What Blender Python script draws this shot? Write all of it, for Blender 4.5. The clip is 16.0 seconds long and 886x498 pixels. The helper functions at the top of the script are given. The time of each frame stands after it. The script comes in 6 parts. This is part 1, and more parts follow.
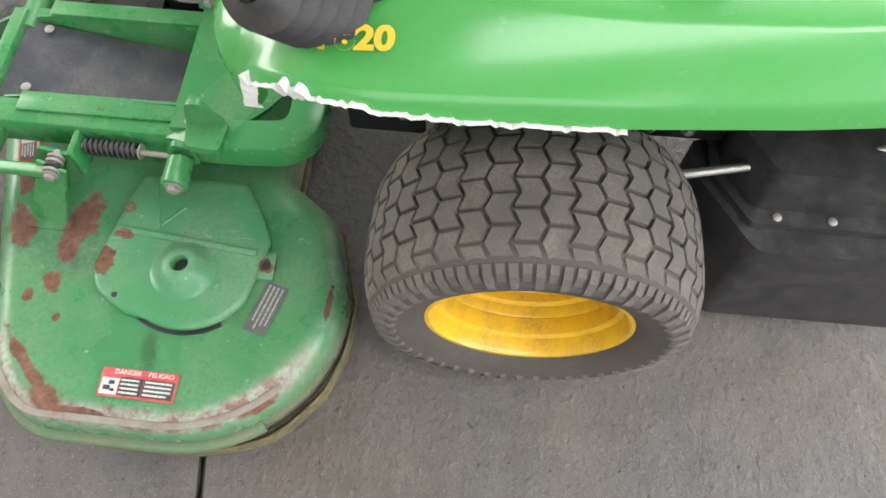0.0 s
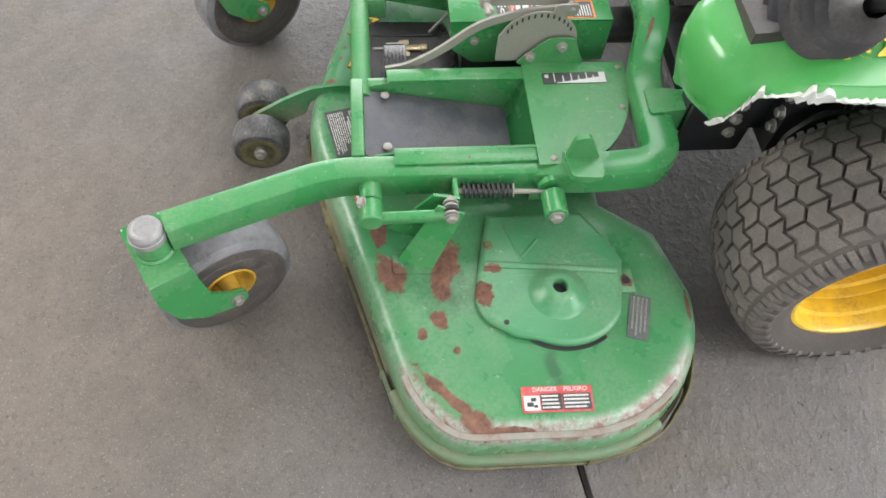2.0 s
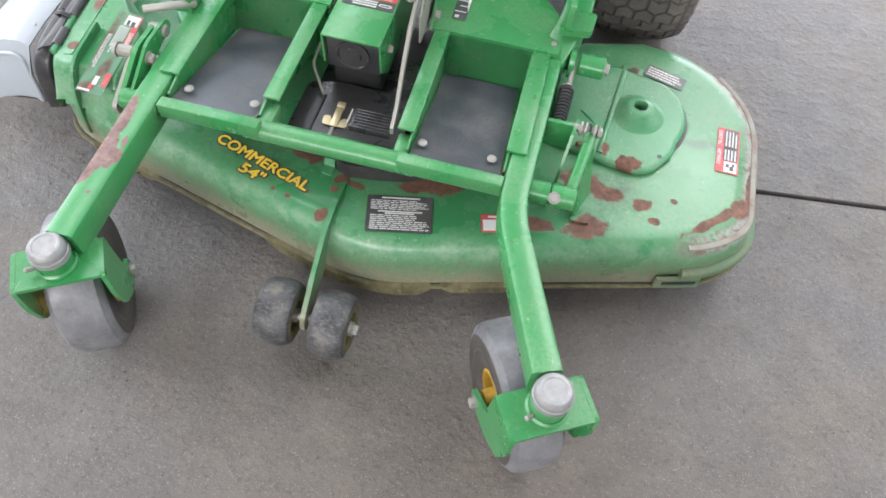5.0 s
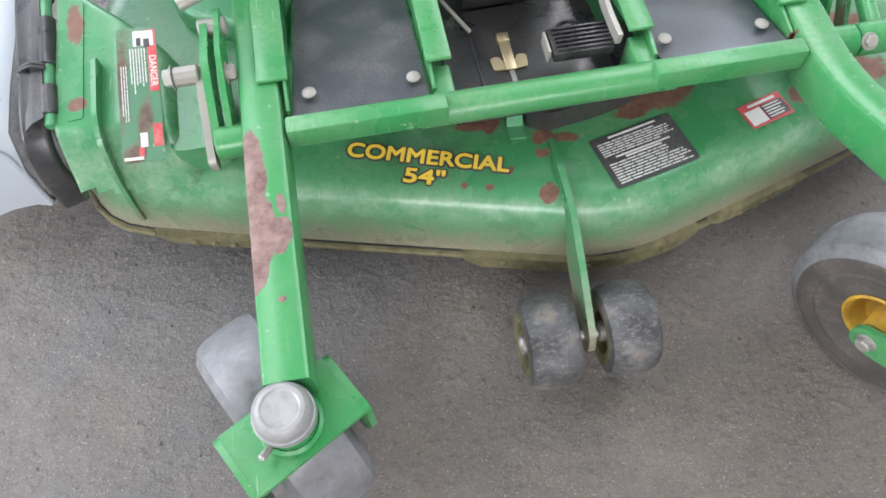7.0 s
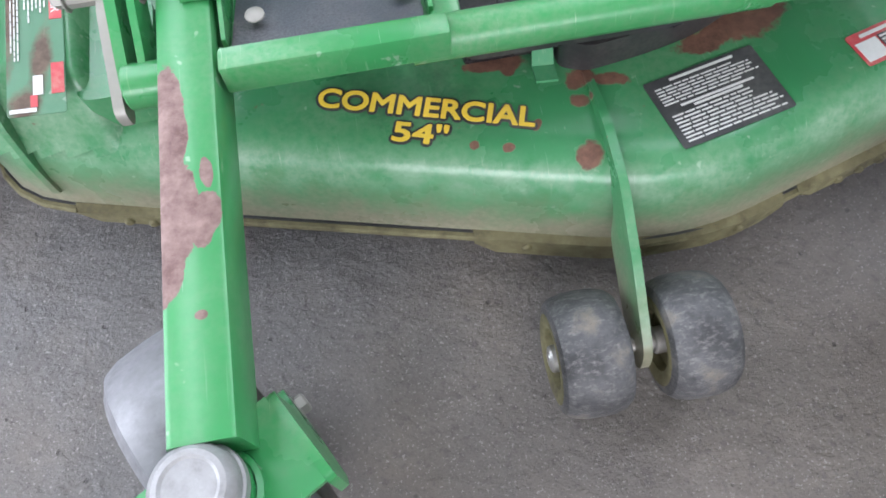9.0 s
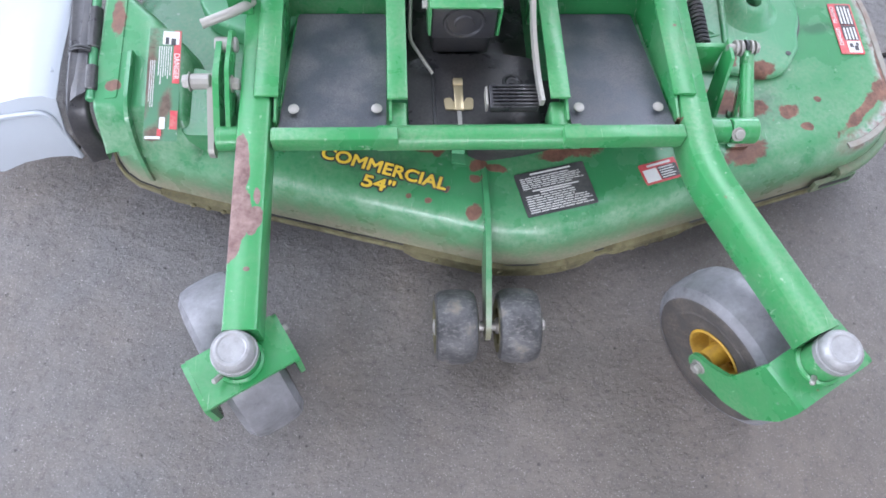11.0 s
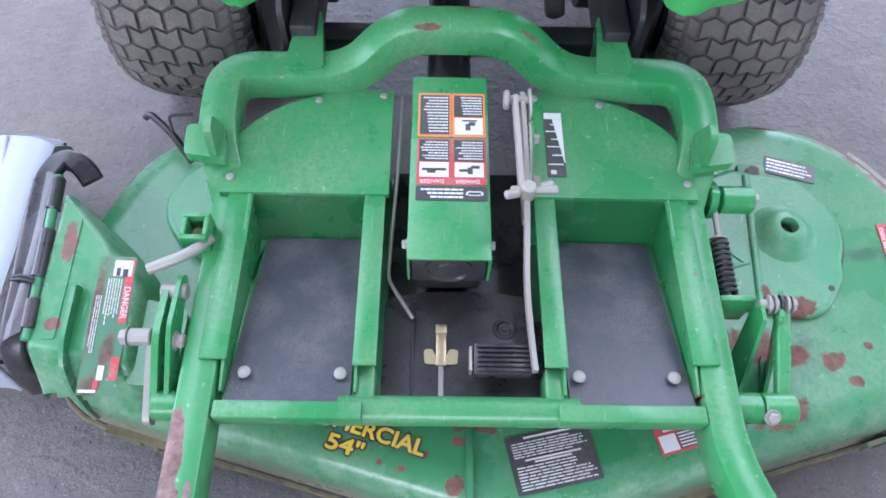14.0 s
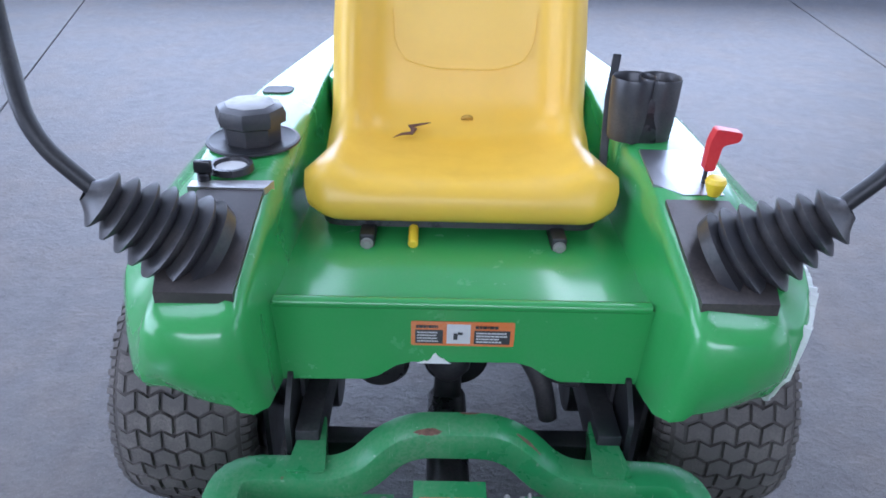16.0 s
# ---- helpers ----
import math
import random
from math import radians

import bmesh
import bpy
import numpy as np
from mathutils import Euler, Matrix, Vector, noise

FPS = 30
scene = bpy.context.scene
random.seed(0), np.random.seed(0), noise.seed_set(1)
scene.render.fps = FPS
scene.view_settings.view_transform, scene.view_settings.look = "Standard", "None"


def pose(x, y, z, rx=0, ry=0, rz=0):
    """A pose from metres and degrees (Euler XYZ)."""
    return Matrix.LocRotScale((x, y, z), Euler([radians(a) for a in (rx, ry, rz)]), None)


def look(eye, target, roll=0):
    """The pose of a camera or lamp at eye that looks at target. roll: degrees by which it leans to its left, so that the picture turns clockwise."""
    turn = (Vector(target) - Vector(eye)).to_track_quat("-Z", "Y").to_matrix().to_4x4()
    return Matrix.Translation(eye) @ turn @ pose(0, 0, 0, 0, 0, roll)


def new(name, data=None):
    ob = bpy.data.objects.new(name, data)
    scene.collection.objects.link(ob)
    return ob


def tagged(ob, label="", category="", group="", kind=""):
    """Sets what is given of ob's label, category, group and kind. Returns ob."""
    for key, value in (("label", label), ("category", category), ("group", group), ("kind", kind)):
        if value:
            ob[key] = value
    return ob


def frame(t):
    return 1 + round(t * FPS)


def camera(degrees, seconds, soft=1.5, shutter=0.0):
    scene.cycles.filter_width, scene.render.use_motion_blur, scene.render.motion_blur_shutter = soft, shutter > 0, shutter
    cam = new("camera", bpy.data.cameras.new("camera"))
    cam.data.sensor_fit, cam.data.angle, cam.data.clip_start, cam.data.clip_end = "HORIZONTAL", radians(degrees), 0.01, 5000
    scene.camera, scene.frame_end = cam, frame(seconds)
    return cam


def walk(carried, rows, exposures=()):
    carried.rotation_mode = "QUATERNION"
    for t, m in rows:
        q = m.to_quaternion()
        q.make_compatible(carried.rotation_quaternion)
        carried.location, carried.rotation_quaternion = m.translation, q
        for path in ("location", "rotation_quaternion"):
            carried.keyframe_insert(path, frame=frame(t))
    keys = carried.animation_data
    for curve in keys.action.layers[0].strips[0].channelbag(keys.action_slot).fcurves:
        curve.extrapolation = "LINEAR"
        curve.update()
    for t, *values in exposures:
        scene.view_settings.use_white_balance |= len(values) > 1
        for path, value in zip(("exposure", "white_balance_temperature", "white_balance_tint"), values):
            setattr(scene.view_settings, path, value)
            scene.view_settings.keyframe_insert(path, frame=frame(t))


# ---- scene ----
cam = camera(63.2, 16.0, soft=1.7)
PATH = [
    (0, (1.078, 0.817, 1.423), (0.228, 0.777, -0.387), 2.4),
    (0.5, (1.051, 0.688, 1.476), (0.323, 0.495, -0.376), -4.2),
    (1, (1.001, 0.549, 1.491), (0.333, 0.356, -0.385), -8.8),
    (1.5, (1.028, 0.267, 1.546), (0.311, 0.219, -0.321), -3.1),
    (1.7, (1.109, 0.149, 1.524), (0.208, 0.249, -0.259), 3.0),
    (1.8, (1.164, 0.057, 1.502), (0.226, 0.250, -0.252), 8.3),
    (2, (1.236, -0.019, 1.475), (0.214, 0.148, -0.236), 5.5),
    (2.5, (1.167, -0.21, 1.491), (0.199, 0.157, -0.22), 9.1),
    (3, (1.101, -0.449, 1.454), (0.265, 0.245, -0.225), 14.2),
    (3.5, (1.035, -0.725, 1.454), (0.318, 0.11, -0.216), 12.8),
    (3.7, (0.959, -0.787, 1.441), (0.284, 0.113, -0.213), 10.9),
    (5.8, (-0.014, -0.905, 1.371), (0.095, 0.078, -0.367), 1.7),
    (6, (-0.107, -0.879, 1.348), (0.039, 0.056, -0.414), -0.8),
    (6.5, (-0.227, -0.741, 1.253), (-0.017, 0.29, -0.448), -3.1),
    (7, (-0.241, -0.64, 1.069), (-0.095, 0.28, -0.701), -1.7),
    (7.5, (-0.243, -0.577, 0.92), (-0.092, 0.395, -0.822), -2.9),
    (8, (-0.228, -0.525, 0.802), (-0.078, 0.487, -0.917), -3.6),
    (8.5, (-0.215, -0.507, 0.764), (-0.084, 0.532, -0.941), -7.1),
    (9, (-0.204, -0.503, 0.844), (-0.12, 0.335, -0.97), -4.8),
    (9.2, (-0.218, -0.614, 0.902), (-0.123, 0.253, -0.898), 0.4),
    (11.3, (-0.137, -0.716, 1.357), (0.001, 0.078, -0.474), 8.0),
    (11.5, (-0.135, -0.659, 1.349), (0.011, 0.103, -0.494), 8.8),
    (12, (-0.068, -0.518, 1.333), (0.024, 0.238, -0.516), 7.2),
    (12.5, (-0.033, -0.453, 1.314), (-0.045, 0.322, -0.529), -0.6),
    (13, (-0.04, -0.434, 1.309), (-0.095, 0.363, -0.524), -2.4),
    (13.5, (-0.036, -0.406, 1.307), (-0.034, 0.448, -0.501), 0.9),
    (14, (-0.041, -0.368, 1.322), (-0.015, 0.643, -0.403), 2.2),
    (14.5, (-0.043, -0.346, 1.332), (0.001, 0.848, -0.272), 2.7),
    (15, (-0.044, -0.349, 1.339), (-0.035, 1.008, -0.13), 0.8),
    (15.5, (-0.052, -0.349, 1.354), (-0.048, 1.187, 0.072), 0.7),
    (16, (-0.058, -0.386, 1.363), (-0.026, 1.363, 0.392), 1.8),
]
EXPOSURES = [(0.0, 0.32, 6850, 12), (1.4, 0.34, 6750, 12), (2.5, 0.38, 6600, 12), (3.0, 0.38, 6450, 13), (3.7, 0.4, 6350, 13), (5.8, 0.42, 6350, 13), (9.2, 0.5, 5950, 15), (11.3, 0.48, 5700, 18), (13.5, 0.33, 5400, 21), (14.5, 0.45, 5450, 22), (15.0, 0.3, 5250, 22), (15.5, -0.1, 5150, 20), (16.0, -0.4, 5080, 19)]
walk(cam, [(t, look(eye, target, roll)) for t, eye, target, roll in PATH], EXPOSURES)

# ---- light: overcast sky past the edge of an unseen roof, plus added lamps ----
world = bpy.data.worlds.new("sky")
scene.world = world
world.use_nodes = True
wn = world.node_tree.nodes
sky = wn.new("ShaderNodeTexSky")
sky.sky_type = "NISHITA"
sky.sun_disc = False
sky.sun_elevation = radians(48)
sky.sun_rotation = radians(20)
world.node_tree.links.new(sky.outputs[0], wn["Background"].inputs[0])
wn["Background"].inputs[1].default_value = 0.13
sun = new("sun", bpy.data.lights.new("sun", "SUN"))
sun.data.energy, sun.data.angle, sun.data.color = 0.6, radians(20), (1.0, 0.96, 0.9)
sun.matrix_world = look((1.5, 6, 7), (0, 0, 0))


def area_lamp(name, eye, target, width, height, watts, colour):
    ob = new(name, bpy.data.lights.new(name, "AREA"))
    ob.data.shape, ob.data.size, ob.data.size_y = "RECTANGLE", width, height
    ob.data.energy, ob.data.color = watts, colour
    ob.matrix_world = look(eye, target)
    return ob


area_lamp("bay_opening_light", (0, 6.9, 2.5), (0, 0.5, 0.3), 9.5, 3.2, 620, (0.93, 0.97, 1.0))
# fill lamps added at the sides, front and overhead; their openings are unseen
area_lamp("west_fill_light", (-4.9, 0.4, 2.0), (0, 0.1, 0.3), 4.5, 3.0, 270, (0.96, 0.98, 1.0))
area_lamp("east_fill_light", (4.9, 0.6, 2.0), (0, 0.4, 0.3), 4.5, 3.0, 75, (1.0, 0.98, 0.95))
area_lamp("front_fill_light", (-0.7, -4.9, 2.6), (0, 0.2, 0.3), 5.0, 1.6, 230, (1.0, 0.97, 0.93))
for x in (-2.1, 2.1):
    area_lamp("overhead_fill_light", (x, 2.35, 4.24), (x, 2.3501, 0), 1.3, 4.2, 95, (0.97, 0.985, 1.0))


# ---- materials ----
def nodes_of(name):
    m = bpy.data.materials.new(name)
    m.use_nodes = True
    nt = m.node_tree
    return m, nt, nt.nodes["Principled BSDF"]


def noise_node(nt, scale, detail=4.0, rough=0.6, vec=None):
    n = nt.nodes.new("ShaderNodeTexNoise")
    n.inputs["Scale"].default_value, n.inputs["Detail"].default_value, n.inputs["Roughness"].default_value = scale, detail, rough
    if vec is None:
        vec = nt.nodes.new("ShaderNodeNewGeometry").outputs["Position"]
    nt.links.new(vec, n.inputs["Vector"])
    return n


def ramp(nt, src, lo, hi):
    r = nt.nodes.new("ShaderNodeMapRange")
    r.inputs["From Min"].default_value, r.inputs["From Max"].default_value = lo, hi
    nt.links.new(src, r.inputs["Value"])
    return r.outputs["Result"]


def mix(nt, fac, a, b):
    n = nt.nodes.new("ShaderNodeMix")
    n.data_type = "RGBA"
    for v, sock in ((fac, n.inputs[0]), (a, n.inputs[6]), (b, n.inputs[7])):
        if isinstance(v, (int, float)):
            sock.default_value = v
        elif isinstance(v, tuple):
            sock.default_value = (*v, 1)
        else:
            nt.links.new(v, sock)
    return n.outputs[2]


def maths(nt, op, a, b=None):
    n = nt.nodes.new("ShaderNodeMath")
    n.operation = op
    n.use_clamp = op in ("MULTIPLY_ADD",)
    for v, sock in ((a, n.inputs[0]), (b, n.inputs[1])):
        if v is None:
            continue
        if isinstance(v, (int, float)):
            sock.default_value = v
        else:
            nt.links.new(v, sock)
    return n.outputs[0]


def bump(nt, bsdf, src, strength, dist):
    b = nt.nodes.new("ShaderNodeBump")
    b.inputs["Strength"].default_value, b.inputs["Distance"].default_value = strength, dist
    nt.links.new(src, b.inputs["Height"])
    nt.links.new(b.outputs[0], bsdf.inputs["Normal"])


def surface(name, colour, rough, metal=0.0, dirt=(0.3, 0.27, 0.22), dirt_amount=0.25, vary=0.12, fine=160.0, coarse=9.0, bump_mm=0.15, coat=0.0):
    """A painted, plastic or metal surface with two scales of variation and settled dust."""
    m, nt, b = nodes_of(name)
    n1, n2 = noise_node(nt, fine, 5), noise_node(nt, coarse, 6, 0.65)
    dark, light = tuple(c * (1 - vary) for c in colour), tuple(min(1, c * (1 + vary)) for c in colour)
    base = mix(nt, n1.outputs[0], dark, light)
    d = maths(nt, "MULTIPLY", ramp(nt, n2.outputs[0], 0.42, 0.72), dirt_amount)
    d2 = maths(nt, "MULTIPLY", d, ramp(nt, n1.outputs[0], 0.25, 0.6))
    nt.links.new(mix(nt, d2, base, dirt), b.inputs["Base Color"])
    nt.links.new(maths(nt, "ADD", maths(nt, "MULTIPLY", d, 0.5), rough), b.inputs["Roughness"])
    b.inputs["Metallic"].default_value = metal
    b.inputs["Coat Weight"].default_value = coat
    b.inputs["Coat Roughness"].default_value = 0.12
    bump(nt, b, n1.outputs[0], 0.35, bump_mm / 1000)
    return m


def stained(name, colour, rough, spots, edge_rust=0.0, scuff=0.3, edge_wear=0.0, soft=0.18, ragged=1.9, end_wear=None, smears=(), rust=((0.075, 0.033, 0.022), (0.20, 0.098, 0.062))):
    """Worn paint: settled dust, scratches, and rust where the spots (x, y, half length, half width, turn) lie."""
    m, nt, b = nodes_of(name)
    geo = nt.nodes.new("ShaderNodeNewGeometry")
    pos = geo.outputs["Position"]
    fine, mid, big = noise_node(nt, 140, 5, vec=pos), noise_node(nt, 26, 6, 0.7, pos), noise_node(nt, 6, 5, 0.6, pos)
    base = mix(nt, mid.outputs[0], tuple(c * 0.86 for c in colour), tuple(c * 1.12 for c in colour))
    dust = maths(nt, "MULTIPLY", ramp(nt, big.outputs[0], 0.40, 0.75), scuff)
    base = mix(nt, maths(nt, "MULTIPLY", dust, ramp(nt, fine.outputs[0], 0.3, 0.6)), base, (0.33, 0.36, 0.27))
    scr = nt.nodes.new("ShaderNodeTexNoise")
    mp = nt.nodes.new("ShaderNodeMapping")
    mp.inputs["Rotation"].default_value, mp.inputs["Scale"].default_value = (0, 0, 0.5), (220, 11, 20)
    nt.links.new(pos, mp.inputs["Vector"])
    nt.links.new(mp.outputs[0], scr.inputs["Vector"])
    scr.inputs["Scale"].default_value = 1.0
    base = mix(nt, maths(nt, "MULTIPLY", ramp(nt, scr.outputs[0], 0.68, 0.76), 0.14), base, (0.42, 0.55, 0.38))
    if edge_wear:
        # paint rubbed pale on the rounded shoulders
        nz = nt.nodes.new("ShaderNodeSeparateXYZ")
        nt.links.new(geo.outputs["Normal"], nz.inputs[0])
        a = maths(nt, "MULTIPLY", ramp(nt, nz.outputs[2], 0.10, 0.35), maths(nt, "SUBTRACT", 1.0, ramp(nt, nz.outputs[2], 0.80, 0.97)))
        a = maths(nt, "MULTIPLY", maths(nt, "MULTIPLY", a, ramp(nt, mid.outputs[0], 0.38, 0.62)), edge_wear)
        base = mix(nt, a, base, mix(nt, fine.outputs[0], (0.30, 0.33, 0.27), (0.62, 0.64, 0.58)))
    nick = noise_node(nt, 62, 2, 0.5, pos)
    base = mix(nt, maths(nt, "MULTIPLY", ramp(nt, nick.outputs[0], 0.71, 0.75), 0.34), base, (0.42, 0.49, 0.40))
    hair = nt.nodes.new("ShaderNodeTexNoise")
    hm = nt.nodes.new("ShaderNodeMapping")
    hm.inputs["Rotation"].default_value, hm.inputs["Scale"].default_value = (0, 0, -0.9), (340, 16, 30)
    nt.links.new(pos, hm.inputs["Vector"])
    nt.links.new(hm.outputs[0], hair.inputs["Vector"])
    hair.inputs["Scale"].default_value = 1.0
    base = mix(nt, maths(nt, "MULTIPLY", ramp(nt, hair.outputs[0], 0.71, 0.76), 0.3), base, (0.50, 0.58, 0.47))
    fleck = noise_node(nt, 44, 3, 0.6, pos)
    base = mix(nt, maths(nt, "MULTIPLY", ramp(nt, fleck.outputs[0], 0.72, 0.76), 0.6), base, (0.16, 0.075, 0.05))
    total = None
    sep = nt.nodes.new("ShaderNodeSeparateXYZ")
    nt.links.new(pos, sep.inputs[0])
    wob = maths(nt, "MULTIPLY", maths(nt, "SUBTRACT", mid.outputs[0], 0.5), ragged)
    def patch(x, y, a, c, turn, blur):
        dx, dy = maths(nt, "SUBTRACT", sep.outputs[0], x), maths(nt, "SUBTRACT", sep.outputs[1], y)
        cs, sn = math.cos(radians(turn)), math.sin(radians(turn))
        u = maths(nt, "DIVIDE", maths(nt, "ADD", maths(nt, "MULTIPLY", dx, cs), maths(nt, "MULTIPLY", dy, sn)), a)
        v = maths(nt, "DIVIDE", maths(nt, "SUBTRACT", maths(nt, "MULTIPLY", dy, cs), maths(nt, "MULTIPLY", dx, sn)), c)
        r = maths(nt, "ADD", maths(nt, "SQRT", maths(nt, "ADD", maths(nt, "MULTIPLY", u, u), maths(nt, "MULTIPLY", v, v))), wob)
        return maths(nt, "SUBTRACT", 1.0, ramp(nt, r, 1.0 - blur, 0.98))

    for at in smears:
        base = mix(nt, maths(nt, "MULTIPLY", patch(*at, 0.75), 0.55), base, (0.018, 0.055, 0.030))
    for at in spots:
        f = patch(*at, soft)
        total = f if total is None else maths(nt, "MAXIMUM", total, f)
    if end_wear:
        # the outer end's shoulder, scraped through paint to primer and rust
        nz = nt.nodes.new("ShaderNodeSeparateXYZ")
        nt.links.new(geo.outputs["Normal"], nz.inputs[0])
        band = maths(nt, "MULTIPLY", ramp(nt, nz.outputs[2], 0.30, 0.55), maths(nt, "SUBTRACT", 1.0, ramp(nt, nz.outputs[2], 0.93, 0.995)))
        band = maths(nt, "MULTIPLY", band, ramp(nt, maths(nt, "ADD", sep.outputs[0], maths(nt, "MULTIPLY", wob, 0.04)), end_wear, end_wear + 0.08))
        scraped = mix(nt, ramp(nt, mid.outputs[0], 0.42, 0.58), (0.36, 0.37, 0.34), (0.17, 0.095, 0.075))
        base = mix(nt, maths(nt, "MULTIPLY", band, ramp(nt, maths(nt, "ADD", mid.outputs[0], maths(nt, "MULTIPLY", fine.outputs[0], 0.4)), 0.50, 0.72)), base, scraped)
    if edge_rust:
        # dry grass and rust collect on the low skirt
        low = maths(nt, "MULTIPLY", maths(nt, "SUBTRACT", 1.0, ramp(nt, maths(nt, "ADD", sep.outputs[2], maths(nt, "MULTIPLY", wob, 0.05)), 0.09, 0.165)), edge_rust)
        grime = mix(nt, fine.outputs[0], (0.13, 0.115, 0.075), (0.32, 0.285, 0.21))
        base = mix(nt, low, base, grime)
    if total is not None:
        crust = noise_node(nt, 90, 5, 0.7, pos)
        rust = mix(nt, ramp(nt, maths(nt, "ADD", maths(nt, "MULTIPLY", mid.outputs[0], 0.5), maths(nt, "MULTIPLY", crust.outputs[0], 0.5)), 0.38, 0.62), *rust)
        base = mix(nt, total, base, rust)
        nt.links.new(maths(nt, "ADD", maths(nt, "MULTIPLY", total, 0.4), maths(nt, "ADD", maths(nt, "MULTIPLY", dust, 0.5), rough)), b.inputs["Roughness"])
    else:
        nt.links.new(maths(nt, "ADD", maths(nt, "MULTIPLY", dust, 0.5), rough), b.inputs["Roughness"])
    nt.links.new(base, b.inputs["Base Color"])
    bump(nt, b, mid.outputs[0], 0.25, 0.0006)
    return m


GREEN = (0.054, 0.315, 0.072)
green_body = surface("green_body_paint", GREEN, 0.24, dirt=(0.2, 0.3, 0.2), dirt_amount=0.10, vary=0.05, coat=0.45, bump_mm=0.02)
green_frame = stained("green_frame_paint", (0.033, 0.222, 0.066), 0.25, [(-0.057, 0.548, 0.030, 0.008, 0), (0.02, 0.598, 0.025, 0.006, 5), (0.118, 0.552, 0.022, 0.005, -25), (0.34, -0.03, 0.006, 0.004, 0), (0.36, 0.16, 0.005, 0.004, 0)], scuff=0.36)
green_arm = stained("green_chipped_arm_paint", (0.038, 0.238, 0.073), 0.28, [(-0.390, -0.125, 0.072, 0.018, 87), (-0.384, -0.203, 0.046, 0.021, 88), (-0.360, -0.211, 0.026, 0.013, 80), (-0.357, -0.170, 0.016, 0.006, 95), (-0.393, -0.250, 0.034, 0.016, 86), (-0.366, -0.292, 0.004, 0.005, 90), (-0.398, -0.17, 0.105, 0.010, 88)], scuff=0.22, soft=0.06, ragged=1.0, rust=((0.115, 0.060, 0.052), (0.26, 0.175, 0.155)))
green_deck = stained("green_deck_paint", (0.042, 0.205, 0.078), 0.25,
                     [(0.527, -0.004, 0.050, 0.030, 25), (0.525, 0.100, 0.084, 0.026, -8), (0.500, 0.115, 0.05, 0.03, 0), (0.633, 0.086, 0.024, 0.020, 0), (0.662, 0.05, 0.014, 0.012, 0), (0.700, 0.115, 0.008, 0.007, 0),
                      (0.790, 0.090, 0.085, 0.013, 42), (0.842, 0.138, 0.042, 0.024, 50), (0.862, 0.20, 0.06, 0.010, 85), (0.63, 0.592, 0.040, 0.006, -3), (0.825, 0.495, 0.04, 0.006, 125),
                      (0.010, -0.028, 0.020, 0.016, 0), (0.042, -0.036, 0.024, 0.010, -12), (0.004, -0.058, 0.012, 0.010, 0), (-0.004, -0.126, 0.016, 0.016, 0), (-0.080, 0.010, 0.045, 0.012, -5), (-0.066, 0.000, 0.010, 0.012, 0), (-0.69, 0.10, 0.02, 0.014, 0),
                      (-0.645, 0.24, 0.040, 0.016, 90), (-0.64, 0.10, 0.018, 0.012, 0), (0.425, -0.028, 0.040, 0.020, 10), (0.17, -0.002, 0.05, 0.018, 15), (0.215, 0.018, 0.055, 0.034, 30), (-0.085, -0.100, 0.008, 0.006, 0), (-0.12, -0.09, 0.007, 0.006, 0), (-0.05, -0.08, 0.010, 0.006, 60)],
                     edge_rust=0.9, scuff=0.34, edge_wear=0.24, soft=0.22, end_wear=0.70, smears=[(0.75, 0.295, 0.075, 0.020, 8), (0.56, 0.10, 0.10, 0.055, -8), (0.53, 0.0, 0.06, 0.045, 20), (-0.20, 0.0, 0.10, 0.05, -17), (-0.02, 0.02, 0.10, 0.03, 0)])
green_cover = stained("green_cover_paint", (0.055, 0.235, 0.102), 0.30, [(0.592, 0.176, 0.030, 0.022, 20), (0.575, 0.470, 0.016, 0.016, 0), (0.535, 0.20, 0.012, 0.02, 0)], scuff=0.45, soft=0.2)
grass_lip = surface("grass_stained_steel", (0.15, 0.135, 0.065), 0.7, dirt=(0.045, 0.038, 0.026), dirt_amount=1.0, vary=0.5, fine=70, coarse=26, bump_mm=0.6)
black_pad = surface("black_grip_pad", (0.050, 0.054, 0.066), 0.34, dirt=(0.17, 0.16, 0.16), dirt_amount=0.75, vary=0.8, fine=430, coarse=13, bump_mm=0.9)
black_plastic = surface("black_plastic", (0.018, 0.018, 0.020), 0.26, dirt=(0.13, 0.12, 0.11), dirt_amount=0.45, vary=0.2, fine=200, coarse=12)
black_paint = surface("black_frame_paint", (0.012, 0.013, 0.015), 0.42, dirt=(0.10, 0.09, 0.08), dirt_amount=0.35, vary=0.2)
black_rubber = surface("black_boot_rubber", (0.034, 0.034, 0.037), 0.30, dirt=(0.14, 0.12, 0.10), dirt_amount=0.4, vary=0.25, fine=220, coarse=14)
tyre_rubber = surface("tyre_rubber", (0.098, 0.089, 0.081), 0.82, dirt=(0.23, 0.205, 0.18), dirt_amount=0.7, vary=0.22, fine=260, coarse=14, bump_mm=0.5)
groove_rubber = surface("tyre_carcass_rubber", (0.068, 0.061, 0.054), 0.85, dirt=(0.13, 0.115, 0.10), dirt_amount=0.5, vary=0.25, fine=220, coarse=14, bump_mm=0.4)
grey_rubber = surface("grey_caster_rubber", (0.185, 0.185, 0.195), 0.36, dirt=(0.045, 0.043, 0.042), dirt_amount=0.85, vary=0.35, fine=130, coarse=15, bump_mm=0.3)
tag_metal = surface("worn_tag_metal", (0.085, 0.095, 0.09), 0.45, dirt=(0.16, 0.17, 0.15), dirt_amount=0.8, vary=0.3, fine=120, coarse=30)


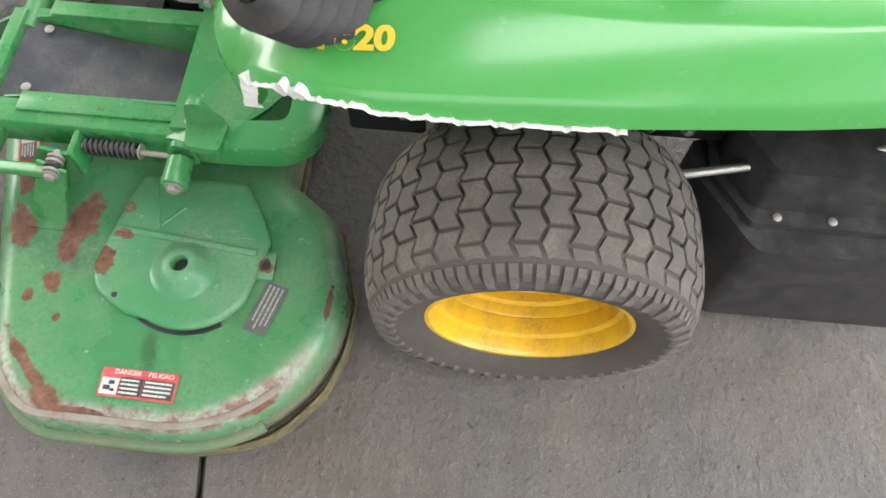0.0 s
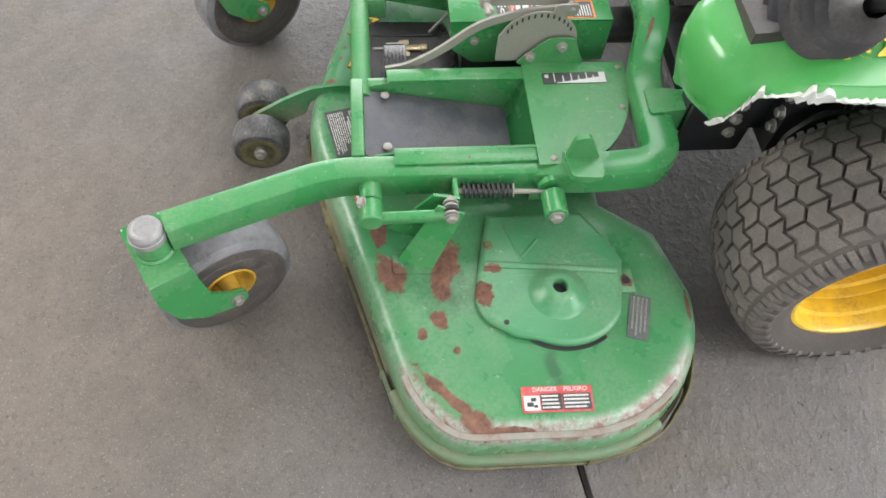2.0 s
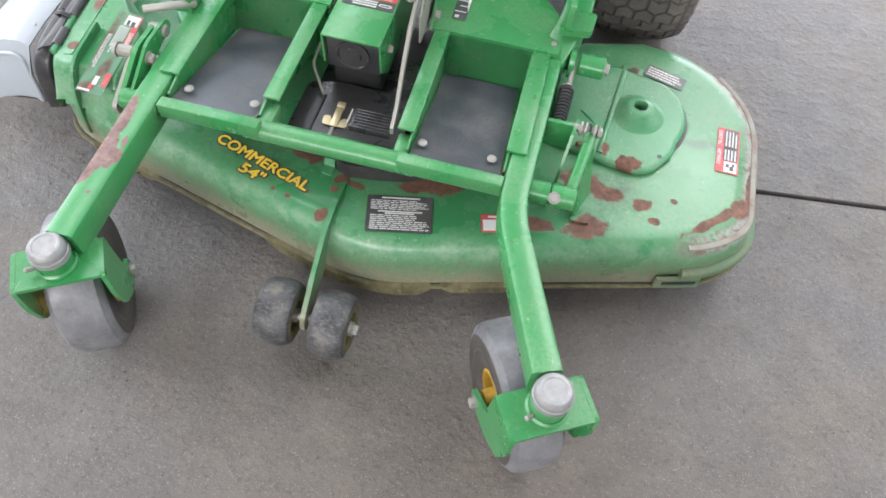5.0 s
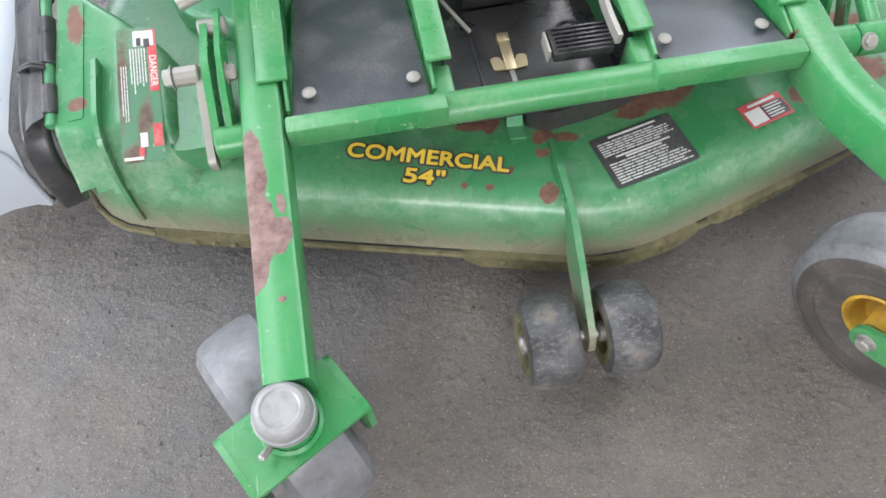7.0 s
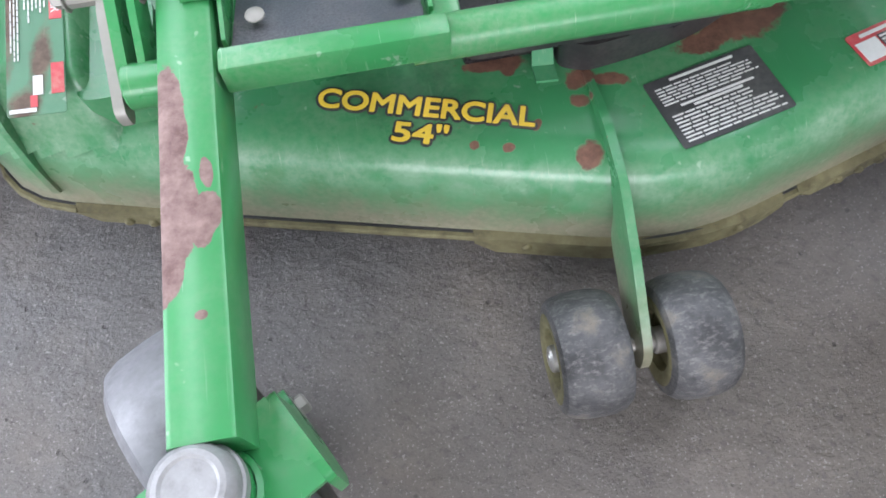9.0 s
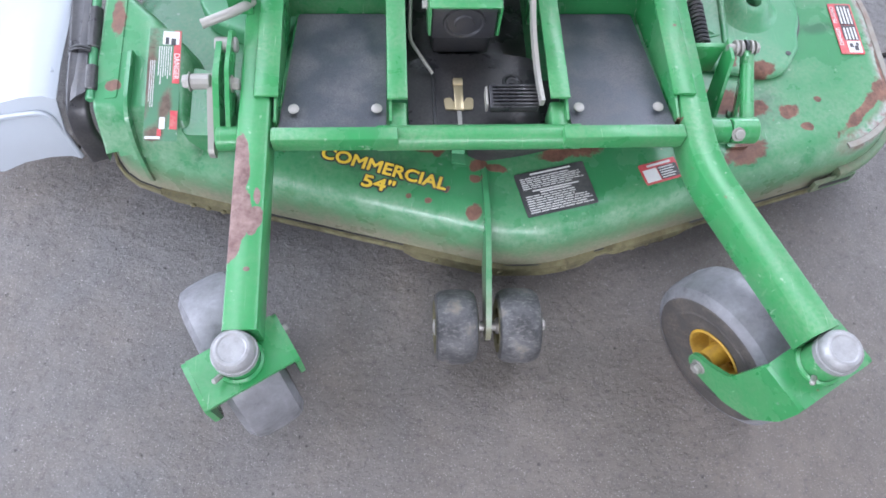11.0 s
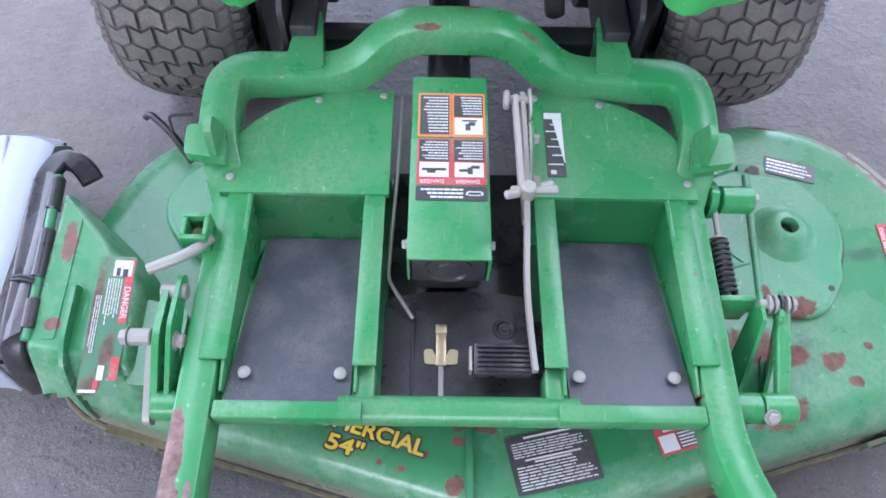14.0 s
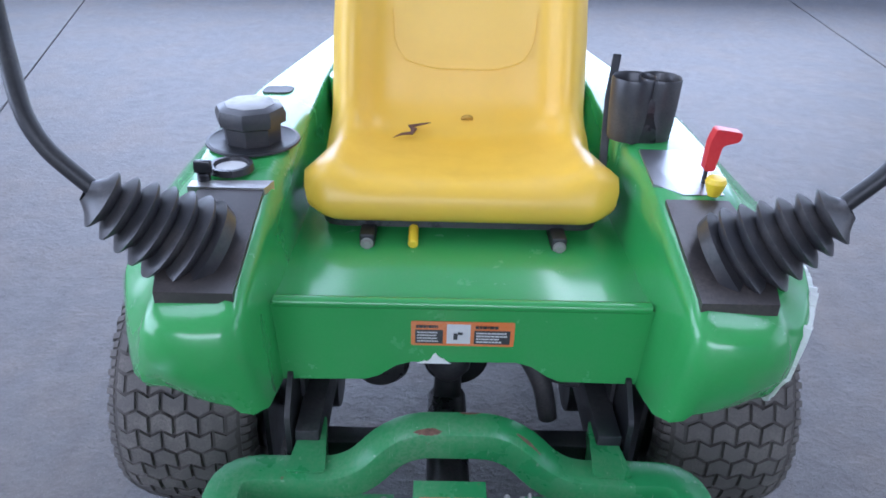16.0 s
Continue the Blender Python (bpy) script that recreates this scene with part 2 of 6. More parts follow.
def scuffed_rubber():
    """Hard rubber scraped pale over a dark body, with brown dust."""
    m, nt, b = nodes_of("scuffed_roller_rubber")
    geo = nt.nodes.new("ShaderNodeNewGeometry")
    mp = nt.nodes.new("ShaderNodeMapping")
    mp.inputs["Scale"].default_value = (95, 190, 190)
    nt.links.new(geo.outputs["Position"], mp.inputs["Vector"])
    streak = noise_node(nt, 1, 7, 0.75, mp.outputs[0])
    blot, grit = noise_node(nt, 22, 6, 0.65, geo.outputs["Position"]), noise_node(nt, 330, 4, 0.6, geo.outputs["Position"])
    base = mix(nt, ramp(nt, blot.outputs[0], 0.38, 0.62), (0.032, 0.032, 0.034), (0.095, 0.095, 0.098))
    base = mix(nt, maths(nt, "MULTIPLY", ramp(nt, streak.outputs[0], 0.50, 0.68), 0.55), base, (0.26, 0.25, 0.24))
    base = mix(nt, maths(nt, "MULTIPLY", ramp(nt, blot.outputs[0], 0.56, 0.70), 0.6), base, (0.20, 0.165, 0.12))
    base = mix(nt, maths(nt, "MULTIPLY", ramp(nt, grit.outputs[0], 0.60, 0.68), 0.5), base, (0.03, 0.028, 0.026))
    nt.links.new(base, b.inputs["Base Color"])
    nt.links.new(maths(nt, "ADD", 0.36, maths(nt, "MULTIPLY", streak.outputs[0], 0.35)), b.inputs["Roughness"])
    bump(nt, b, streak.outputs[0], 0.5, 0.0012)
    return m


roller_rubber = scuffed_rubber()
dark_sidewall = surface("dark_caster_sidewall", (0.055, 0.050, 0.046), 0.62, dirt=(0.17, 0.14, 0.115), dirt_amount=0.7, vary=0.25, fine=160, coarse=24, bump_mm=0.3)
worn_primer = surface("paint_rubbed_to_primer", (0.24, 0.235, 0.20), 0.55, dirt=(0.19, 0.11, 0.085), dirt_amount=0.98, vary=0.2, fine=120, coarse=16, bump_mm=0.4)
worn_rib = surface("scuffed_green_rib", (0.10, 0.17, 0.09), 0.5, dirt=(0.22, 0.16, 0.12), dirt_amount=0.9, vary=0.25, fine=110, coarse=12, bump_mm=0.4)
yellow_paint = surface("yellow_rim_paint", (0.78, 0.48, 0.03), 0.30, dirt=(0.22, 0.13, 0.05), dirt_amount=0.55, vary=0.06, coarse=20, coat=0.3)
yellow_dirty = surface("dirty_yellow_rim_paint", (0.52, 0.31, 0.03), 0.5, dirt=(0.12, 0.07, 0.04), dirt_amount=0.8, vary=0.2, coarse=28)
yellow_vinyl = surface("yellow_seat_vinyl", (0.80, 0.50, 0.045), 0.36, dirt=(0.5, 0.33, 0.10), dirt_amount=0.25, vary=0.05, fine=420, coarse=7, bump_mm=0.12)
steel = surface("bare_steel", (0.52, 0.51, 0.49), 0.40, metal=0.9, dirt=(0.25, 0.2, 0.15), dirt_amount=0.4, vary=0.15)
zinc = surface("zinc_plated_steel", (0.31, 0.30, 0.275), 0.52, metal=0.5, dirt=(0.3, 0.26, 0.2), dirt_amount=0.35, vary=0.12)
brass = surface("yellow_zinc_steel", (0.50, 0.42, 0.26), 0.35, metal=0.8, dirt=(0.3, 0.24, 0.15), dirt_amount=0.3)
aluminium = surface("dull_grey_cap_plastic", (0.42, 0.42, 0.41), 0.48, dirt=(0.24, 0.23, 0.22), dirt_amount=0.5, vary=0.12, coarse=40)
cap_grey = surface("scuffed_cap_metal", (0.30, 0.30, 0.30), 0.42, metal=0.35, dirt=(0.16, 0.155, 0.15), dirt_amount=0.6, vary=0.14, fine=300, coarse=55)
lever_white = surface("pale_zinc_lever", (0.30, 0.29, 0.26), 0.42, metal=0.3, dirt=(0.3, 0.26, 0.2), dirt_amount=0.4)
spring_cream = surface("cream_spring_paint", (0.62, 0.56, 0.44), 0.45, dirt=(0.2, 0.15, 0.1), dirt_amount=0.5)
tank_plastic = surface("dusty_tank_plastic", (0.022, 0.022, 0.024), 0.42, dirt=(0.12, 0.115, 0.11), dirt_amount=0.4, vary=0.25, fine=90, coarse=22)
dull_casting = surface("oily_casting", (0.24, 0.22, 0.20), 0.45, metal=0.5, dirt=(0.08, 0.05, 0.035), dirt_amount=0.9, vary=0.25, fine=90, coarse=20)
copper = surface("copper_terminal", (0.50, 0.24, 0.10), 0.35, metal=0.8, dirt_amount=0.3)
white_print = surface("white_print", (0.62, 0.62, 0.60), 0.5, dirt=(0.45, 0.42, 0.38), dirt_amount=0.5)
black_print = surface("black_print", (0.040, 0.040, 0.042), 0.45, dirt=(0.2, 0.2, 0.18), dirt_amount=0.35)
worn_film = stained("worn_label_film", (0.055, 0.17, 0.085), 0.4, [(-0.576, 0.11, 0.11, 0.012, 88), (-0.545, 0.05, 0.06, 0.012, 85), (-0.56, 0.00, 0.025, 0.02, 80)], scuff=0.6, soft=0.6, rust=((0.085, 0.060, 0.045), (0.17, 0.12, 0.085)))
red_print = surface("red_print", (0.48, 0.045, 0.055), 0.45, dirt=(0.42, 0.27, 0.22), dirt_amount=0.75, coarse=30)
orange_print = surface("orange_print", (0.68, 0.19, 0.04), 0.45, dirt=(0.5, 0.33, 0.22), dirt_amount=0.5)
yellow_print = surface("yellow_print", (0.80, 0.56, 0.05), 0.45, dirt=(0.4, 0.33, 0.1), dirt_amount=0.3)
broken_edge = surface("white_torn_plastic", (0.78, 0.79, 0.76), 0.7, dirt_amount=0.15)
red_plastic = surface("red_plastic", (0.60, 0.03, 0.035), 0.35, dirt_amount=0.1)
yellow_plastic = surface("yellow_plastic", (0.85, 0.60, 0.02), 0.4, dirt_amount=0.1)
blue_sleeve = surface("blue_cable_sleeve", (0.03, 0.14, 0.50), 0.4, dirt_amount=0.2)
grey_plastic = surface("pale_grey_chute_plastic", (0.33, 0.36, 0.39), 0.34, dirt=(0.3, 0.3, 0.3), dirt_amount=0.25, vary=0.05)


def concrete_material(name, lumps, trowelled):
    m, nt, b = nodes_of(name)
    pos = nt.nodes.new("ShaderNodeNewGeometry").outputs["Position"]
    grit, mid, big = noise_node(nt, 230, 6, 0.7, pos), noise_node(nt, 17, 7, 0.7, pos), noise_node(nt, 1.3, 6, 0.62, pos)
    base = mix(nt, big.outputs[0], (0.100, 0.094, 0.089), (0.160, 0.154, 0.150))
    base = mix(nt, maths(nt, "MULTIPLY", ramp(nt, grit.outputs[0], 0.35, 0.75), 0.30), base, (0.30, 0.29, 0.275))
    base = mix(nt, maths(nt, "MULTIPLY", ramp(nt, mid.outputs[0], 0.50, 0.72), 0.40), base, (0.12, 0.112, 0.105))
    warm = noise_node(nt, 2.6, 5, 0.6, pos)
    base = mix(nt, maths(nt, "MULTIPLY", ramp(nt, warm.outputs[0], 0.42, 0.64), 0.5), base, (0.180, 0.142, 0.104))
    # brown dust washed onto the falling slab in front
    reach = nt.nodes.new("ShaderNodeVectorMath")
    reach.operation = "DISTANCE"
    nt.links.new(pos, reach.inputs[0])
    reach.inputs[1].default_value = (0.45, -0.85, 0)
    far = maths(nt, "ADD", reach.outputs["Value"], maths(nt, "MULTIPLY", maths(nt, "SUBTRACT", warm.outputs[0], 0.5), 1.6))
    base = mix(nt, maths(nt, "MULTIPLY", maths(nt, "SUBTRACT", 1.0, ramp(nt, far, 0.25, 1.0)), 0.5), base, (0.180, 0.140, 0.104))
    vor = nt.nodes.new("ShaderNodeTexVoronoi")
    vor.inputs["Scale"].default_value = 21.0
    nt.links.new(pos, vor.inputs["Vector"])
    pits = maths(nt, "SUBTRACT", 1.0, ramp(nt, maths(nt, "ADD", vor.outputs["Distance"], maths(nt, "MULTIPLY", grit.outputs[0], 0.10)), 0.085, 0.12))
    base = mix(nt, maths(nt, "MULTIPLY", pits, 0.55), base, (0.06, 0.055, 0.05))
    rub = noise_node(nt, 9, 10, 0.72, pos)
    base = mix(nt, ramp(nt, rub.outputs[0], 0.34, 0.66), mix(nt, 0.42, base, (0.035, 0.033, 0.032)), mix(nt, 0.12, base, (0.04, 0.038, 0.037)))
    speck = noise_node(nt, 85, 3, 0.6, pos)
    base = mix(nt, maths(nt, "MULTIPLY", ramp(nt, speck.outputs[0], 0.55, 0.68), 0.42), base, (0.055, 0.05, 0.048))
    fleck = noise_node(nt, 310, 2, 0.5, pos)
    base = mix(nt, maths(nt, "MULTIPLY", ramp(nt, fleck.outputs[0], 0.62, 0.70), 0.5), base, (0.36, 0.35, 0.33))
    nt.links.new(base, b.inputs["Base Color"])
    nt.links.new(ramp(nt, mid.outputs[0], -0.9, 1.6), b.inputs["Roughness"])
    trowel = nt.nodes.new("ShaderNodeTexNoise")
    mp = nt.nodes.new("ShaderNodeMapping")
    mp.inputs["Rotation"].default_value, mp.inputs["Scale"].default_value = (0, 0, 0.35), (17, 24, 20)
    nt.links.new(pos, mp.inputs["Vector"])
    nt.links.new(mp.outputs[0], trowel.inputs["Vector"])
    trowel.inputs["Scale"].default_value, trowel.inputs["Detail"].default_value, trowel.inputs["Roughness"].default_value = 1.0, 8.0, 0.68
    h = maths(nt, "ADD", maths(nt, "MULTIPLY", trowel.outputs[0], trowelled), maths(nt, "ADD", maths(nt, "MULTIPLY", grit.outputs[0], 0.35), maths(nt, "MULTIPLY", pits, -0.9)))
    lump = noise_node(nt, 48, 3, 0.5, pos)
    h = maths(nt, "ADD", h, maths(nt, "MULTIPLY", ramp(nt, lump.outputs[0], 0.48, 0.78), lumps))
    bump(nt, b, h, 1.0, 0.0060)
    return m


concrete = concrete_material("stained_concrete", 0.35, 0.8)
rough_concrete = concrete_material("rough_stained_concrete", 0.42, 0.95)
joint_dirt = surface("dark_joint_filler", (0.03, 0.028, 0.027), 0.8, dirt=(0.12, 0.11, 0.1), dirt_amount=0.5, vary=0.4, fine=60)
wall_metal = surface("pale_wall_sheeting", (0.55, 0.55, 0.53), 0.5, dirt_amount=0.3, fine=40, coarse=2)
ceiling_board = surface("pale_roof_sheeting", (0.5, 0.5, 0.49), 0.6, dirt_amount=0.3, fine=40, coarse=2)


# ---- mesh helpers ----
def thing(name, loc, label, category, group="", kind=""):
    ob = new(name)
    ob.empty_display_size = 0.05
    ob.location = loc
    return tagged(ob, label, category, group, kind)


def part(name, bm, material, parent, label="", angle=35):
    """Links a bmesh, given in world coordinates, as one mesh under a thing or a part."""
    me = bpy.data.meshes.new(name)
    bmesh.ops.recalc_face_normals(bm, faces=bm.faces)
    for f in bm.faces:
        f.smooth = True
    bm.to_mesh(me)
    bm.free()
    me.set_sharp_from_angle(angle=radians(angle))
    for m in material if isinstance(material, (list, tuple)) else (material,):
        me.materials.append(m)
    ob = new(name, me)
    if parent is not None:
        ob.parent = parent
        up = Matrix.Identity(4)
        o = parent
        while o is not None:
            up = (o.matrix_parent_inverse if o.parent else Matrix.Identity(4)) @ o.matrix_basis @ up
            o = o.parent
        ob.matrix_parent_inverse = up.inverted()
    return tagged(ob, label)


def bev(bm, width, seg=2, angle=30, verts=None):
    edges = [e for e in bm.edges if len(e.link_faces) == 2 and e.calc_face_angle(0) > radians(angle) and (verts is None or (e.verts[0] in verts and e.verts[1] in verts))]
    if edges and width > 0:
        bmesh.ops.bevel(bm, geom=edges, offset=width, segments=seg, affect="EDGES", profile=0.5, clamp_overlap=True)
    return bm


def box(x0, x1, y0, y1, z0, z1, b=0.003, bm=None, seg=2):
    own = bmesh.new()
    bmesh.ops.create_cube(own, size=1)
    for v in own.verts:
        v.co = Vector((x0 + (v.co.x + 0.5) * (x1 - x0), y0 + (v.co.y + 0.5) * (y1 - y0), z0 + (v.co.z + 0.5) * (z1 - z0)))
    bev(own, b, seg)
    return join(bm, own)


def join(bm, own):
    if bm is None:
        return own
    me = bpy.data.meshes.new("tmp")
    own.to_mesh(me)
    own.free()
    bm.from_mesh(me)
    bpy.data.meshes.remove(me)
    return bm


def turned(own, m):
    bmesh.ops.transform(own, matrix=m, verts=own.verts)
    return own


def prism(poly, z0, z1, b=0.003, bm=None, seg=2):
    """An upright plate of that outline; z0 and z1 may be functions of x and y."""
    own = bmesh.new()
    f0 = z0 if callable(z0) else (lambda x, y: z0)
    f1 = z1 if callable(z1) else (lambda x, y: z1)
    lo = [own.verts.new((x, y, f0(x, y))) for x, y in poly]
    hi = [own.verts.new((x, y, f1(x, y))) for x, y in poly]
    own.faces.new(lo[::-1])
    own.faces.new(hi)
    for i in range(len(poly)):
        j = (i + 1) % len(poly)
        own.faces.new((lo[i], lo[j], hi[j], hi[i]))
    bev(own, b, seg)
    return join(bm, own)


def plate(outline, axis, a, b_, bevel=0.002, bm=None):
    """A plate from an outline in the plane across an axis ('x': y, z; 'y': x, z), from a to b_ along it."""
    own = prism(outline, a, b_, bevel)
    if axis == "x":
        m = Matrix(((0, 0, 1, 0), (1, 0, 0, 0), (0, 1, 0, 0), (0, 0, 0, 1)))
    else:
        m = Matrix(((1, 0, 0, 0), (0, 0, 1, 0), (0, 1, 0, 0), (0, 0, 0, 1)))
    turned(own, m)
    return join(bm, own)


def lathe(profile, at, axis, seg=32, bm=None, closed=False):
    """Turns a profile of (radius, height) about an axis through a point."""
    own = bmesh.new()
    rot = Vector(axis).to_track_quat("Z", "Y").to_matrix().to_4x4()
    rot.translation = Vector(at)
    rings = []
    for r, h in profile:
        if r < 1e-6:
            rings.append([own.verts.new((0, 0, h))])
        else:
            rings.append([own.verts.new((r * math.cos(2 * math.pi * k / seg), r * math.sin(2 * math.pi * k / seg), h)) for k in range(seg)])
    pairs = list(zip(rings, rings[1:])) + ([(rings[-1], rings[0])] if closed else [])
    for a, b in pairs:
        for k in range(seg):
            q = [a[k % len(a)], a[(k + 1) % seg % len(a)], b[(k + 1) % seg % len(b)], b[k % len(b)]]
            q = list(dict.fromkeys(q))
            if len(q) > 2:
                own.faces.new(q)
    turned(own, rot)
    return join(bm, own)


def rod(p0, p1, r, seg=16, bm=None, b=0.002, r1=None):
    p0, p1 = Vector(p0), Vector(p1)
    n = (p1 - p0).length
    r1 = r if r1 is None else r1
    b = min(b, r * 0.5, n * 0.3)
    return lathe([(0, 0), (r - b, 0), (r, b), (r1, n - b), (r1 - b, n), (0, n)], p0, p1 - p0, seg, bm)


def hexbolt(at, axis, r=0.009, h=0.008, bm=None, washer=True):
    a = Vector(axis).normalized()
    at = Vector(at)
    if washer:
        bm = rod(at, at + a * 0.002, r * 1.35, 14, bm, 0.0006)
    bm = lathe([(0, 0), (r, 0), (r, h * 0.8), (r * 0.8, h), (0, h)], at + a * 0.001, a, 6, bm)
    return bm


def domebolt(at, axis, r=0.010, h=0.004, bm=None):
    return lathe([(0, 0), (r, 0), (r * 0.98, h * 0.4), (r * 0.7, h * 0.85), (0, h)], at, axis, 14, bm)


def fillet(pts, radius, n=6):
    pts = [Vector(p) for p in pts]
    out = [pts[0]]
    for a, p, c in zip(pts, pts[1:], pts[2:]):
        r = min(radius, (a - p).length * 0.49, (c - p).length * 0.49)
        s, e = p + (a - p).normalized() * r, p + (c - p).normalized() * r
        for k in range(n + 1):
            t = k / n
            out.append((1 - t) ** 2 * s + 2 * t * (1 - t) * p + t * t * e)
    out.append(pts[-1])
    return out


def sweep(pts, profile, bm=None, up=(0, 0, 1), caps=True, scale=None):
    """Sweeps a closed profile of (side, up) along a path."""
    own = bmesh.new()
    pts = [Vector(p) for p in pts]
    rings = []
    up = Vector(up)
    for i, p in enumerate(pts):
        t = (pts[min(i + 1, len(pts) - 1)] - pts[max(i - 1, 0)]).normalized()
        side = t.cross(up)
        if side.length < 1e-4:
            side = t.cross(Vector((0, 1, 0)))
        side.normalize()
        u = side.cross(t).normalized()
        k = 1 if scale is None else scale(i / (len(pts) - 1))
        rings.append([own.verts.new(p + side * a * k + u * c * k) for a, c in profile])
    n = len(profile)
    for a, b in zip(rings, rings[1:]):
        for k in range(n):
            own.faces.new((a[k], a[(k + 1) % n], b[(k + 1) % n], b[k]))
    if caps:
        own.faces.new(rings[0][::-1])
        own.faces.new(rings[-1])
    return join(bm, own)


def rrect(w, h, r=0.008, n=3):
    out = []
    for cx, cy, a0 in ((w / 2 - r, h / 2 - r, 0), (-w / 2 + r, h / 2 - r, 90), (-w / 2 + r, -h / 2 + r, 180), (w / 2 - r, -h / 2 + r, 270)):
        for k in range(n + 1):
            a = radians(a0 + 90 * k / n)
            out.append((cx + r * math.cos(a), cy + r * math.sin(a)))
    return out


def disc(r, n=12):
    return [(r * math.cos(2 * math.pi * k / n), r * math.sin(2 * math.pi * k / n)) for k in range(n)]


def pipe(pts, r, bm=None, n=10, bend=0.02):
    return sweep(fillet(pts, bend), disc(r, n), bm)


def arc(cx, cy, r, a0, a1, n=12):
    return [(cx + r * math.cos(radians(a0 + (a1 - a0) * k / n)), cy + r * math.sin(radians(a0 + (a1 - a0) * k / n))) for k in range(n + 1)]


def coil(p0, p1, r, wire, turns, bm=None, n=10):
    p0, p1 = Vector(p0), Vector(p1)
    q = (p1 - p0).to_track_quat("Z", "Y").to_matrix()
    length = (p1 - p0).length
    steps = int(turns * n)
    pts = [p0 + q @ Vector((r * math.cos(2 * math.pi * k / n), r * math.sin(2 * math.pi * k / n), length * k / steps)) for k in range(steps + 1)]
    return sweep(pts, disc(wire, 6), bm, up=(p1 - p0).normalized())


def inset_poly(poly, d):
    """Moves an outline that runs counterclockwise inwards by d."""
    out = []
    n = len(poly)
    for i in range(n):
        a, p, c = Vector(poly[i - 1]), Vector(poly[i]), Vector(poly[(i + 1) % n])
        n1, n2 = (p - a).normalized(), (c - p).normalized()
        n1, n2 = Vector((-n1.y, n1.x)), Vector((-n2.y, n2.x))
        m = (n1 + n2)
        m = m / max(0.35, m.dot(n1)) if m.length > 1e-6 else n1
        out.append((p.x + m.x * d, p.y + m.y * d))
    return out


def shell(poly, profile, bm=None, cap=True):
    """A pressed sheet: the outline at each (inset, z) of the profile, closed on top."""
    own = bmesh.new()
    rings = [[own.verts.new((x, y, z)) for x, y in inset_poly(poly, d)] for d, z in profile]
    for a, b in zip(rings, rings[1:]):
        for k in range(len(a)):
            own.faces.new((a[k], a[(k + 1) % len(a)], b[(k + 1) % len(a)], b[k]))
    if cap:
        last = rings[-1]
        for more in (0.004, 0.012):
            ring = [own.verts.new((x, y, profile[-1][1])) for x, y in inset_poly(poly, profile[-1][0] + more)]
            for k in range(len(ring)):
                own.faces.new((last[k], last[(k + 1) % len(ring)], ring[(k + 1) % len(ring)], ring[k]))
            last = ring
        own.faces.new(last)
    return join(bm, own)


def round_poly(pts, r, n=5):
    """Rounds the corners of a closed outline; r is one radius or one for each corner."""
    out = []
    m = len(pts)
    for i in range(m):
        a, p, c = Vector(pts[i - 1]), Vector(pts[i]), Vector(pts[(i + 1) % m])
        rr = r[i] if isinstance(r, (list, tuple)) else r
        rr = min(rr, (a - p).length * 0.49, (c - p).length * 0.49)
        s, e = p + (a - p).normalized() * rr, p + (c - p).normalized() * rr
        for k in range(n + 1):
            t = k / n
            q = (1 - t) ** 2 * s + 2 * t * (1 - t) * p + t * t * e
            out.append((q.x, q.y))
    return out


def open_round(pts, radii, n=5):
    """Rounds the inner corners of an open path in the plane; radii for each point, the ends ignored."""
    out = [tuple(pts[0])]
    for i in range(1, len(pts) - 1):
        a, p, c = Vector(pts[i - 1]), Vector(pts[i]), Vector(pts[i + 1])
        rr = min(radii[i], (a - p).length * 0.49, (c - p).length * 0.49)
        s, e = p + (a - p).normalized() * rr, p + (c - p).normalized() * rr
        for k in range(n + 1):
            t = k / n
            q = (1 - t) ** 2 * s + 2 * t * (1 - t) * p + t * t * e
            out.append((q.x, q.y))
    out.append(tuple(pts[-1]))
    return out


def thicken(bm, t):
    """Gives an open sheet a second skin t behind its outer side, joined along the rim."""
    bm.normal_update()
    old_faces, old_verts = list(bm.faces), list(bm.verts)
    rim = [e for e in bm.edges if len(e.link_faces) == 1]
    twin = {v: bm.verts.new(v.co - v.normal * t) for v in old_verts}
    for f in old_faces:
        bm.faces.new([twin[v] for v in reversed(f.verts)])
    for e in rim:
        a, b = e.verts
        bm.faces.new((a, b, twin[b], twin[a]))
    return bm


def slab4(corners, t):
    """A flat plate on four corners, t thick."""
    bm = bmesh.new()
    p = [Vector(c) for c in corners]
    n = (p[1] - p[0]).cross(p[2] - p[0]).normalized() * t / 2
    lo, hi = [bm.verts.new(c - n) for c in p], [bm.verts.new(c + n) for c in p]
    bm.faces.new(lo[::-1])
    bm.faces.new(hi)
    for i in range(4):
        j = (i + 1) % 4
        bm.faces.new((lo[i], lo[j], hi[j], hi[i]))
    return bev(bm, t * 0.2, 1)


def basis(at, ux, normal):
    """A frame with x along ux and z along the normal."""
    z = Vector(normal).normalized()
    x = (Vector(ux) - z * z.dot(Vector(ux))).normalized()
    m = Matrix((x, z.cross(x), z)).transposed().to_4x4()
    m.translation = Vector(at)
    return m


def flat(rects, z=0.0, thick=0.0006):
    """Thin printed bars (x0, y0, x1, y1)."""
    bm = bmesh.new()
    for x0, y0, x1, y1 in rects:
        box(x0, x1, y0, y1, z, z + thick, 0, bm)
    return bm


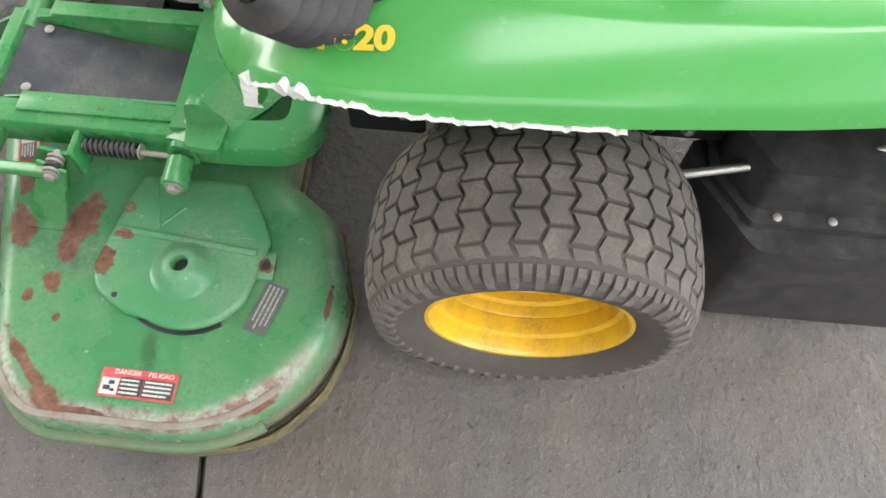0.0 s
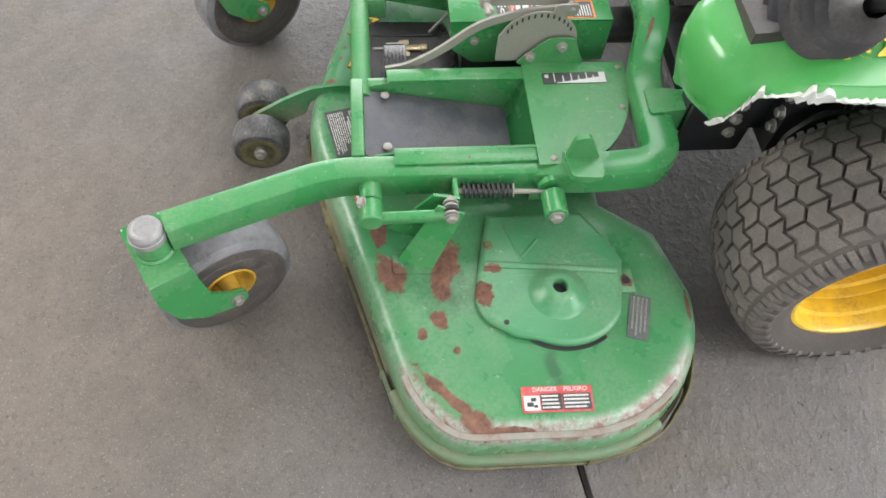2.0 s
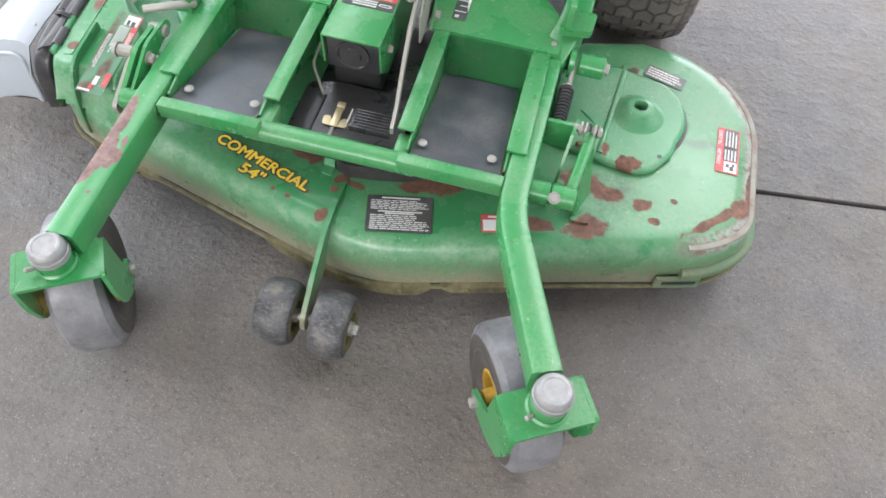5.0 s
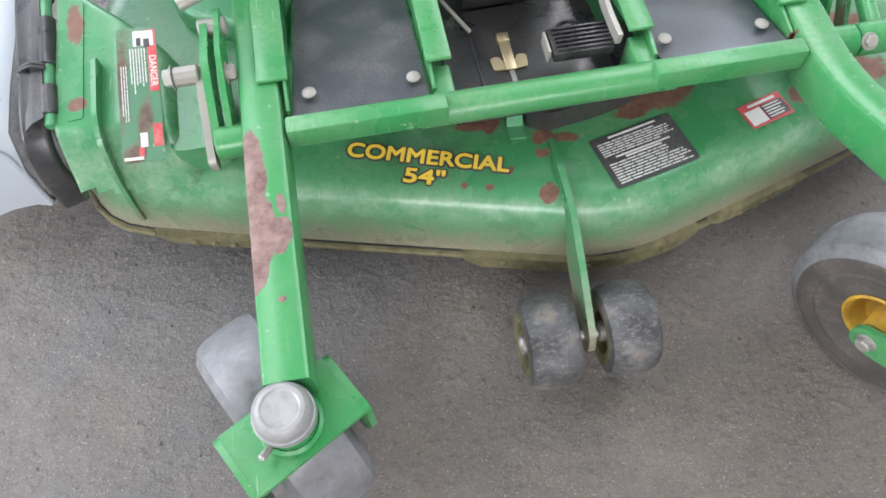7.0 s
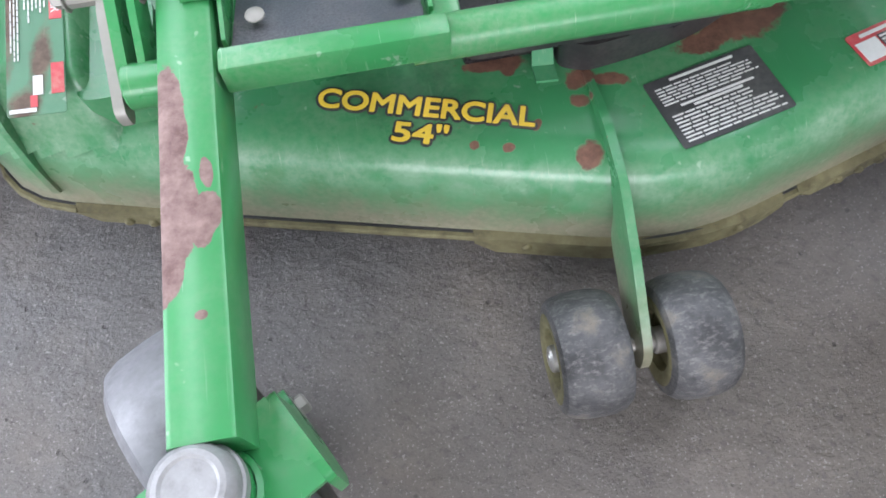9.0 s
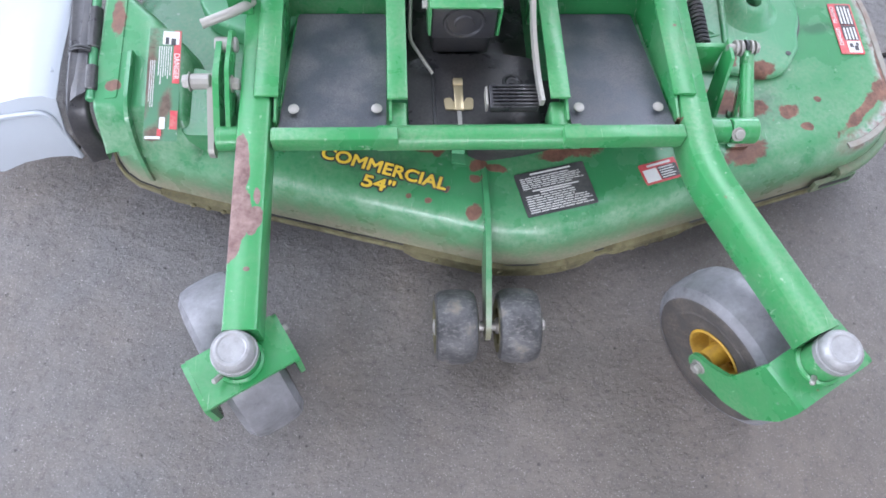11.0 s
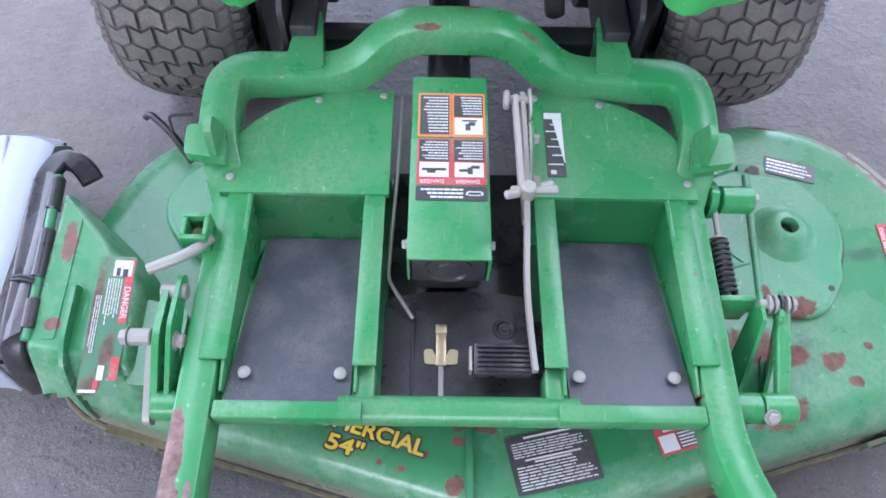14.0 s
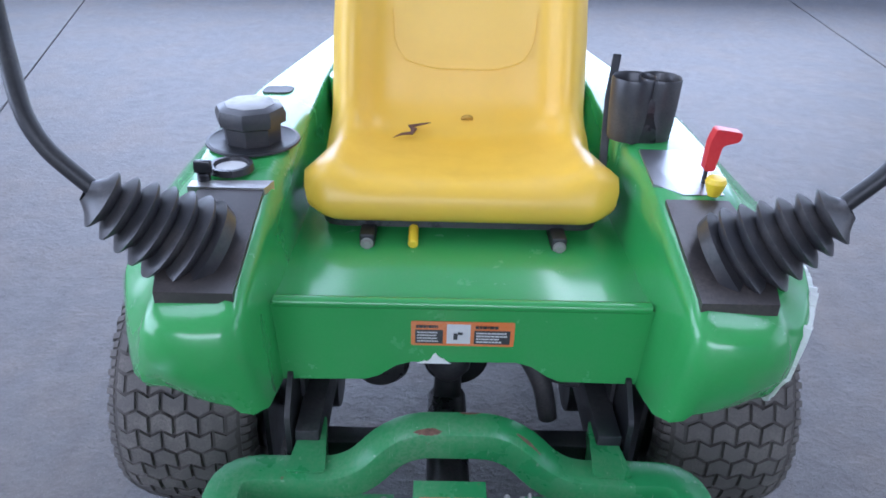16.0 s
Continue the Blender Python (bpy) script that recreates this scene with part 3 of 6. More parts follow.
def sticker(name, m, w, h, ground, prints, parent, label):
    """A printed label of w by h, centred on the frame m; prints are (name, material, bars) in fractions of its size, from the lower left."""
    bm = prism(round_poly([(-w / 2, -h / 2), (w / 2, -h / 2), (w / 2, h / 2), (-w / 2, h / 2)], 0.003, 2), 0.0003, 0.0012, 0)
    ob = part(name, turned(bm, m), ground, parent, label)
    for k, (nm, mat, bars) in enumerate(prints):
        for group in ([[q] for q in bars] if nm in ("white_panel", "black_panel", "red_band") else [bars]):
            bm = flat([((a - 0.5) * w, (b - 0.5) * h, (c - 0.5) * w, (d - 0.5) * h) for a, b, c, d in group], 0.0012 + 0.0004 * k)
            part(nm, turned(bm, m), mat, ob)
    return ob


def text_lines(x0, y0, x1, y1, n, seed, fill=0.55):
    """Bars in place of small print that cannot be read."""
    rng = random.Random(seed)
    out = []
    step = (y1 - y0) / n
    for k in range(n):
        y = y1 - (k + 1) * step
        x = x0
        end = x0 + (x1 - x0) * rng.uniform(0.7, 1.0)
        while x < end - 0.01:
            w = min(rng.uniform(0.05, 0.16) * (x1 - x0), end - x)
            out.append((x, y + step * (1 - fill) / 2, x + w, y + step * (1 + fill) / 2))
            x += w + 0.018 * (x1 - x0)
    return out


def lettering(name, words, size, m, material, parent, label="", bold=0.0, stretch=1.0, spread=0.0):
    cu = bpy.data.curves.new(name, "FONT")
    cu.body, cu.size, cu.extrude, cu.offset = words, size, 0.0004, bold
    cu.align_x, cu.align_y = "CENTER", "CENTER"
    tmp = bpy.data.objects.new("tmp", cu)
    scene.collection.objects.link(tmp)
    me = bpy.data.meshes.new_from_object(tmp.evaluated_get(bpy.context.evaluated_depsgraph_get()))
    bpy.data.objects.remove(tmp)
    bm = bmesh.new()
    bm.from_mesh(me)
    bpy.data.meshes.remove(me)
    bmesh.ops.scale(bm, vec=(stretch, 1, 1), verts=bm.verts)
    if spread:
        # heavier strokes: the same letters, shifted all round
        src, one = bm, bpy.data.meshes.new("strokes")
        src.to_mesh(one)
        src.free()
        bm = bmesh.new()
        for k in range(10):
            a = 2 * math.pi * k / 10
            own = bmesh.new()
            own.from_mesh(one)
            bmesh.ops.translate(own, vec=(spread * math.cos(a), spread * math.sin(a), 0.00003 * k), verts=own.verts)
            own.to_mesh(tmp_mesh := bpy.data.meshes.new("shifted"))
            own.free()
            bm.from_mesh(tmp_mesh)
            bpy.data.meshes.remove(tmp_mesh)
        bpy.data.meshes.remove(one)
    turned(bm, m)
    return part(name, bm, material, parent, label)


# ---- the place: concrete floor in slabs, an added, unseen roofed bay open to the yard ----
bm = box(-60, 60, -60, 60, -0.3, -0.125, 0)
prism([(-60, 0.252 - 60 * 0.127), (60, 0.252 + 60 * 0.127), (60, 60), (-60, 60)], -0.2, -0.013, 0, bm)
floor = part("floor", bm, joint_dirt, None)
tagged(floor, "worn grey concrete workshop floor with dark saw-cut joints", "floor", kind="structure")
# joint lines, as points on them: one across under the deck, two running back; the slab in front of the cross joint falls to a drain
FALL, DRAIN = 0.046, 1.7


def ground_z(x, y):
    return -FALL * min(DRAIN, max(0.0, 0.252 + x * 0.127 - y))


J0, J1 = (-12.0, 0.252 - 12.0 * 0.127), (12.0, 0.252 + 12.0 * 0.127)
W0, W1 = (-1.52, 0.252 - 1.52 * 0.127), (-5.45, 13.9)
E0, E1 = (2.64, 0.252 + 2.64 * 0.127), (4.95, 14.6)
G = 0.0075
for outline in ([(-12, -12), (12, -12), (J1[0], J1[1] - DRAIN - G), (J0[0], J0[1] - DRAIN - G)],
                [(J0[0], J0[1] - DRAIN), (J1[0], J1[1] - DRAIN), (J1[0], J1[1] - G), (J0[0], J0[1] - G)],
                [(W0[0] + G, W0[1] + G), (E0[0] - G, E0[1] + G), (E1[0] - G, E1[1]), (W1[0] + G, W1[1])],
                [(J0[0], J0[1] + G), (W0[0] - G, W0[1] + G), (W1[0] - G, W1[1]), (-12, 13.9)],
                [(E0[0] + G, E0[1] + G), (J1[0], J1[1] + G), (12, 14.6), (E1[0] + G, E1[1])]):
    part("slab", prism(outline, -0.16, ground_z, 0.004, None, 1), rough_concrete if outline[2][1] > 5 else concrete, floor)
yard = part("ground", box(-500, 500, 60.5, 900, -0.4, -0.02, 0), concrete, None)
tagged(yard, "open concrete yard outside the bay", "ground", kind="structure")


def walls():
    # unseen walls and roof, added to block and shape the daylight
    specs = [("wall_front", -5.3, 5.3, -5.3, -5.1, -0.1, 1.9), ("wall_front_top", -5.3, 5.3, -5.3, -5.1, 3.4, 4.2), ("wall_east", 5.1, 5.3, -5.1, -1.8, -0.1, 4.2), ("wall_east_rear", 5.1, 5.3, 2.9, 7.0, 0, 4.2), ("wall_east_top", 5.1, 5.3, -1.8, 2.9, 3.5, 4.2),
             ("wall_west", -5.3, -5.1, -5.1, -1.8, -0.1, 4.2), ("wall_west_rear", -5.3, -5.1, 2.9, 7.0, 0, 4.2), ("wall_west_top", -5.3, -5.1, -1.8, 2.9, 3.5, 4.2)]
    for name, x0, x1, y0, y1, z0, z1 in specs:
        ob = part(name, box(x0, x1, y0, y1, z0, z1, 0.004), wall_metal, None)
        tagged(ob, "plain pale sheet wall, unseen, added to enclose the bay", "wall", kind="structure")
    bm = bmesh.new()
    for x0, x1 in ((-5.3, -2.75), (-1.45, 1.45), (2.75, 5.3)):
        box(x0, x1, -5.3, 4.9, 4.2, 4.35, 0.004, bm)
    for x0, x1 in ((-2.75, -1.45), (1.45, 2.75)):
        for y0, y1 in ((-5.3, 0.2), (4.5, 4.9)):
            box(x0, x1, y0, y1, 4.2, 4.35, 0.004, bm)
    ob = part("ceiling", bm, ceiling_board, None)
    tagged(ob, "pale sheeted roof, unseen, added with two long openings for overhead light", "ceiling", kind="structure")


walls()


# ---- wheels ----
def tread_blocks(centre, R, width, cols, around, height, crown, half):
    """Turf tread: staggered columns of chevron blocks with zigzag grooves, and short lugs down the shoulders, joined into one mesh."""
    bm = bmesh.new()
    pitch = 2 * math.pi / around
    step = width / cols
    d, gw, gs = 0.0125, 0.0031, 0.0030 / R
    rng = random.Random(2)

    def at(s, w, up):
        q = min(abs(w) / (width / 2), 1.35)
        r = R - crown * q ** 3.2 + up
        return (centre[0] + w, centre[1] + r * math.sin(s), centre[2] + r * math.cos(s))

    def block(pts, lift=0.0):
        ms, mw = sum(p[0] for p in pts) / len(pts), sum(p[1] for p in pts) / len(pts)
        lo = [bm.verts.new(at(s, w, -height)) for s, w in pts]
        hi = [bm.verts.new(at(ms + (s - ms) * 0.955, mw + (w - mw) * 0.955, lift)) for s, w in pts]
        bm.faces.new((hi[0], hi[1], hi[2], hi[5]))
        bm.faces.new((hi[5], hi[2], hi[3], hi[4]))
        for i in range(6):
            n = (i + 1) % 6
            bm.faces.new((lo[i], lo[n], hi[n], hi[i]))
    tri = lambda w: d * abs(((w + width / 2) / step) % 1.0 - 0.5) * 2
    for k in range(around):
        s0, odd = k * pitch, k % 2
        for c in range(-1, cols + 1):
            lo = max(-width / 2, -width / 2 + step * (c + 0.5 * odd)) + gw
            hi = min(width / 2, -width / 2 + step * (c + 1 + 0.5 * odd)) - gw
            if hi - lo < step * 0.3:
                continue
            mid = (lo + hi) / 2
            a, b, j = s0 - pitch / 2 + gs, s0 + pitch / 2 - gs, rng.uniform(-0.0007, 0.0007) / R
            e = [tri(w) / R for w in (lo + 1e-5, mid, hi - 1e-5)]
            block([(a + e[0], lo), (b + e[0], lo), (b + e[1] + j, mid), (b + e[2], hi), (a + e[2], hi), (a + e[1] + j, mid)], rng.uniform(-0.0007, 0.0))
    prof = ((R - crown - 0.001, width / 2 * 1.02), (R - 0.030, half * 1.075), (R - 0.052, half * 1.135), (R - 0.060, half * 1.125))
    for side in (-1, 1):
        for k in range(around * 2):
            s0, w = (k + 0.25) * pitch / 2, pitch * 0.19
            long = 1.0 if k % 2 else 0.72
            rings = []
            for i, (r, x) in enumerate(prof):
                r, x = prof[0][0] + (r - prof[0][0]) * long, prof[0][1] + (x - prof[0][1]) * long
                rings.append([bm.verts.new((centre[0] + side * (x - u * 0.010), centre[1] + (r - u * 0.010) * math.sin(s), centre[2] + (r - u * 0.010) * math.cos(s))) for s, u in ((s0 - w, 1), (s0 - w * 0.9, 0), (s0 + w * 0.9, 0), (s0 + w, 1))])
            for p, q in zip(rings, rings[1:]):
                for i in range(3):
                    bm.faces.new((p[i], p[i + 1], q[i + 1], q[i]))
            bm.faces.new(rings[-1])
            bm.faces.new(rings[0])
    bmesh.ops.recalc_face_normals(bm, faces=bm.faces)
    return bm


def drive_wheel(parent, x, side):
    y, z, R, W = 0.945, 0.284, 0.284, 0.262
    wheel_hub = (x, y, z)
    ax = (side, 0, 0)
    h = W / 2
    body = [(0.166, h * 0.78), (0.176, h * 0.93), (0.20, h * 1.06), (0.222, h * 1.095), (0.2265, h * 1.115), (0.231, h * 1.115), (0.236, h * 1.095), (R - 0.032, h * 1.02), (R - 0.018, h * 0.90), (R - 0.011, h * 0.6), (R - 0.009, 0)]
    prof = body + [(r, -q) for r, q in reversed(body[:-1])]
    wheel = part("wheel", lathe(prof, wheel_hub, ax, 64), groove_rubber, parent, "turf drive wheel with block tread")
    wheel.name = "wheel"
    part("tread", tread_blocks(wheel_hub, R, W * 0.93, 5, 44, 0.008, 0.020, h), tyre_rubber, wheel, "dusty grey turf tread blocks", 20)
    rim = [(0.172, h * 0.80), (0.176, h * 0.86), (0.174, h * 0.91), (0.167, h * 0.91), (0.163, h * 0.84), (0.162, h * 0.66), (0.153, h * 0.62), (0.1515, h * 0.40), (0.1525, h * 0.37), (0.151, h * 0.34), (0.150, h * 0.20), (0.141, h * 0.16), (0.139, h * 0.02), (0.128, -h * 0.06), (0.10, -h * 0.10), (0.085, -h * 0.04), (0.062, -h * 0.04)]
    part("rim", lathe(rim, wheel_hub, ax, 56), yellow_paint, wheel, "glossy yellow dished steel rim", 22)
    hubp = [(0.064, -h * 0.06), (0.062, h * 0.02), (0.052, h * 0.06), (0.046, h * 0.18), (0.030, h * 0.22), (0, h * 0.22)]
    part("hub", lathe(hubp, wheel_hub, ax, 32), black_paint, wheel, "greasy dark wheel hub")
    back = [(0.172, -h * 0.80), (0.165, -h * 0.7), (0.15, -h * 0.2), (0.128, -h * 0.1)]
    part("rim_back", lathe(back, wheel_hub, ax, 40), yellow_dirty, wheel)
    for k in range(5):
        a = 2 * math.pi * k / 5 + 0.3
        p = Vector((x + side * (-h * 0.06), y + 0.095 * math.sin(a), z + 0.095 * math.cos(a)))
        part("wheel_nut", hexbolt(p, ax, 0.012, 0.018), yellow_dirty, wheel)
    return wheel


def caster(parent, pivot, turn, cap_z, trail):
    """A front caster: cap, pivot tube, inverted fork and a smooth grey wheel that trails behind the pivot."""
    px, py = pivot
    m = Matrix.Translation((px, py, 0)) @ Matrix.Rotation(radians(turn), 4, "Z")
    R, W = 0.144, 0.102
    zc = R + 0.001 + ground_z(*(m @ Vector((0, trail, 0)))[:2])
    holder = part("caster", turned(rod((0, 0, 0.285), (0, 0, cap_z - 0.02), 0.0315, 28), m), green_frame, parent, "green caster with a grey wheel")
    part("weld_collar", turned(lathe([(0.0315, 0.291), (0.037, 0.291), (0.0365, 0.295), (0.0325, 0.299)], (0, 0, 0), (0, 0, 1), 28), m), green_frame, holder)
    bm = lathe([(0, cap_z - 0.002), (0.019, cap_z - 0.0018), (0.0215, cap_z), (0.0255, cap_z - 0.0005), (0.0305, cap_z - 0.006), (0.0318, cap_z - 0.013), (0.0318, cap_z - 0.018), (0.0338, cap_z - 0.019), (0.0338, cap_z - 0.030), (0, cap_z - 0.030)], (0, 0, 0), (0, 0, 1), 32)
    part("caster_cap", turned(bm, m), cap_grey, holder, "scuffed pale grey round cap")
    half, top = 0.073, 0.291
    bm = prism([(-half + 0.0038, -0.043), (half - 0.0038, -0.043), (half - 0.0038, 0.039), (-half + 0.0038, 0.039)], top - 0.0085, top - 0.0006, 0)
    for s in (-1, 1):
        blade = [(-0.044, top), (0.040, top), (0.044, 0.245), (0.052, zc + 0.062), (trail - 0.002, zc + 0.027), (trail + 0.018, zc + 0.021), (trail + 0.026, zc), (trail + 0.018, zc - 0.021), (trail - 0.010, zc - 0.026), (0.022, zc - 0.009), (-0.022, zc + 0.031), (-0.044, 0.220)]
        plate(round_poly(blade, 0.010, 3), "x", s * half - 0.004, s * half + 0.004, 0.0015, bm)
    part("fork", turned(bm, m), green_frame, holder, "worn green bent-plate fork over the wheel")
    hub = m @ Vector((0, trail, zc))
    ax = m.to_3x3() @ Vector((1, 0, 0))
    h = W / 2
    body = [(0.050, h * 0.60), (0.055, h * 0.82), (0.070, h * 0.95), (0.098, h * 0.99), (R - 0.026, h * 1.0), (R - 0.019, h * 0.985), (R - 0.015, h * 0.93), (R - 0.006, h * 0.80), (R - 0.002, h * 0.5), (R - 0.001, 0)]
    prof = body + [(r, -q) for r, q in reversed(body[:-1])]
    wheel = part("caster_wheel", lathe(prof, hub, ax, 56), dark_sidewall, holder, "smooth caster tyre with dark sidewalls")
    band = [(R - 0.020, h * 0.992), (R - 0.0165, h * 0.975), (R - 0.0125, h * 0.90), (R - 0.004, h * 0.78), (R, h * 0.5), (R + 0.001, 0), (R, -h * 0.5), (R - 0.004, -h * 0.78), (R - 0.0125, -h * 0.90), (R - 0.0165, -h * 0.975), (R - 0.020, -h * 0.992)]
    part("tread_band", lathe(band, hub, ax, 56), grey_rubber, wheel, "worn pale grey running surface")
    for s in (-1, 1):
        lip = [(0.088, s * h * 0.985), (0.091, s * h * 1.01), (0.095, s * h * 1.01), (0.098, s * h * 0.985)]
        part("sidewall_ring", lathe(lip, hub, ax, 48), dark_sidewall, wheel)
    rim = [(0.052, h * 0.76), (0.057, h * 0.86), (0.053, h * 0.90), (0.049, h * 0.80), (0.046, h * 0.40), (0.041, h * 0.24), (0.030, h * 0.20), (0.022, h * 0.26), (0.019, h * 1.18), (0.010, h * 1.2), (0, h * 1.2)]
    bm = lathe(rim, hub, ax, 36)
    lathe([(r, -q) for r, q in rim], hub, ax, 36, bm)
    part("rim", bm, yellow_dirty, holder, "dirty yellow pressed caster rim")
    for s in (-1, 1):
        for k in range(4):
            a = 0.6 + k * math.pi / 2
            at = hub + m.to_3x3() @ Vector((s * h * 0.22, 0.034 * math.cos(a), 0.034 * math.sin(a)))
            part("rim_bolt", hexbolt(at, ax * s, 0.006, 0.006), yellow_dirty, holder)
        part("axle_bolt", hexbolt(hub + ax * s * (half + 0.004), ax * s, 0.011, 0.011), zinc, holder)
    part("grease_fitting", turned(rod((-0.030, -0.012, 0.305), (-0.046, -0.018, 0.312), 0.0045, 10), m), zinc, holder)
    return holder


# ---- mower deck ----
deck = thing("mower_deck", (0.1, 0.2, 0), "worn green steel mower deck with rust patches and grass-stained skirt", "mower deck")
OUT = open_round([(-0.36, -0.067), (0.10, -0.192), (0.80, 0.012), (0.883, 0.092), (0.888, 0.33)], [0, 0.10, 0.06, 0.05, 0], 8)
OUT += arc(0.602, 0.334, 0.286, 3, 92, 14)
OUT += [(0.44, 0.575), (0.36, 0.47), (-0.16, 0.47), (-0.25, 0.56)]
OUT += arc(-0.40, 0.325, 0.268, 70, 158, 12)
OUT += open_round([(-0.672, 0.365), (-0.699, 0.28), (-0.700, 0.030), (-0.42, -0.051)], [0, 0.08, 0.10, 0], 5)


def build_deck():
    prof = [(-0.004, 0.0805), (-0.003, 0.084), (-0.001, 0.100), (0.000, 0.140), (0.004, 0.160), (0.012, 0.179), (0.026, 0.191), (0.045, 0.1965), (0.06, 0.1975)]
    body = part("deck_shell", shell(OUT, prof), green_deck, deck, "scratched and rusty green deck shell", 50)
    lip = shell(OUT, [(0.020, 0.0690), (-0.010, 0.0695), (-0.0130, 0.0715), (-0.0135, 0.0755), (-0.011, 0.0785), (0.004, 0.0795)], None, False)
    part("skirt_lip", lip, grass_lip, deck, "grass-stained steel lip under the skirt")
    # shade of the gap above the lip, drawn as a black strip
    seam = shell(OUT, [(0.002, 0.0790), (-0.0062, 0.0794), (-0.0066, 0.0820), (0.000, 0.0828)], None, False)
    part("lip_gap_shade", seam, black_paint, deck, "black strip put in for the shaded gap above the lip")
    # stepped baffle tabs along the front edge
    for x0, x1, drop in ((-0.60, -0.42, 0.062), (-0.13, 0.24, 0.050), (0.26, 0.44, 0.060)):
        pts = []
        for x in [x0, x0 + 0.025, *np.linspace(x0 + 0.06, x1 - 0.06, 7), x1 - 0.025, x1]:
            y = -0.192 + abs(x - 0.10) * (0.2886 if x > 0.1 else 0.272) if abs(x - 0.10) > 0.06 else -0.1755
            pts.append((x, y - 0.008))
        bm = bmesh.new()
        lowest = lambda i: drop + (0.02 if i in (0, len(pts) - 1) else 0.0)
        rows = [[bm.verts.new((x, y + d, z if z > 0.07 else lowest(i))) for i, (x, y) in enumerate(pts)] for d, z in ((0.006, 0.0835), (-0.006, 0.0800), (-0.008, 0), (0.004, 0))]
        for a, b in zip(rows, rows[1:] + rows[:1]):
            for k in range(len(pts) - 1):
                bm.faces.new((a[k], a[k + 1], b[k + 1], b[k]))
        tab = part("baffle", bm, grass_lip, deck, "stained front baffle strip with bolts")
        for k in (2, 5, 8):
            part("bolt", domebolt((pts[k][0], pts[k][1] - 0.007, 0.068), (0, -1, 0), 0.0065, 0.005), grass_lip, tab)
    # belt cover over the outer spindle
    cover = open_round([(0.405, 0.20), (0.50, 0.178), (0.600, 0.157), (0.644, 0.172), (0.684, 0.232)], [0, 0.03, 0.02, 0.02, 0], 5) + arc(0.577, 0.335, 0.130, -28, 58, 14) + [(0.602, 0.455), (0.526, 0.472), (0.476, 0.450), (0.405, 0.405)]
    ob = part("belt_cover", shell(cover, [(0.002, 0.1985), (0.0, 0.202), (0.0, 0.209), (0.003, 0.2138), (0.009, 0.216)]), green_cover, deck, "scuffed green belt cover with a round access hole", 40)
    dome = [(0.062, 0.2155), (0.054, 0.2185), (0.044, 0.2275), (0.034, 0.2385), (0.026, 0.2435), (0.0165, 0.2450), (0.0150, 0.2425), (0.0150, 0.222)]
    part("spindle_boss", lathe(dome, (0.595, 0.325, 0), (0, 0, 1), 36), green_cover, ob)
    # holes as black discs, the shade inside them painted on
    bm = rod((0.595, 0.325, 0.2175), (0.595, 0.325, 0.2215), 0.0152, 20, None, 0.0005)
    part("access_hole_shade", bm, black_paint, ob, "black disc painted as the shade in the open hole")
    part("rivet_hole_shade", rod((0.655, 0.214, 0.2155), (0.655, 0.214, 0.217), 0.0055, 14, None, 0.0003), black_paint, ob)
    bm = sweep([(0.524, 0.185, 0.216), (0.552, 0.452, 0.216)], rrect(0.014, 0.012, 0.005))
    sweep([(0.430, 0.235, 0.2157), (0.520, 0.262, 0.2157)], rrect(0.007, 0.006, 0.003), bm)
    sweep([(0.470, 0.300, 0.2157), (0.512, 0.262, 0.2157)], rrect(0.007, 0.006, 0.003), bm)
    part("stiffening_rib", bm, green_cover, ob)
    bm = box(0.545, 0.597, 0.444, 0.486, 0.1975, 0.2085, 0.002)
    part("cover_bracket", bm, green_cover, deck)
    # black disc painted for the dark inside the bracket's hole
    part("bracket_hole_shade", rod((0.572, 0.470, 0.2085), (0.572, 0.470, 0.2092), 0.009, 14, None, 0.0002), black_paint, deck)
    part("bolt", hexbolt((0.480, 0.196, 0.216), (0, 0, 1), 0.008, 0.006), grass_lip, ob)
    # rolled rib along the outer end
    rib = [(x, y, 0.187) for x, y in inset_poly(OUT, 0.016) if x > 0.70 and 0.0 < y < 0.54]
    part("shoulder_ridge", sweep(rib, rrect(0.013, 0.005, 0.002)), worn_primer, deck, "raised shoulder ridge rubbed to pale primer")
    rib = [(x, y, 0.118) for x, y in inset_poly(OUT, -0.004) if x > 0.72 and y < 0.52]
    part("rolled_rib", sweep(rib, rrect(0.026, 0.030, 0.010)), worn_rib, deck, "rolled rib rubbed to primer")
    strip = fillet([(0.899, 0.36, 0.082), (0.886, 0.44, 0.080), (0.855, 0.520, 0.078), (0.770, 0.594, 0.078), (0.69, 0.622, 0.080), (0.60, 0.630, 0.082)], 0.03, 4)
    part("rubber_strip", sweep(strip, rrect(0.004, 0.044, 0.001)), grass_lip, deck, "stained strip behind the outer end")
    # slotted tab pressed into the front corner of the skirt
    tab = part("skirt_tab", slab4([(0.700, -0.0315, 0.116), (0.792, -0.004, 0.116), (0.792, -0.006, 0.086), (0.700, -0.0335, 0.086)], 0.008), worn_rib, deck, "bent tab on the skirt's front corner")
    # the slot's inner shade, painted as a black strip
    part("tab_slot_shade", slab4([(0.715, -0.0325, 0.108), (0.785, -0.0115, 0.108), (0.785, -0.012, 0.098), (0.715, -0.033, 0.098)], 0.002), black_paint, tab)
    # torn slot between the cover's turned edge and the deck, its shade painted black
    part("cover_gap_shade", prism(arc(0.577, 0.335, 0.137, -34, 34, 12) + arc(0.577, 0.335, 0.127, 34, -34, 12), 0.1976, 0.1995, 0), black_paint, ob)
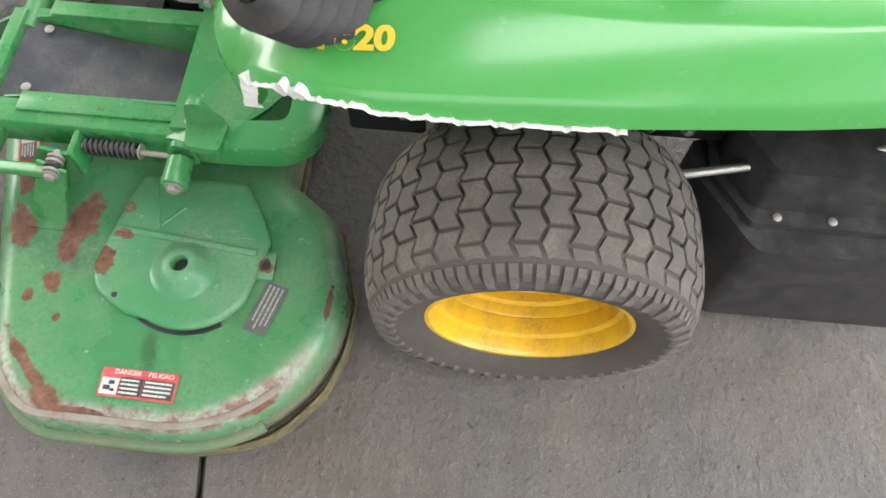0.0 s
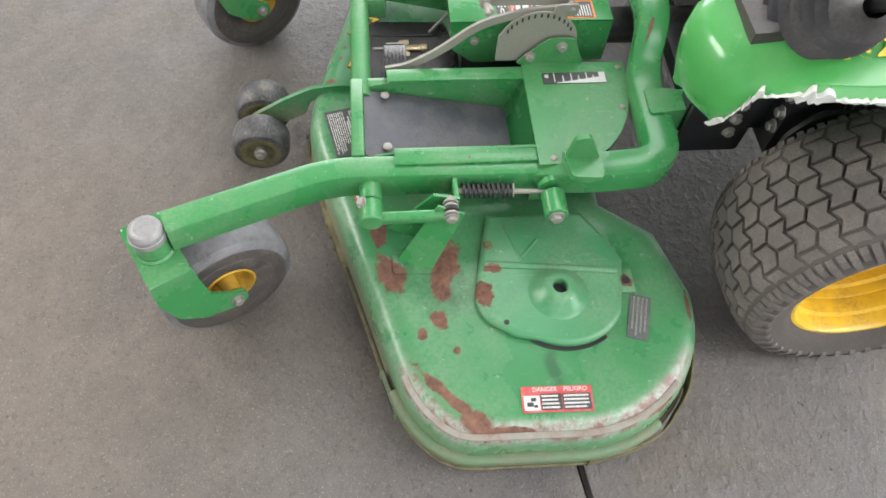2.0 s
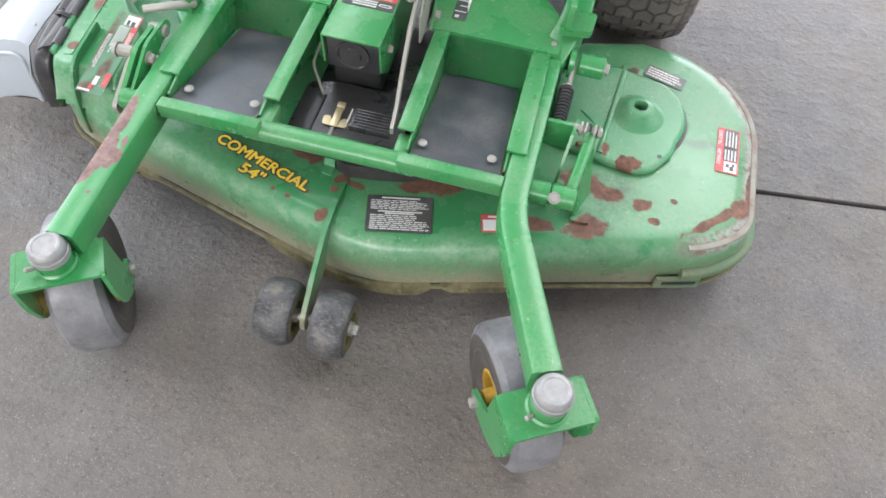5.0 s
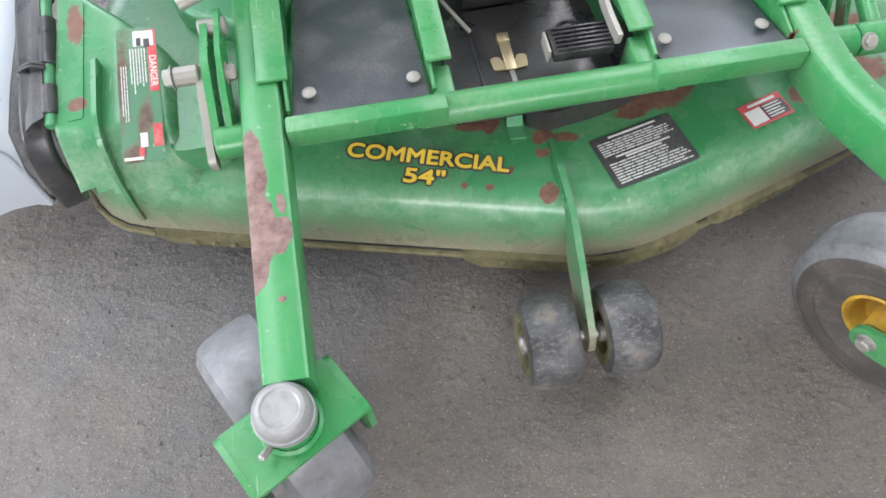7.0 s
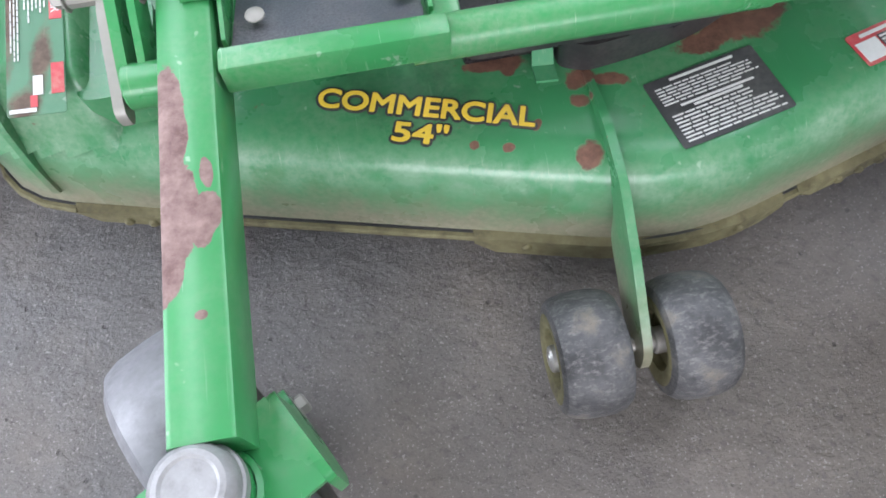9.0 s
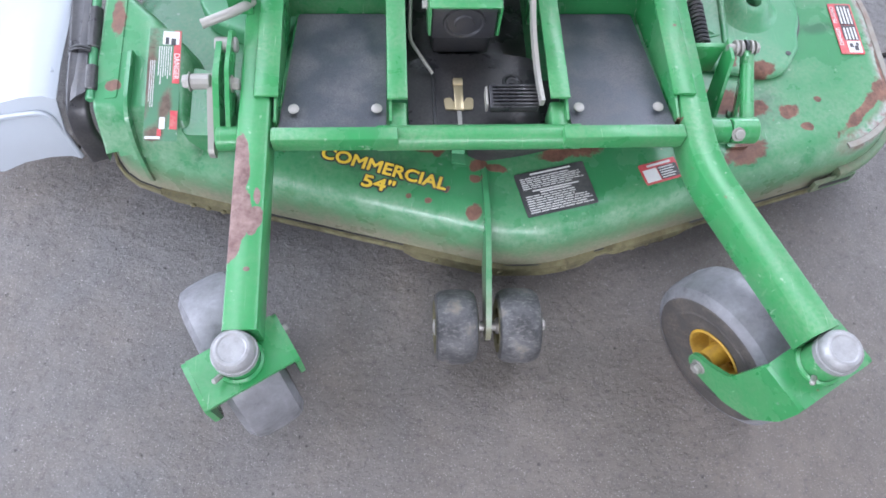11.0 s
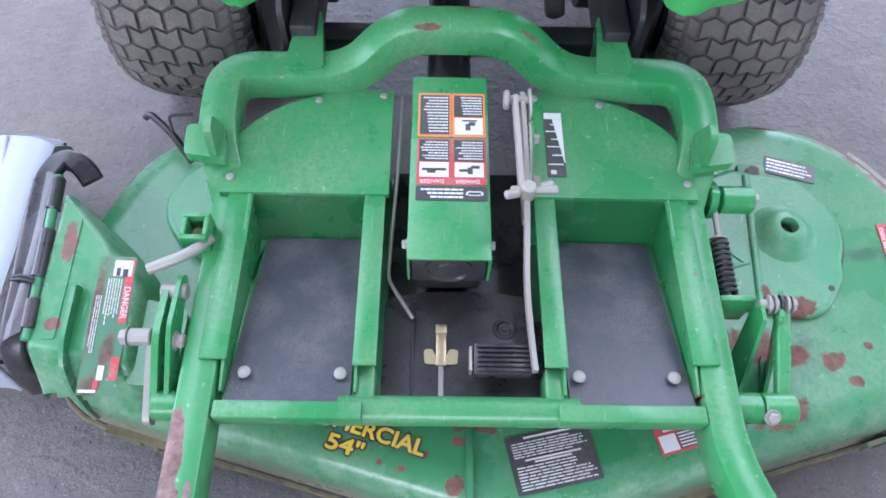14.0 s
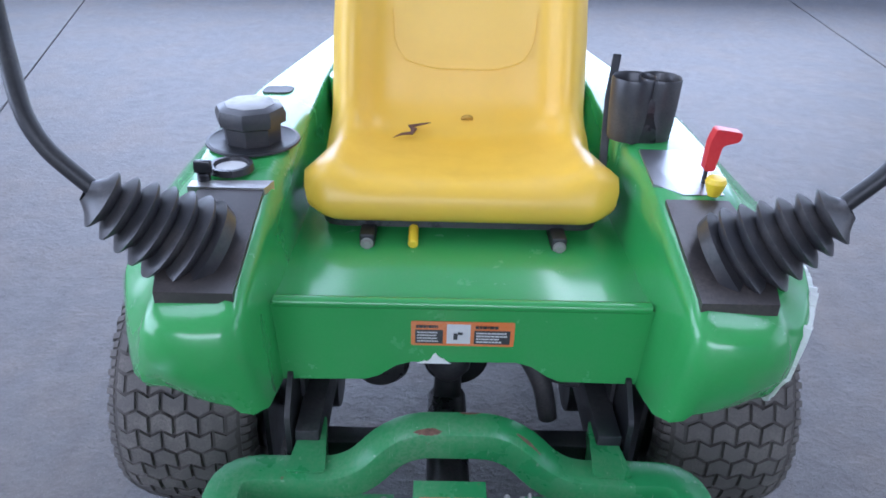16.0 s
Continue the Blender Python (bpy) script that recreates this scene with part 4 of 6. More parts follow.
    # belt cover over the discharge spindle and the raised discharge tunnel
    cover = arc(-0.42, 0.36, 0.105, 20, 250, 20) + [(-0.36, 0.22), (-0.32, 0.28), (-0.30, 0.40)]
    part("belt_cover", shell(cover, [(0.0, 0.198), (0.0, 0.228), (0.004, 0.234), (0.01, 0.236)]), green_cover, deck, "round green belt cover beside the tunnel", 40)
    # foot lines of the tunnel and the width over which it rises from each
    foot = [((-0.72, 0.010), (-0.468, -0.038), 0.070), ((-0.468, -0.038), (-0.483, 0.205), 0.046), ((-0.483, 0.205), (-0.600, 0.325), 0.050), ((-0.600, 0.325), (-0.72, 0.412), 0.032)]

    def swell(x, y):
        k = 1.0
        for (ax, ay), (bx, by), w in foot:
            d = ((bx - ax) * (y - ay) - (by - ay) * (x - ax)) / math.hypot(bx - ax, by - ay)
            u = max(0.0, min(1.0, d / w))
            k *= u * u * (3 - 2 * u)
        return 0.165 + k * (0.105 + 0.10 * max(0.0, min(0.34, y - 0.03)) - 0.12 * max(0.0, x + 0.575) - 0.14 * max(0.0, -0.585 - x))
    xs, ys = [-0.676, *np.linspace(-0.674, -0.455, 44)], np.linspace(-0.04, 0.41, 80)
    bm = bmesh.new()
    grid = [[bm.verts.new((x, y, swell(x, y) if i else 0.15)) for y in ys] for i, x in enumerate(xs)]
    for a, b in zip(grid, grid[1:]):
        for k in range(len(ys) - 1):
            if max(v.co.z for v in (a[k], a[k + 1], b[k], b[k + 1])) > 0.185:
                bm.faces.new((a[k], b[k], b[k + 1], a[k + 1]))
    bmesh.ops.delete(bm, geom=[v for v in bm.verts if not v.link_faces], context="VERTS")
    part("discharge_tunnel", bm, green_deck, deck, "raised green discharge tunnel, dusty on top", 100)
    rib = round_poly([(-0.006, 0.105), (-0.003, 0.165), (0.007, 0.225), (0.029, 0.272), (0.062, 0.290), (0.158, 0.302), (0.160, 0.262), (0.07, 0.245), (0.035, 0.19), (0.022, 0.105)], 0.012, 3)
    part("tunnel_rib", plate(rib, "x", -0.6115, -0.6045, 0.0015), green_deck, deck, "upright green stiffener rib")
    part("tunnel_strip", prism(round_poly([(-0.655, 0.075), (-0.632, 0.075), (-0.632, 0.285), (-0.655, 0.285)], 0.004, 2), 0.25, lambda x, y: 0.2650 + 0.1 * (y - 0.03) + 0.14 * (x + 0.632), 0.0015), green_deck, deck, "rust-stained strip beside the hinge")
    bm = prism(round_poly([(-0.52, 0.01), (-0.44, 0.01), (-0.44, 0.14), (-0.52, 0.16)], 0.018, 3), 0.18, 0.246, 0.010)
    part("raised_panel", bm, green_deck, deck)


def build_chute():
    # rubber-framed pale discharge deflector on a rod hinge
    at = lambda y, up=0.0: (-0.6805 - 0.0174 * (y - 0.09) / 0.28, y, 0.262 + 0.023 * (y - 0.09) / 0.28 + up)
    hinge = part("hinge_rod", rod(at(0.075), at(0.375), 0.0085, 14), green_cover, deck, "green hinge rod with black sleeves")
    for y0, y1 in ((0.307, 0.369), (0.181, 0.269), (0.093, 0.144)):
        part("hinge_sleeve", rod(at(y0), at(y1), 0.0125, 18), black_plastic, hinge)
    for y in (0.168, 0.174):
        part("spring_wire", pipe([at(y, 0.012), (-0.705, y + 0.004, 0.286), (-0.728, y + 0.008, 0.272)], 0.0026), black_paint, hinge)
    loop = fillet([(-0.669, 0.394, 0.245), (-0.686, 0.416, 0.258), (-0.722, 0.430, 0.268), (-0.737, 0.385, 0.272), (-0.729, 0.29, 0.272), (-0.719, 0.19, 0.267), (-0.714, 0.105, 0.260), (-0.716, 0.072, 0.245), (-0.718, 0.052, 0.205), (-0.716, 0.046, 0.12)], 0.03, 6)
    part("chute_frame", sweep([p + Vector((0.008, 0, 0)) for p in loop], rrect(0.040, 0.018, 0.007)), black_plastic, deck, "black rubber frame round the chute opening")
    bm = bmesh.new()
    flap = [[bm.verts.new(p) for p in ((-0.686 - 0.017 * u, 0.085 + 0.29 * u, 0.268 + 0.02 * u), (-0.698 - 0.018 * u, 0.075 + 0.31 * u, 0.270 + 0.012 * u), (-0.710 - 0.024 * u, 0.07 + 0.32 * u, 0.262 + 0.010 * u))] for u in np.linspace(0, 1, 9)]
    for a, b in zip(flap, flap[1:]):
        for k in range(2):
            bm.faces.new((a[k], a[k + 1], b[k + 1], b[k]))
    thicken(bm, 0.004)
    part("rubber_flap", bm, black_rubber, deck, "black rubber flap along the hinge")
    # the deflector: a curved pale panel, opened out and downwards
    bm = bmesh.new()
    sect = [(-0.742, 0.262), (-0.76, 0.270), (-0.80, 0.262), (-0.86, 0.236), (-0.92, 0.195), (-0.97, 0.145), (-0.985, 0.12)]
    ys = [0.045, 0.052, 0.08, 0.15, 0.25, 0.36, 0.445, 0.478, 0.488]
    drop = [0.14, 0.06, 0.008, 0, 0, 0, 0.008, 0.05, 0.14]
    grid = [[bm.verts.new((x - 0.05 * (y - 0.2) * (x + 0.7) / -0.3 * 0, y + (0.10 * (-0.712 - x) / 0.27 if y > 0.3 else 0.02 * (-0.712 - x) / 0.27), max(0.05, z - d + 0.012 * (y - 0.1)))) for x, z in sect] for y, d in zip(ys, drop)]
    for a, b in zip(grid, grid[1:]):
        for k in range(len(sect) - 1):
            bm.faces.new((a[k], a[k + 1], b[k + 1], b[k]))
    thicken(bm, 0.006)
    ob = part("discharge_deflector", bm, grey_plastic, deck, "pale grey curved discharge deflector")
    part("deflector_rim", pipe([(-0.74, 0.042, 0.13), (-0.745, 0.05, 0.20), (-0.76, 0.062, 0.245), (-0.86, 0.072, 0.215), (-0.96, 0.078, 0.13)], 0.005, None, 8, 0.03), grey_plastic, ob)
    part("moulded_ridge", pipe([(-0.752, 0.13, 0.268), (-0.78, 0.24, 0.270), (-0.81, 0.36, 0.262), (-0.845, 0.49, 0.248)], 0.0045, None, 8, 0.05), grey_plastic, ob)
    part("edge_trim", pipe([(-0.742, 0.484, 0.232), (-0.80, 0.508, 0.230), (-0.86, 0.530, 0.205), (-0.92, 0.552, 0.165), (-0.965, 0.57, 0.11)], 0.006, None, 8, 0.03), black_rubber, ob, "black edge trim")


def build_rollers():
    # anti-scalp rollers on a plate at the deck's nose
    br = round_poly([(0.00, 0.195), (-0.10, 0.215), (-0.17, 0.205), (-0.245, 0.165), (-0.326, 0.112), (-0.333, 0.076), (-0.308, 0.063), (-0.26, 0.085), (-0.19, 0.12), (-0.175, 0.165), (-0.10, 0.196)], 0.014, 3)
    ob = part("roller_bracket", plate(br, "x", 0.014, 0.024, 0.002), green_deck, deck, "green upright roller bracket")
    part("roller_axle", rod((-0.080, -0.303, 0.082), (0.118, -0.303, 0.082), 0.009, 14), steel, ob)
    for x0 in (-0.0765, 0.0375):
        w, R = 0.076, 0.069
        prof = [(0.012, 0.014), (0.030, 0.012), (0.036, 0.003), (0.050, 0.0), (0.060, 0.003), (0.0655, 0.010), (0.0685, 0.022), (R, 0.034), (R, w - 0.034), (0.0685, w - 0.022), (0.0655, w - 0.010), (0.060, w - 0.003), (0.050, w), (0.036, w - 0.003), (0.030, w - 0.012), (0.012, w - 0.014)]
        part("roller", lathe(prof, (x0, -0.303, 0.082), (1, 0, 0), 40), roller_rubber, ob, "scuffed dark grey anti-scalp roller")
        for q, d in ((x0, -1), (x0 + w, 1)):
            part("hub_ring", lathe([(0.013, -0.012), (0.030, -0.011), (0.034, -0.002), (0.046, 0.0012), (0.050, 0.0)], (q, -0.303, 0.082), (d, 0, 0), 30), grass_lip, ob, "grass-stained hub ring")
            part("hub_boss", rod((q - d * 0.014, -0.303, 0.082), (q + d * 0.002, -0.303, 0.082), 0.015, 16), steel, ob)
    part("axle_bolt", hexbolt((0.116, -0.303, 0.082), (1, 0, 0), 0.011, 0.010), steel, ob)


def deck_labels():
    # size lettering on the nose
    d = Vector((math.cos(radians(-17.9)), math.sin(radians(-17.9)), 0))
    m = basis((-0.164, -0.035, 0.1979), d, (0, 0, 1))
    for words, size, at, stretch in (("COMMERCIAL", 0.0345, m, 1.10), ("54\"", 0.034, m @ Matrix.Translation((0.0, -0.0345, 0)), 1.36)):
        lettering("lettering_edge", words, size, at, black_print, deck, "", 0.0, stretch, 0.0040)
        lettering("lettering", words, size, at @ Matrix.Translation((0, 0, 0.0011)), yellow_print, deck, "yellow size lettering with black edges", 0.0, stretch, 0.0010)
    # black instruction label
    m = basis((0.150, -0.082, 0.1980), (0.133, 0.03, 0), (0, 0, 1))
    bars = text_lines(0.06, 0.05, 0.96, 0.47, 8, 3, 0.40) + text_lines(0.06, 0.60, 0.96, 0.88, 6, 4, 0.40) + [(0.22, 0.92, 0.80, 0.955), (0.18, 0.54, 0.84, 0.57), (0.28, 0.49, 0.72, 0.52)]
    sticker("instruction_label", m, 0.136, 0.090, black_print, [("small_print", white_print, bars)], deck, "black label with worn white print")
    # red danger label on the outer end
    m = basis((0.808, 0.292, 0.1985), (0, 1, 0), (0, 0, 1))
    m = m @ Matrix.Rotation(radians(-1.5), 4, "Z")
    ob = sticker("danger_label", m, 0.134, 0.050, red_print, [
        ("white_panel", white_print, [(0.03, 0.08, 0.25, 0.64)]),
        ("black_panel", black_print, [(0.27, 0.08, 0.56, 0.70), (0.575, 0.08, 0.97, 0.70)]),
        ("small_print", white_print, text_lines(0.28, 0.10, 0.55, 0.68, 4, 5, 0.45) + text_lines(0.59, 0.10, 0.96, 0.68, 4, 6, 0.45))], deck, "red and black danger label with white print")
    part("pictogram", turned(flat([(-0.058, -0.014, -0.046, -0.006), (-0.05, -0.004, -0.040, 0.003), (-0.045, -0.016, -0.038, -0.011)], 0.0021), m), black_print, ob)
    lettering("lettering", "DANGER", 0.0115, m @ Matrix.Translation((-0.022, 0.0185, 0.0016)), white_print, ob)
    lettering("lettering", "PELIGRO", 0.0115, m @ Matrix.Translation((0.036, 0.0185, 0.0016)), white_print, ob)
    # worn grey tag behind the cover
    m = basis((0.651, 0.483, 0.1984), (0.95, -0.28, 0), (0, 0, 1))
    sticker("serial_tag", m, 0.098, 0.042, tag_metal, [("small_print", steel, text_lines(0.05, 0.1, 0.95, 0.9, 4, 9, 0.4))], deck, "worn dark metal tag with pale print")
    # red label by the arm
    m = basis((0.352, -0.047, 0.1980), (0.96, 0.27, 0), (0, 0, 1))
    sticker("danger_label", m, 0.075, 0.044, red_print, [("white_panel", white_print, [(0.05, 0.10, 0.42, 0.70)]), ("black_panel", black_print, [(0.45, 0.10, 0.95, 0.72)]), ("small_print", white_print, text_lines(0.47, 0.12, 0.93, 0.70, 5, 12, 0.45) + [(0.2, 0.8, 0.85, 0.9)])], deck, "small faded red danger label")
    # worn red label on the tunnel
    m = basis((-0.5515, 0.100, 0.2752), (0.03, -1, -0.1), (0.12, -0.1, 1))
    ob = sticker("danger_label", m, 0.228, 0.056, worn_film, [
        ("red_band", red_print, [(0.02, 0.76, 0.50, 0.98), (0.74, 0.76, 0.90, 0.98), (0.90, 0.40, 0.96, 0.52)]),
        ("white_panel", white_print, [(0.03, 0.42, 0.15, 0.92), (0.80, 0.45, 0.90, 0.62), (0.965, 0.05, 0.985, 0.5)]),
        ("small_print", white_print, text_lines(0.17, 0.30, 0.52, 0.72, 6, 21, 0.4) + text_lines(0.30, 0.06, 0.72, 0.24, 3, 22, 0.4))], deck, "scuffed red danger label worn to bare paint")
    part("pictogram", turned(flat([(-0.094, 0.000, -0.080, 0.006), (-0.092, 0.010, -0.078, 0.018)], 0.0024), m), black_print, ob)
    lettering("lettering", "DANGER", 0.0135, m @ Matrix.Translation((-0.035, 0.0205, 0.0018)), white_print, ob)


def build_hooks():
    part("wire_hook", pipe([(-0.50, 0.46, 0.22), (-0.535, 0.50, 0.25), (-0.585, 0.545, 0.255), (-0.60, 0.55, 0.24)], 0.007, None, 8, 0.02), black_paint, deck, "bent black wire hook")
    part("wire_hook", pipe([(-0.535, 0.50, 0.25), (-0.545, 0.53, 0.27), (-0.50, 0.535, 0.27)], 0.003, None, 8, 0.01), black_paint, deck, "bent black wire hook")


build_deck()
build_hooks()
build_chute()
build_rollers()
deck_labels()

# ---- carrier frame with foot platforms and casters ----
carrier = thing("carrier_frame", (0, 0.1, 0), "green welded carrier frame with two foot platforms over the deck", "mower frame")
TUBE = rrect(0.052, 0.066, 0.0065, 2)


def build_frame():
    zc = 0.318
    left = fillet([(-0.374, 0.30, zc), (-0.372, 0.0, zc), (-0.370, -0.385, zc - 0.005)], 0.05)
    part("arm", sweep(left, TUBE), green_arm, carrier, "green square-tube arm with paint worn to rusty primer")
    right = fillet([(0.374, 0.30, zc), (0.368, -0.115, zc), (0.486, -0.415, zc + 0.008)], 0.06, 8)
    part("arm", sweep(right, TUBE), green_frame, carrier, "green square-tube arm bent outwards")
    back = fillet([(-0.374, 0.30, zc), (-0.408, 0.40, 0.355), (-0.408, 0.540, 0.372), (-0.19, 0.540, 0.375), (-0.105, 0.570, 0.455), (0.085, 0.570, 0.455), (0.175, 0.540, 0.375), (0.408, 0.540, 0.372), (0.408, 0.40, 0.355), (0.374, 0.30, zc)], 0.055, 6)
    part("rear_tube", sweep(back, rrect(0.062, 0.058, 0.006, 2)), green_frame, carrier, "bent green tube arched over the drive shaft")
    # cover plates behind the platforms
    for s in (-1, 1):
        pl = [(s * 0.115, 0.295), (s * 0.388, 0.295), (s * 0.388, 0.36)] + [(s * (0.150 + 0.236 * math.cos(radians(a))), 0.36 + 0.158 * math.sin(radians(a))) for a in range(8, 91, 8)] + [(s * 0.115, 0.518)]
        if s < 0:
            pl = pl[::-1]
        ob = part("cover_plate", prism(pl, 0.352, 0.362, 0.002), green_frame, carrier, "flat green cover plate with faint scuffs")
        for x, y in ((0.245, 0.492), (0.374, 0.325), (0.132, 0.505)):
            part("bolt", domebolt((s * x, y, 0.362), (0, 0, 1), 0.007, 0.004), zinc, ob)
        part("plate_skirt", prism([(s * 0.13, 0.30), (s * 0.36, 0.30), (s * 0.36, 0.37), (s * 0.25, 0.46), (s * 0.13, 0.48)][::s], 0.20, 0.352, 0.004), green_frame, carrier)
    # height scale label
    m = basis((0.161, 0.404, 0.3625), (0, 1, 0), (0, 0, 1))
    ob = sticker("height_scale", m, 0.138, 0.031, black_print, [], carrier, "black height scale with a white wedge")
    part("scale_wedge", turned(prism([(-0.041, -0.0150), (0.053, -0.0150), (0.053, 0.0012), (-0.041, -0.0140)], 0.0013, 0.0018, 0), m), white_print, ob, "white wedge growing towards one end")
    part("scale_end", turned(box(0.0535, 0.0670, -0.0150, 0.0150, 0.0013, 0.0018, 0), m), white_print, ob)
    part("scale_mark", turned(box(-0.064, -0.056, 0.001, 0.010, 0.0013, 0.0018, 0), m), white_print, ob)
    for k, u in enumerate((-0.045, -0.026, -0.008, 0.008, 0.025, 0.040)):
        part("tick", turned(box(u, u + 0.0022, -0.012, 0.0135 - 0.008 * (k % 2), 0.0014, 0.0020, 0), m), white_print, ob)



def slope(x, y):
    return 0.336 + 0.26 * -(max(0.0, y - 0.015))


def build_platforms():
    for s in (-1, 1):
        x0, x1 = sorted((s * 0.152, s * 0.338))
        ob = part("platform", prism([(x0, -0.052), (x1, -0.052), (x1 - (0.014 if s > 0 else 0), 0.272), (x0 + (0.014 if s < 0 else 0), 0.272)], lambda x, y: slope(x, y) - 0.010, lambda x, y: slope(x, y) - 0.003, 0), green_frame, carrier, "sunken green foot platform")
        pad = round_poly([(x0 + 0.004, -0.045), (x1 - 0.004, -0.045), (x1 - (0.018 if s > 0 else 0.004), 0.264), (x0 + (0.018 if s < 0 else 0.004), 0.264)], 0.010, 3)
        part("grip_pad", prism(pad, lambda x, y: slope(x, y) - 0.004, lambda x, y: slope(x, y), 0.001), black_pad, ob, "dusty black grip pad")
        for bx in (0.172, 0.310):
            part("pad_bolt", domebolt((s * bx, 0.0, slope(0, 0)), (0, 0, 1), 0.0095, 0.0035), zinc, ob)
        # walls of the sunken tray, deep at the back
        for wx, t in ((s * 0.3385, 0.004), (s * 0.149, 0.004)):
            wall = [(-0.03, 0.343), (-0.03, 0.325), (0.276, 0.255), (0.296, 0.255), (0.296, 0.360), (0.02, 0.352)]
            part("tray_side", plate(wall, "x", wx - t / 2, wx + t / 2, 0.001), green_frame, ob)
        bm = prism([(x0, 0.272), (x1, 0.272), (x1, 0.2755), (x0, 0.2755)], 0.262, 0.268, 0)
        own = bmesh.new()
        q = [own.verts.new(v) for v in ((x0, 0.266, 0.262), (x1, 0.266, 0.262), (x1, 0.297, 0.361), (x0, 0.297, 0.361))]
        own.faces.new(q)
        bmesh.ops.solidify(own, geom=own.faces, thickness=0.004)
        part("tray_back", join(bm, own), green_frame, ob, "sloping green back of the tray")
        # folded flanges along the tray
        lo, hi = sorted((s * 0.333, s * 0.373))
        part("tray_flange", box(lo, hi, 0.012, 0.300, 0.352, 0.358, 0.0015), green_frame, ob)
        lo, hi = sorted((s * 0.120, s * 0.154))
        part("tray_flange", box(lo, hi, 0.005, 0.300, 0.353, 0.359, 0.0015), green_frame, ob)
        lo, hi = sorted((s * 0.137, s * 0.343))
        part("front_flange", box(lo, hi, -0.072, -0.046, 0.318, 0.353, 0.004), green_frame, ob, "folded green front edge")
        part("inner_leg", box(*sorted((s * 0.122, s * 0.150)), -0.045, 0.012, 0.285, 0.338, 0.004), green_frame, ob)
    bm = sweep([(-0.172, -0.0495, 0.3225), (0.170, -0.0495, 0.3225)], rrect(0.042, 0.042, 0.0205, 7))
    part("cross_bar", bm, green_frame, carrier, "green cross bar between the platforms")


def build_linkage():
    # outer lift linkage
    bm = rod((0.436, 0.318, 0.330), (0.490, 0.318, 0.330), 0.0235, 24)
    yoke = part("lift_pin", bm, green_frame, carrier, "green pivot boss with a clip")
    part("pin_bolt", hexbolt((0.490, 0.318, 0.330), (1, 0, 0), 0.012, 0.010), zinc, yoke)
    ear = round_poly([(0.295, 0.30), (0.345, 0.305), (0.345, 0.35), (0.31, 0.365), (0.29, 0.34)], 0.012, 3)
    part("pin_ear", plate(ear, "x", 0.414, 0.426, 0.002), green_frame, yoke)
    for s in (-1, 1):
        bm = prism(round_poly([(s * 0.375, 0.335), (s * 0.445, 0.345), (s * 0.45, 0.405), (s * 0.39, 0.41)][::s], 0.01, 3), 0.378, 0.396, 0.004)
        plate(round_poly([(0.338, 0.39), (0.405, 0.395), (0.375, 0.455), (0.35, 0.45)], 0.008, 3), "x", s * 0.395 - 0.006, s * 0.395 + 0.006, 0.002, bm)
        part("transport_stop", bm, green_frame, carrier, "green folded transport stop plate")
        part("hitch_ear", prism(round_poly([(s * 0.235, 0.525), (s * 0.305, 0.525), (s * 0.290, 0.665), (s * 0.250, 0.665)][::s], 0.01, 3), 0.345, 0.408, 0.004), green_frame, carrier, "green hitch ear bolted to the tractor")
        part("hitch_bolt", hexbolt((s * 0.292, 0.645, 0.378), (s, 0, 0), 0.012, 0.012), steel, carrier)
    rodm = part("spring_rod", rod((0.4185, 0.132, 0.326), (0.4270, 0.31, 0.326), 0.0052, 12), zinc, carrier, "plated rod with a black helper spring")
    bm = coil((0.4190, 0.142, 0.326), (0.4220, 0.238, 0.326), 0.0130, 0.0034, 10, None, 14)
    part("coil_spring", bm, black_paint, rodm, "black coil spring")
    part("spring_washer", rod((0.4220, 0.240, 0.326), (0.4222, 0.243, 0.326), 0.0145, 18), zinc, rodm)
    ob = part("link_bar", sweep([(0.468, -0.038, 0.314), (0.488, 0.112, 0.346)], rrect(0.022, 0.020, 0.006)), green_frame, carrier, "square green link bar")
    part("hanger_plate", slab4([(0.476, 0.088, 0.362), (0.490, 0.138, 0.352), (0.520, 0.078, 0.197), (0.496, 0.008, 0.197)], 0.006), green_frame, carrier, "flat green hanger plate welded to the deck")
    part("hanger_plate", slab4([(0.450, 0.082, 0.362), (0.456, 0.132, 0.356), (0.442, 0.060, 0.200), (0.436, -0.006, 0.230)], 0.006), green_frame, carrier, "flat green hanger plate behind the link bar")
    part("hanger_foot", prism(round_poly([(0.488, 0.000), (0.530, 0.000), (0.532, 0.086), (0.508, 0.092)], 0.008, 2), 0.1975, 0.2045, 0.002), green_deck, deck, "welded foot of the hanger")
    part("bolt", hexbolt((0.442, -0.055, 0.332), (0, -0.65, 0.76), 0.009, 0.007), zinc, ob)
    for k in range(4):
        part("link_washer", rod((0.462 + 0.009 * k, 0.113, 0.352), (0.467 + 0.009 * k, 0.113, 0.352), 0.0145, 18, None, 0.001), black_paint if k == 2 else zinc, ob)
    part("bolt", hexbolt((0.498, 0.113, 0.352), (1, 0, 0), 0.010, 0.008), zinc, ob)
    part("link_pin", rod((0.450, 0.113, 0.352), (0.498, 0.113, 0.352), 0.008, 14), zinc, ob)
    part("link_boss", rod((0.392, -0.038, 0.318), (0.432, -0.038, 0.318), 0.0225, 22), green_frame, carrier, "round green pivot boss")
    part("boss_sleeve", rod((0.4345, -0.038, 0.318), (0.482, -0.038, 0.318), 0.0225, 22), green_frame, ob)
    part("boss_pin", rod((0.42, -0.038, 0.318), (0.45, -0.038, 0.318), 0.018, 18), black_paint, ob)
    part("gusset", box(0.398, 0.452, 0.122, 0.132, 0.275, 0.345, 0.002), green_frame, carrier)
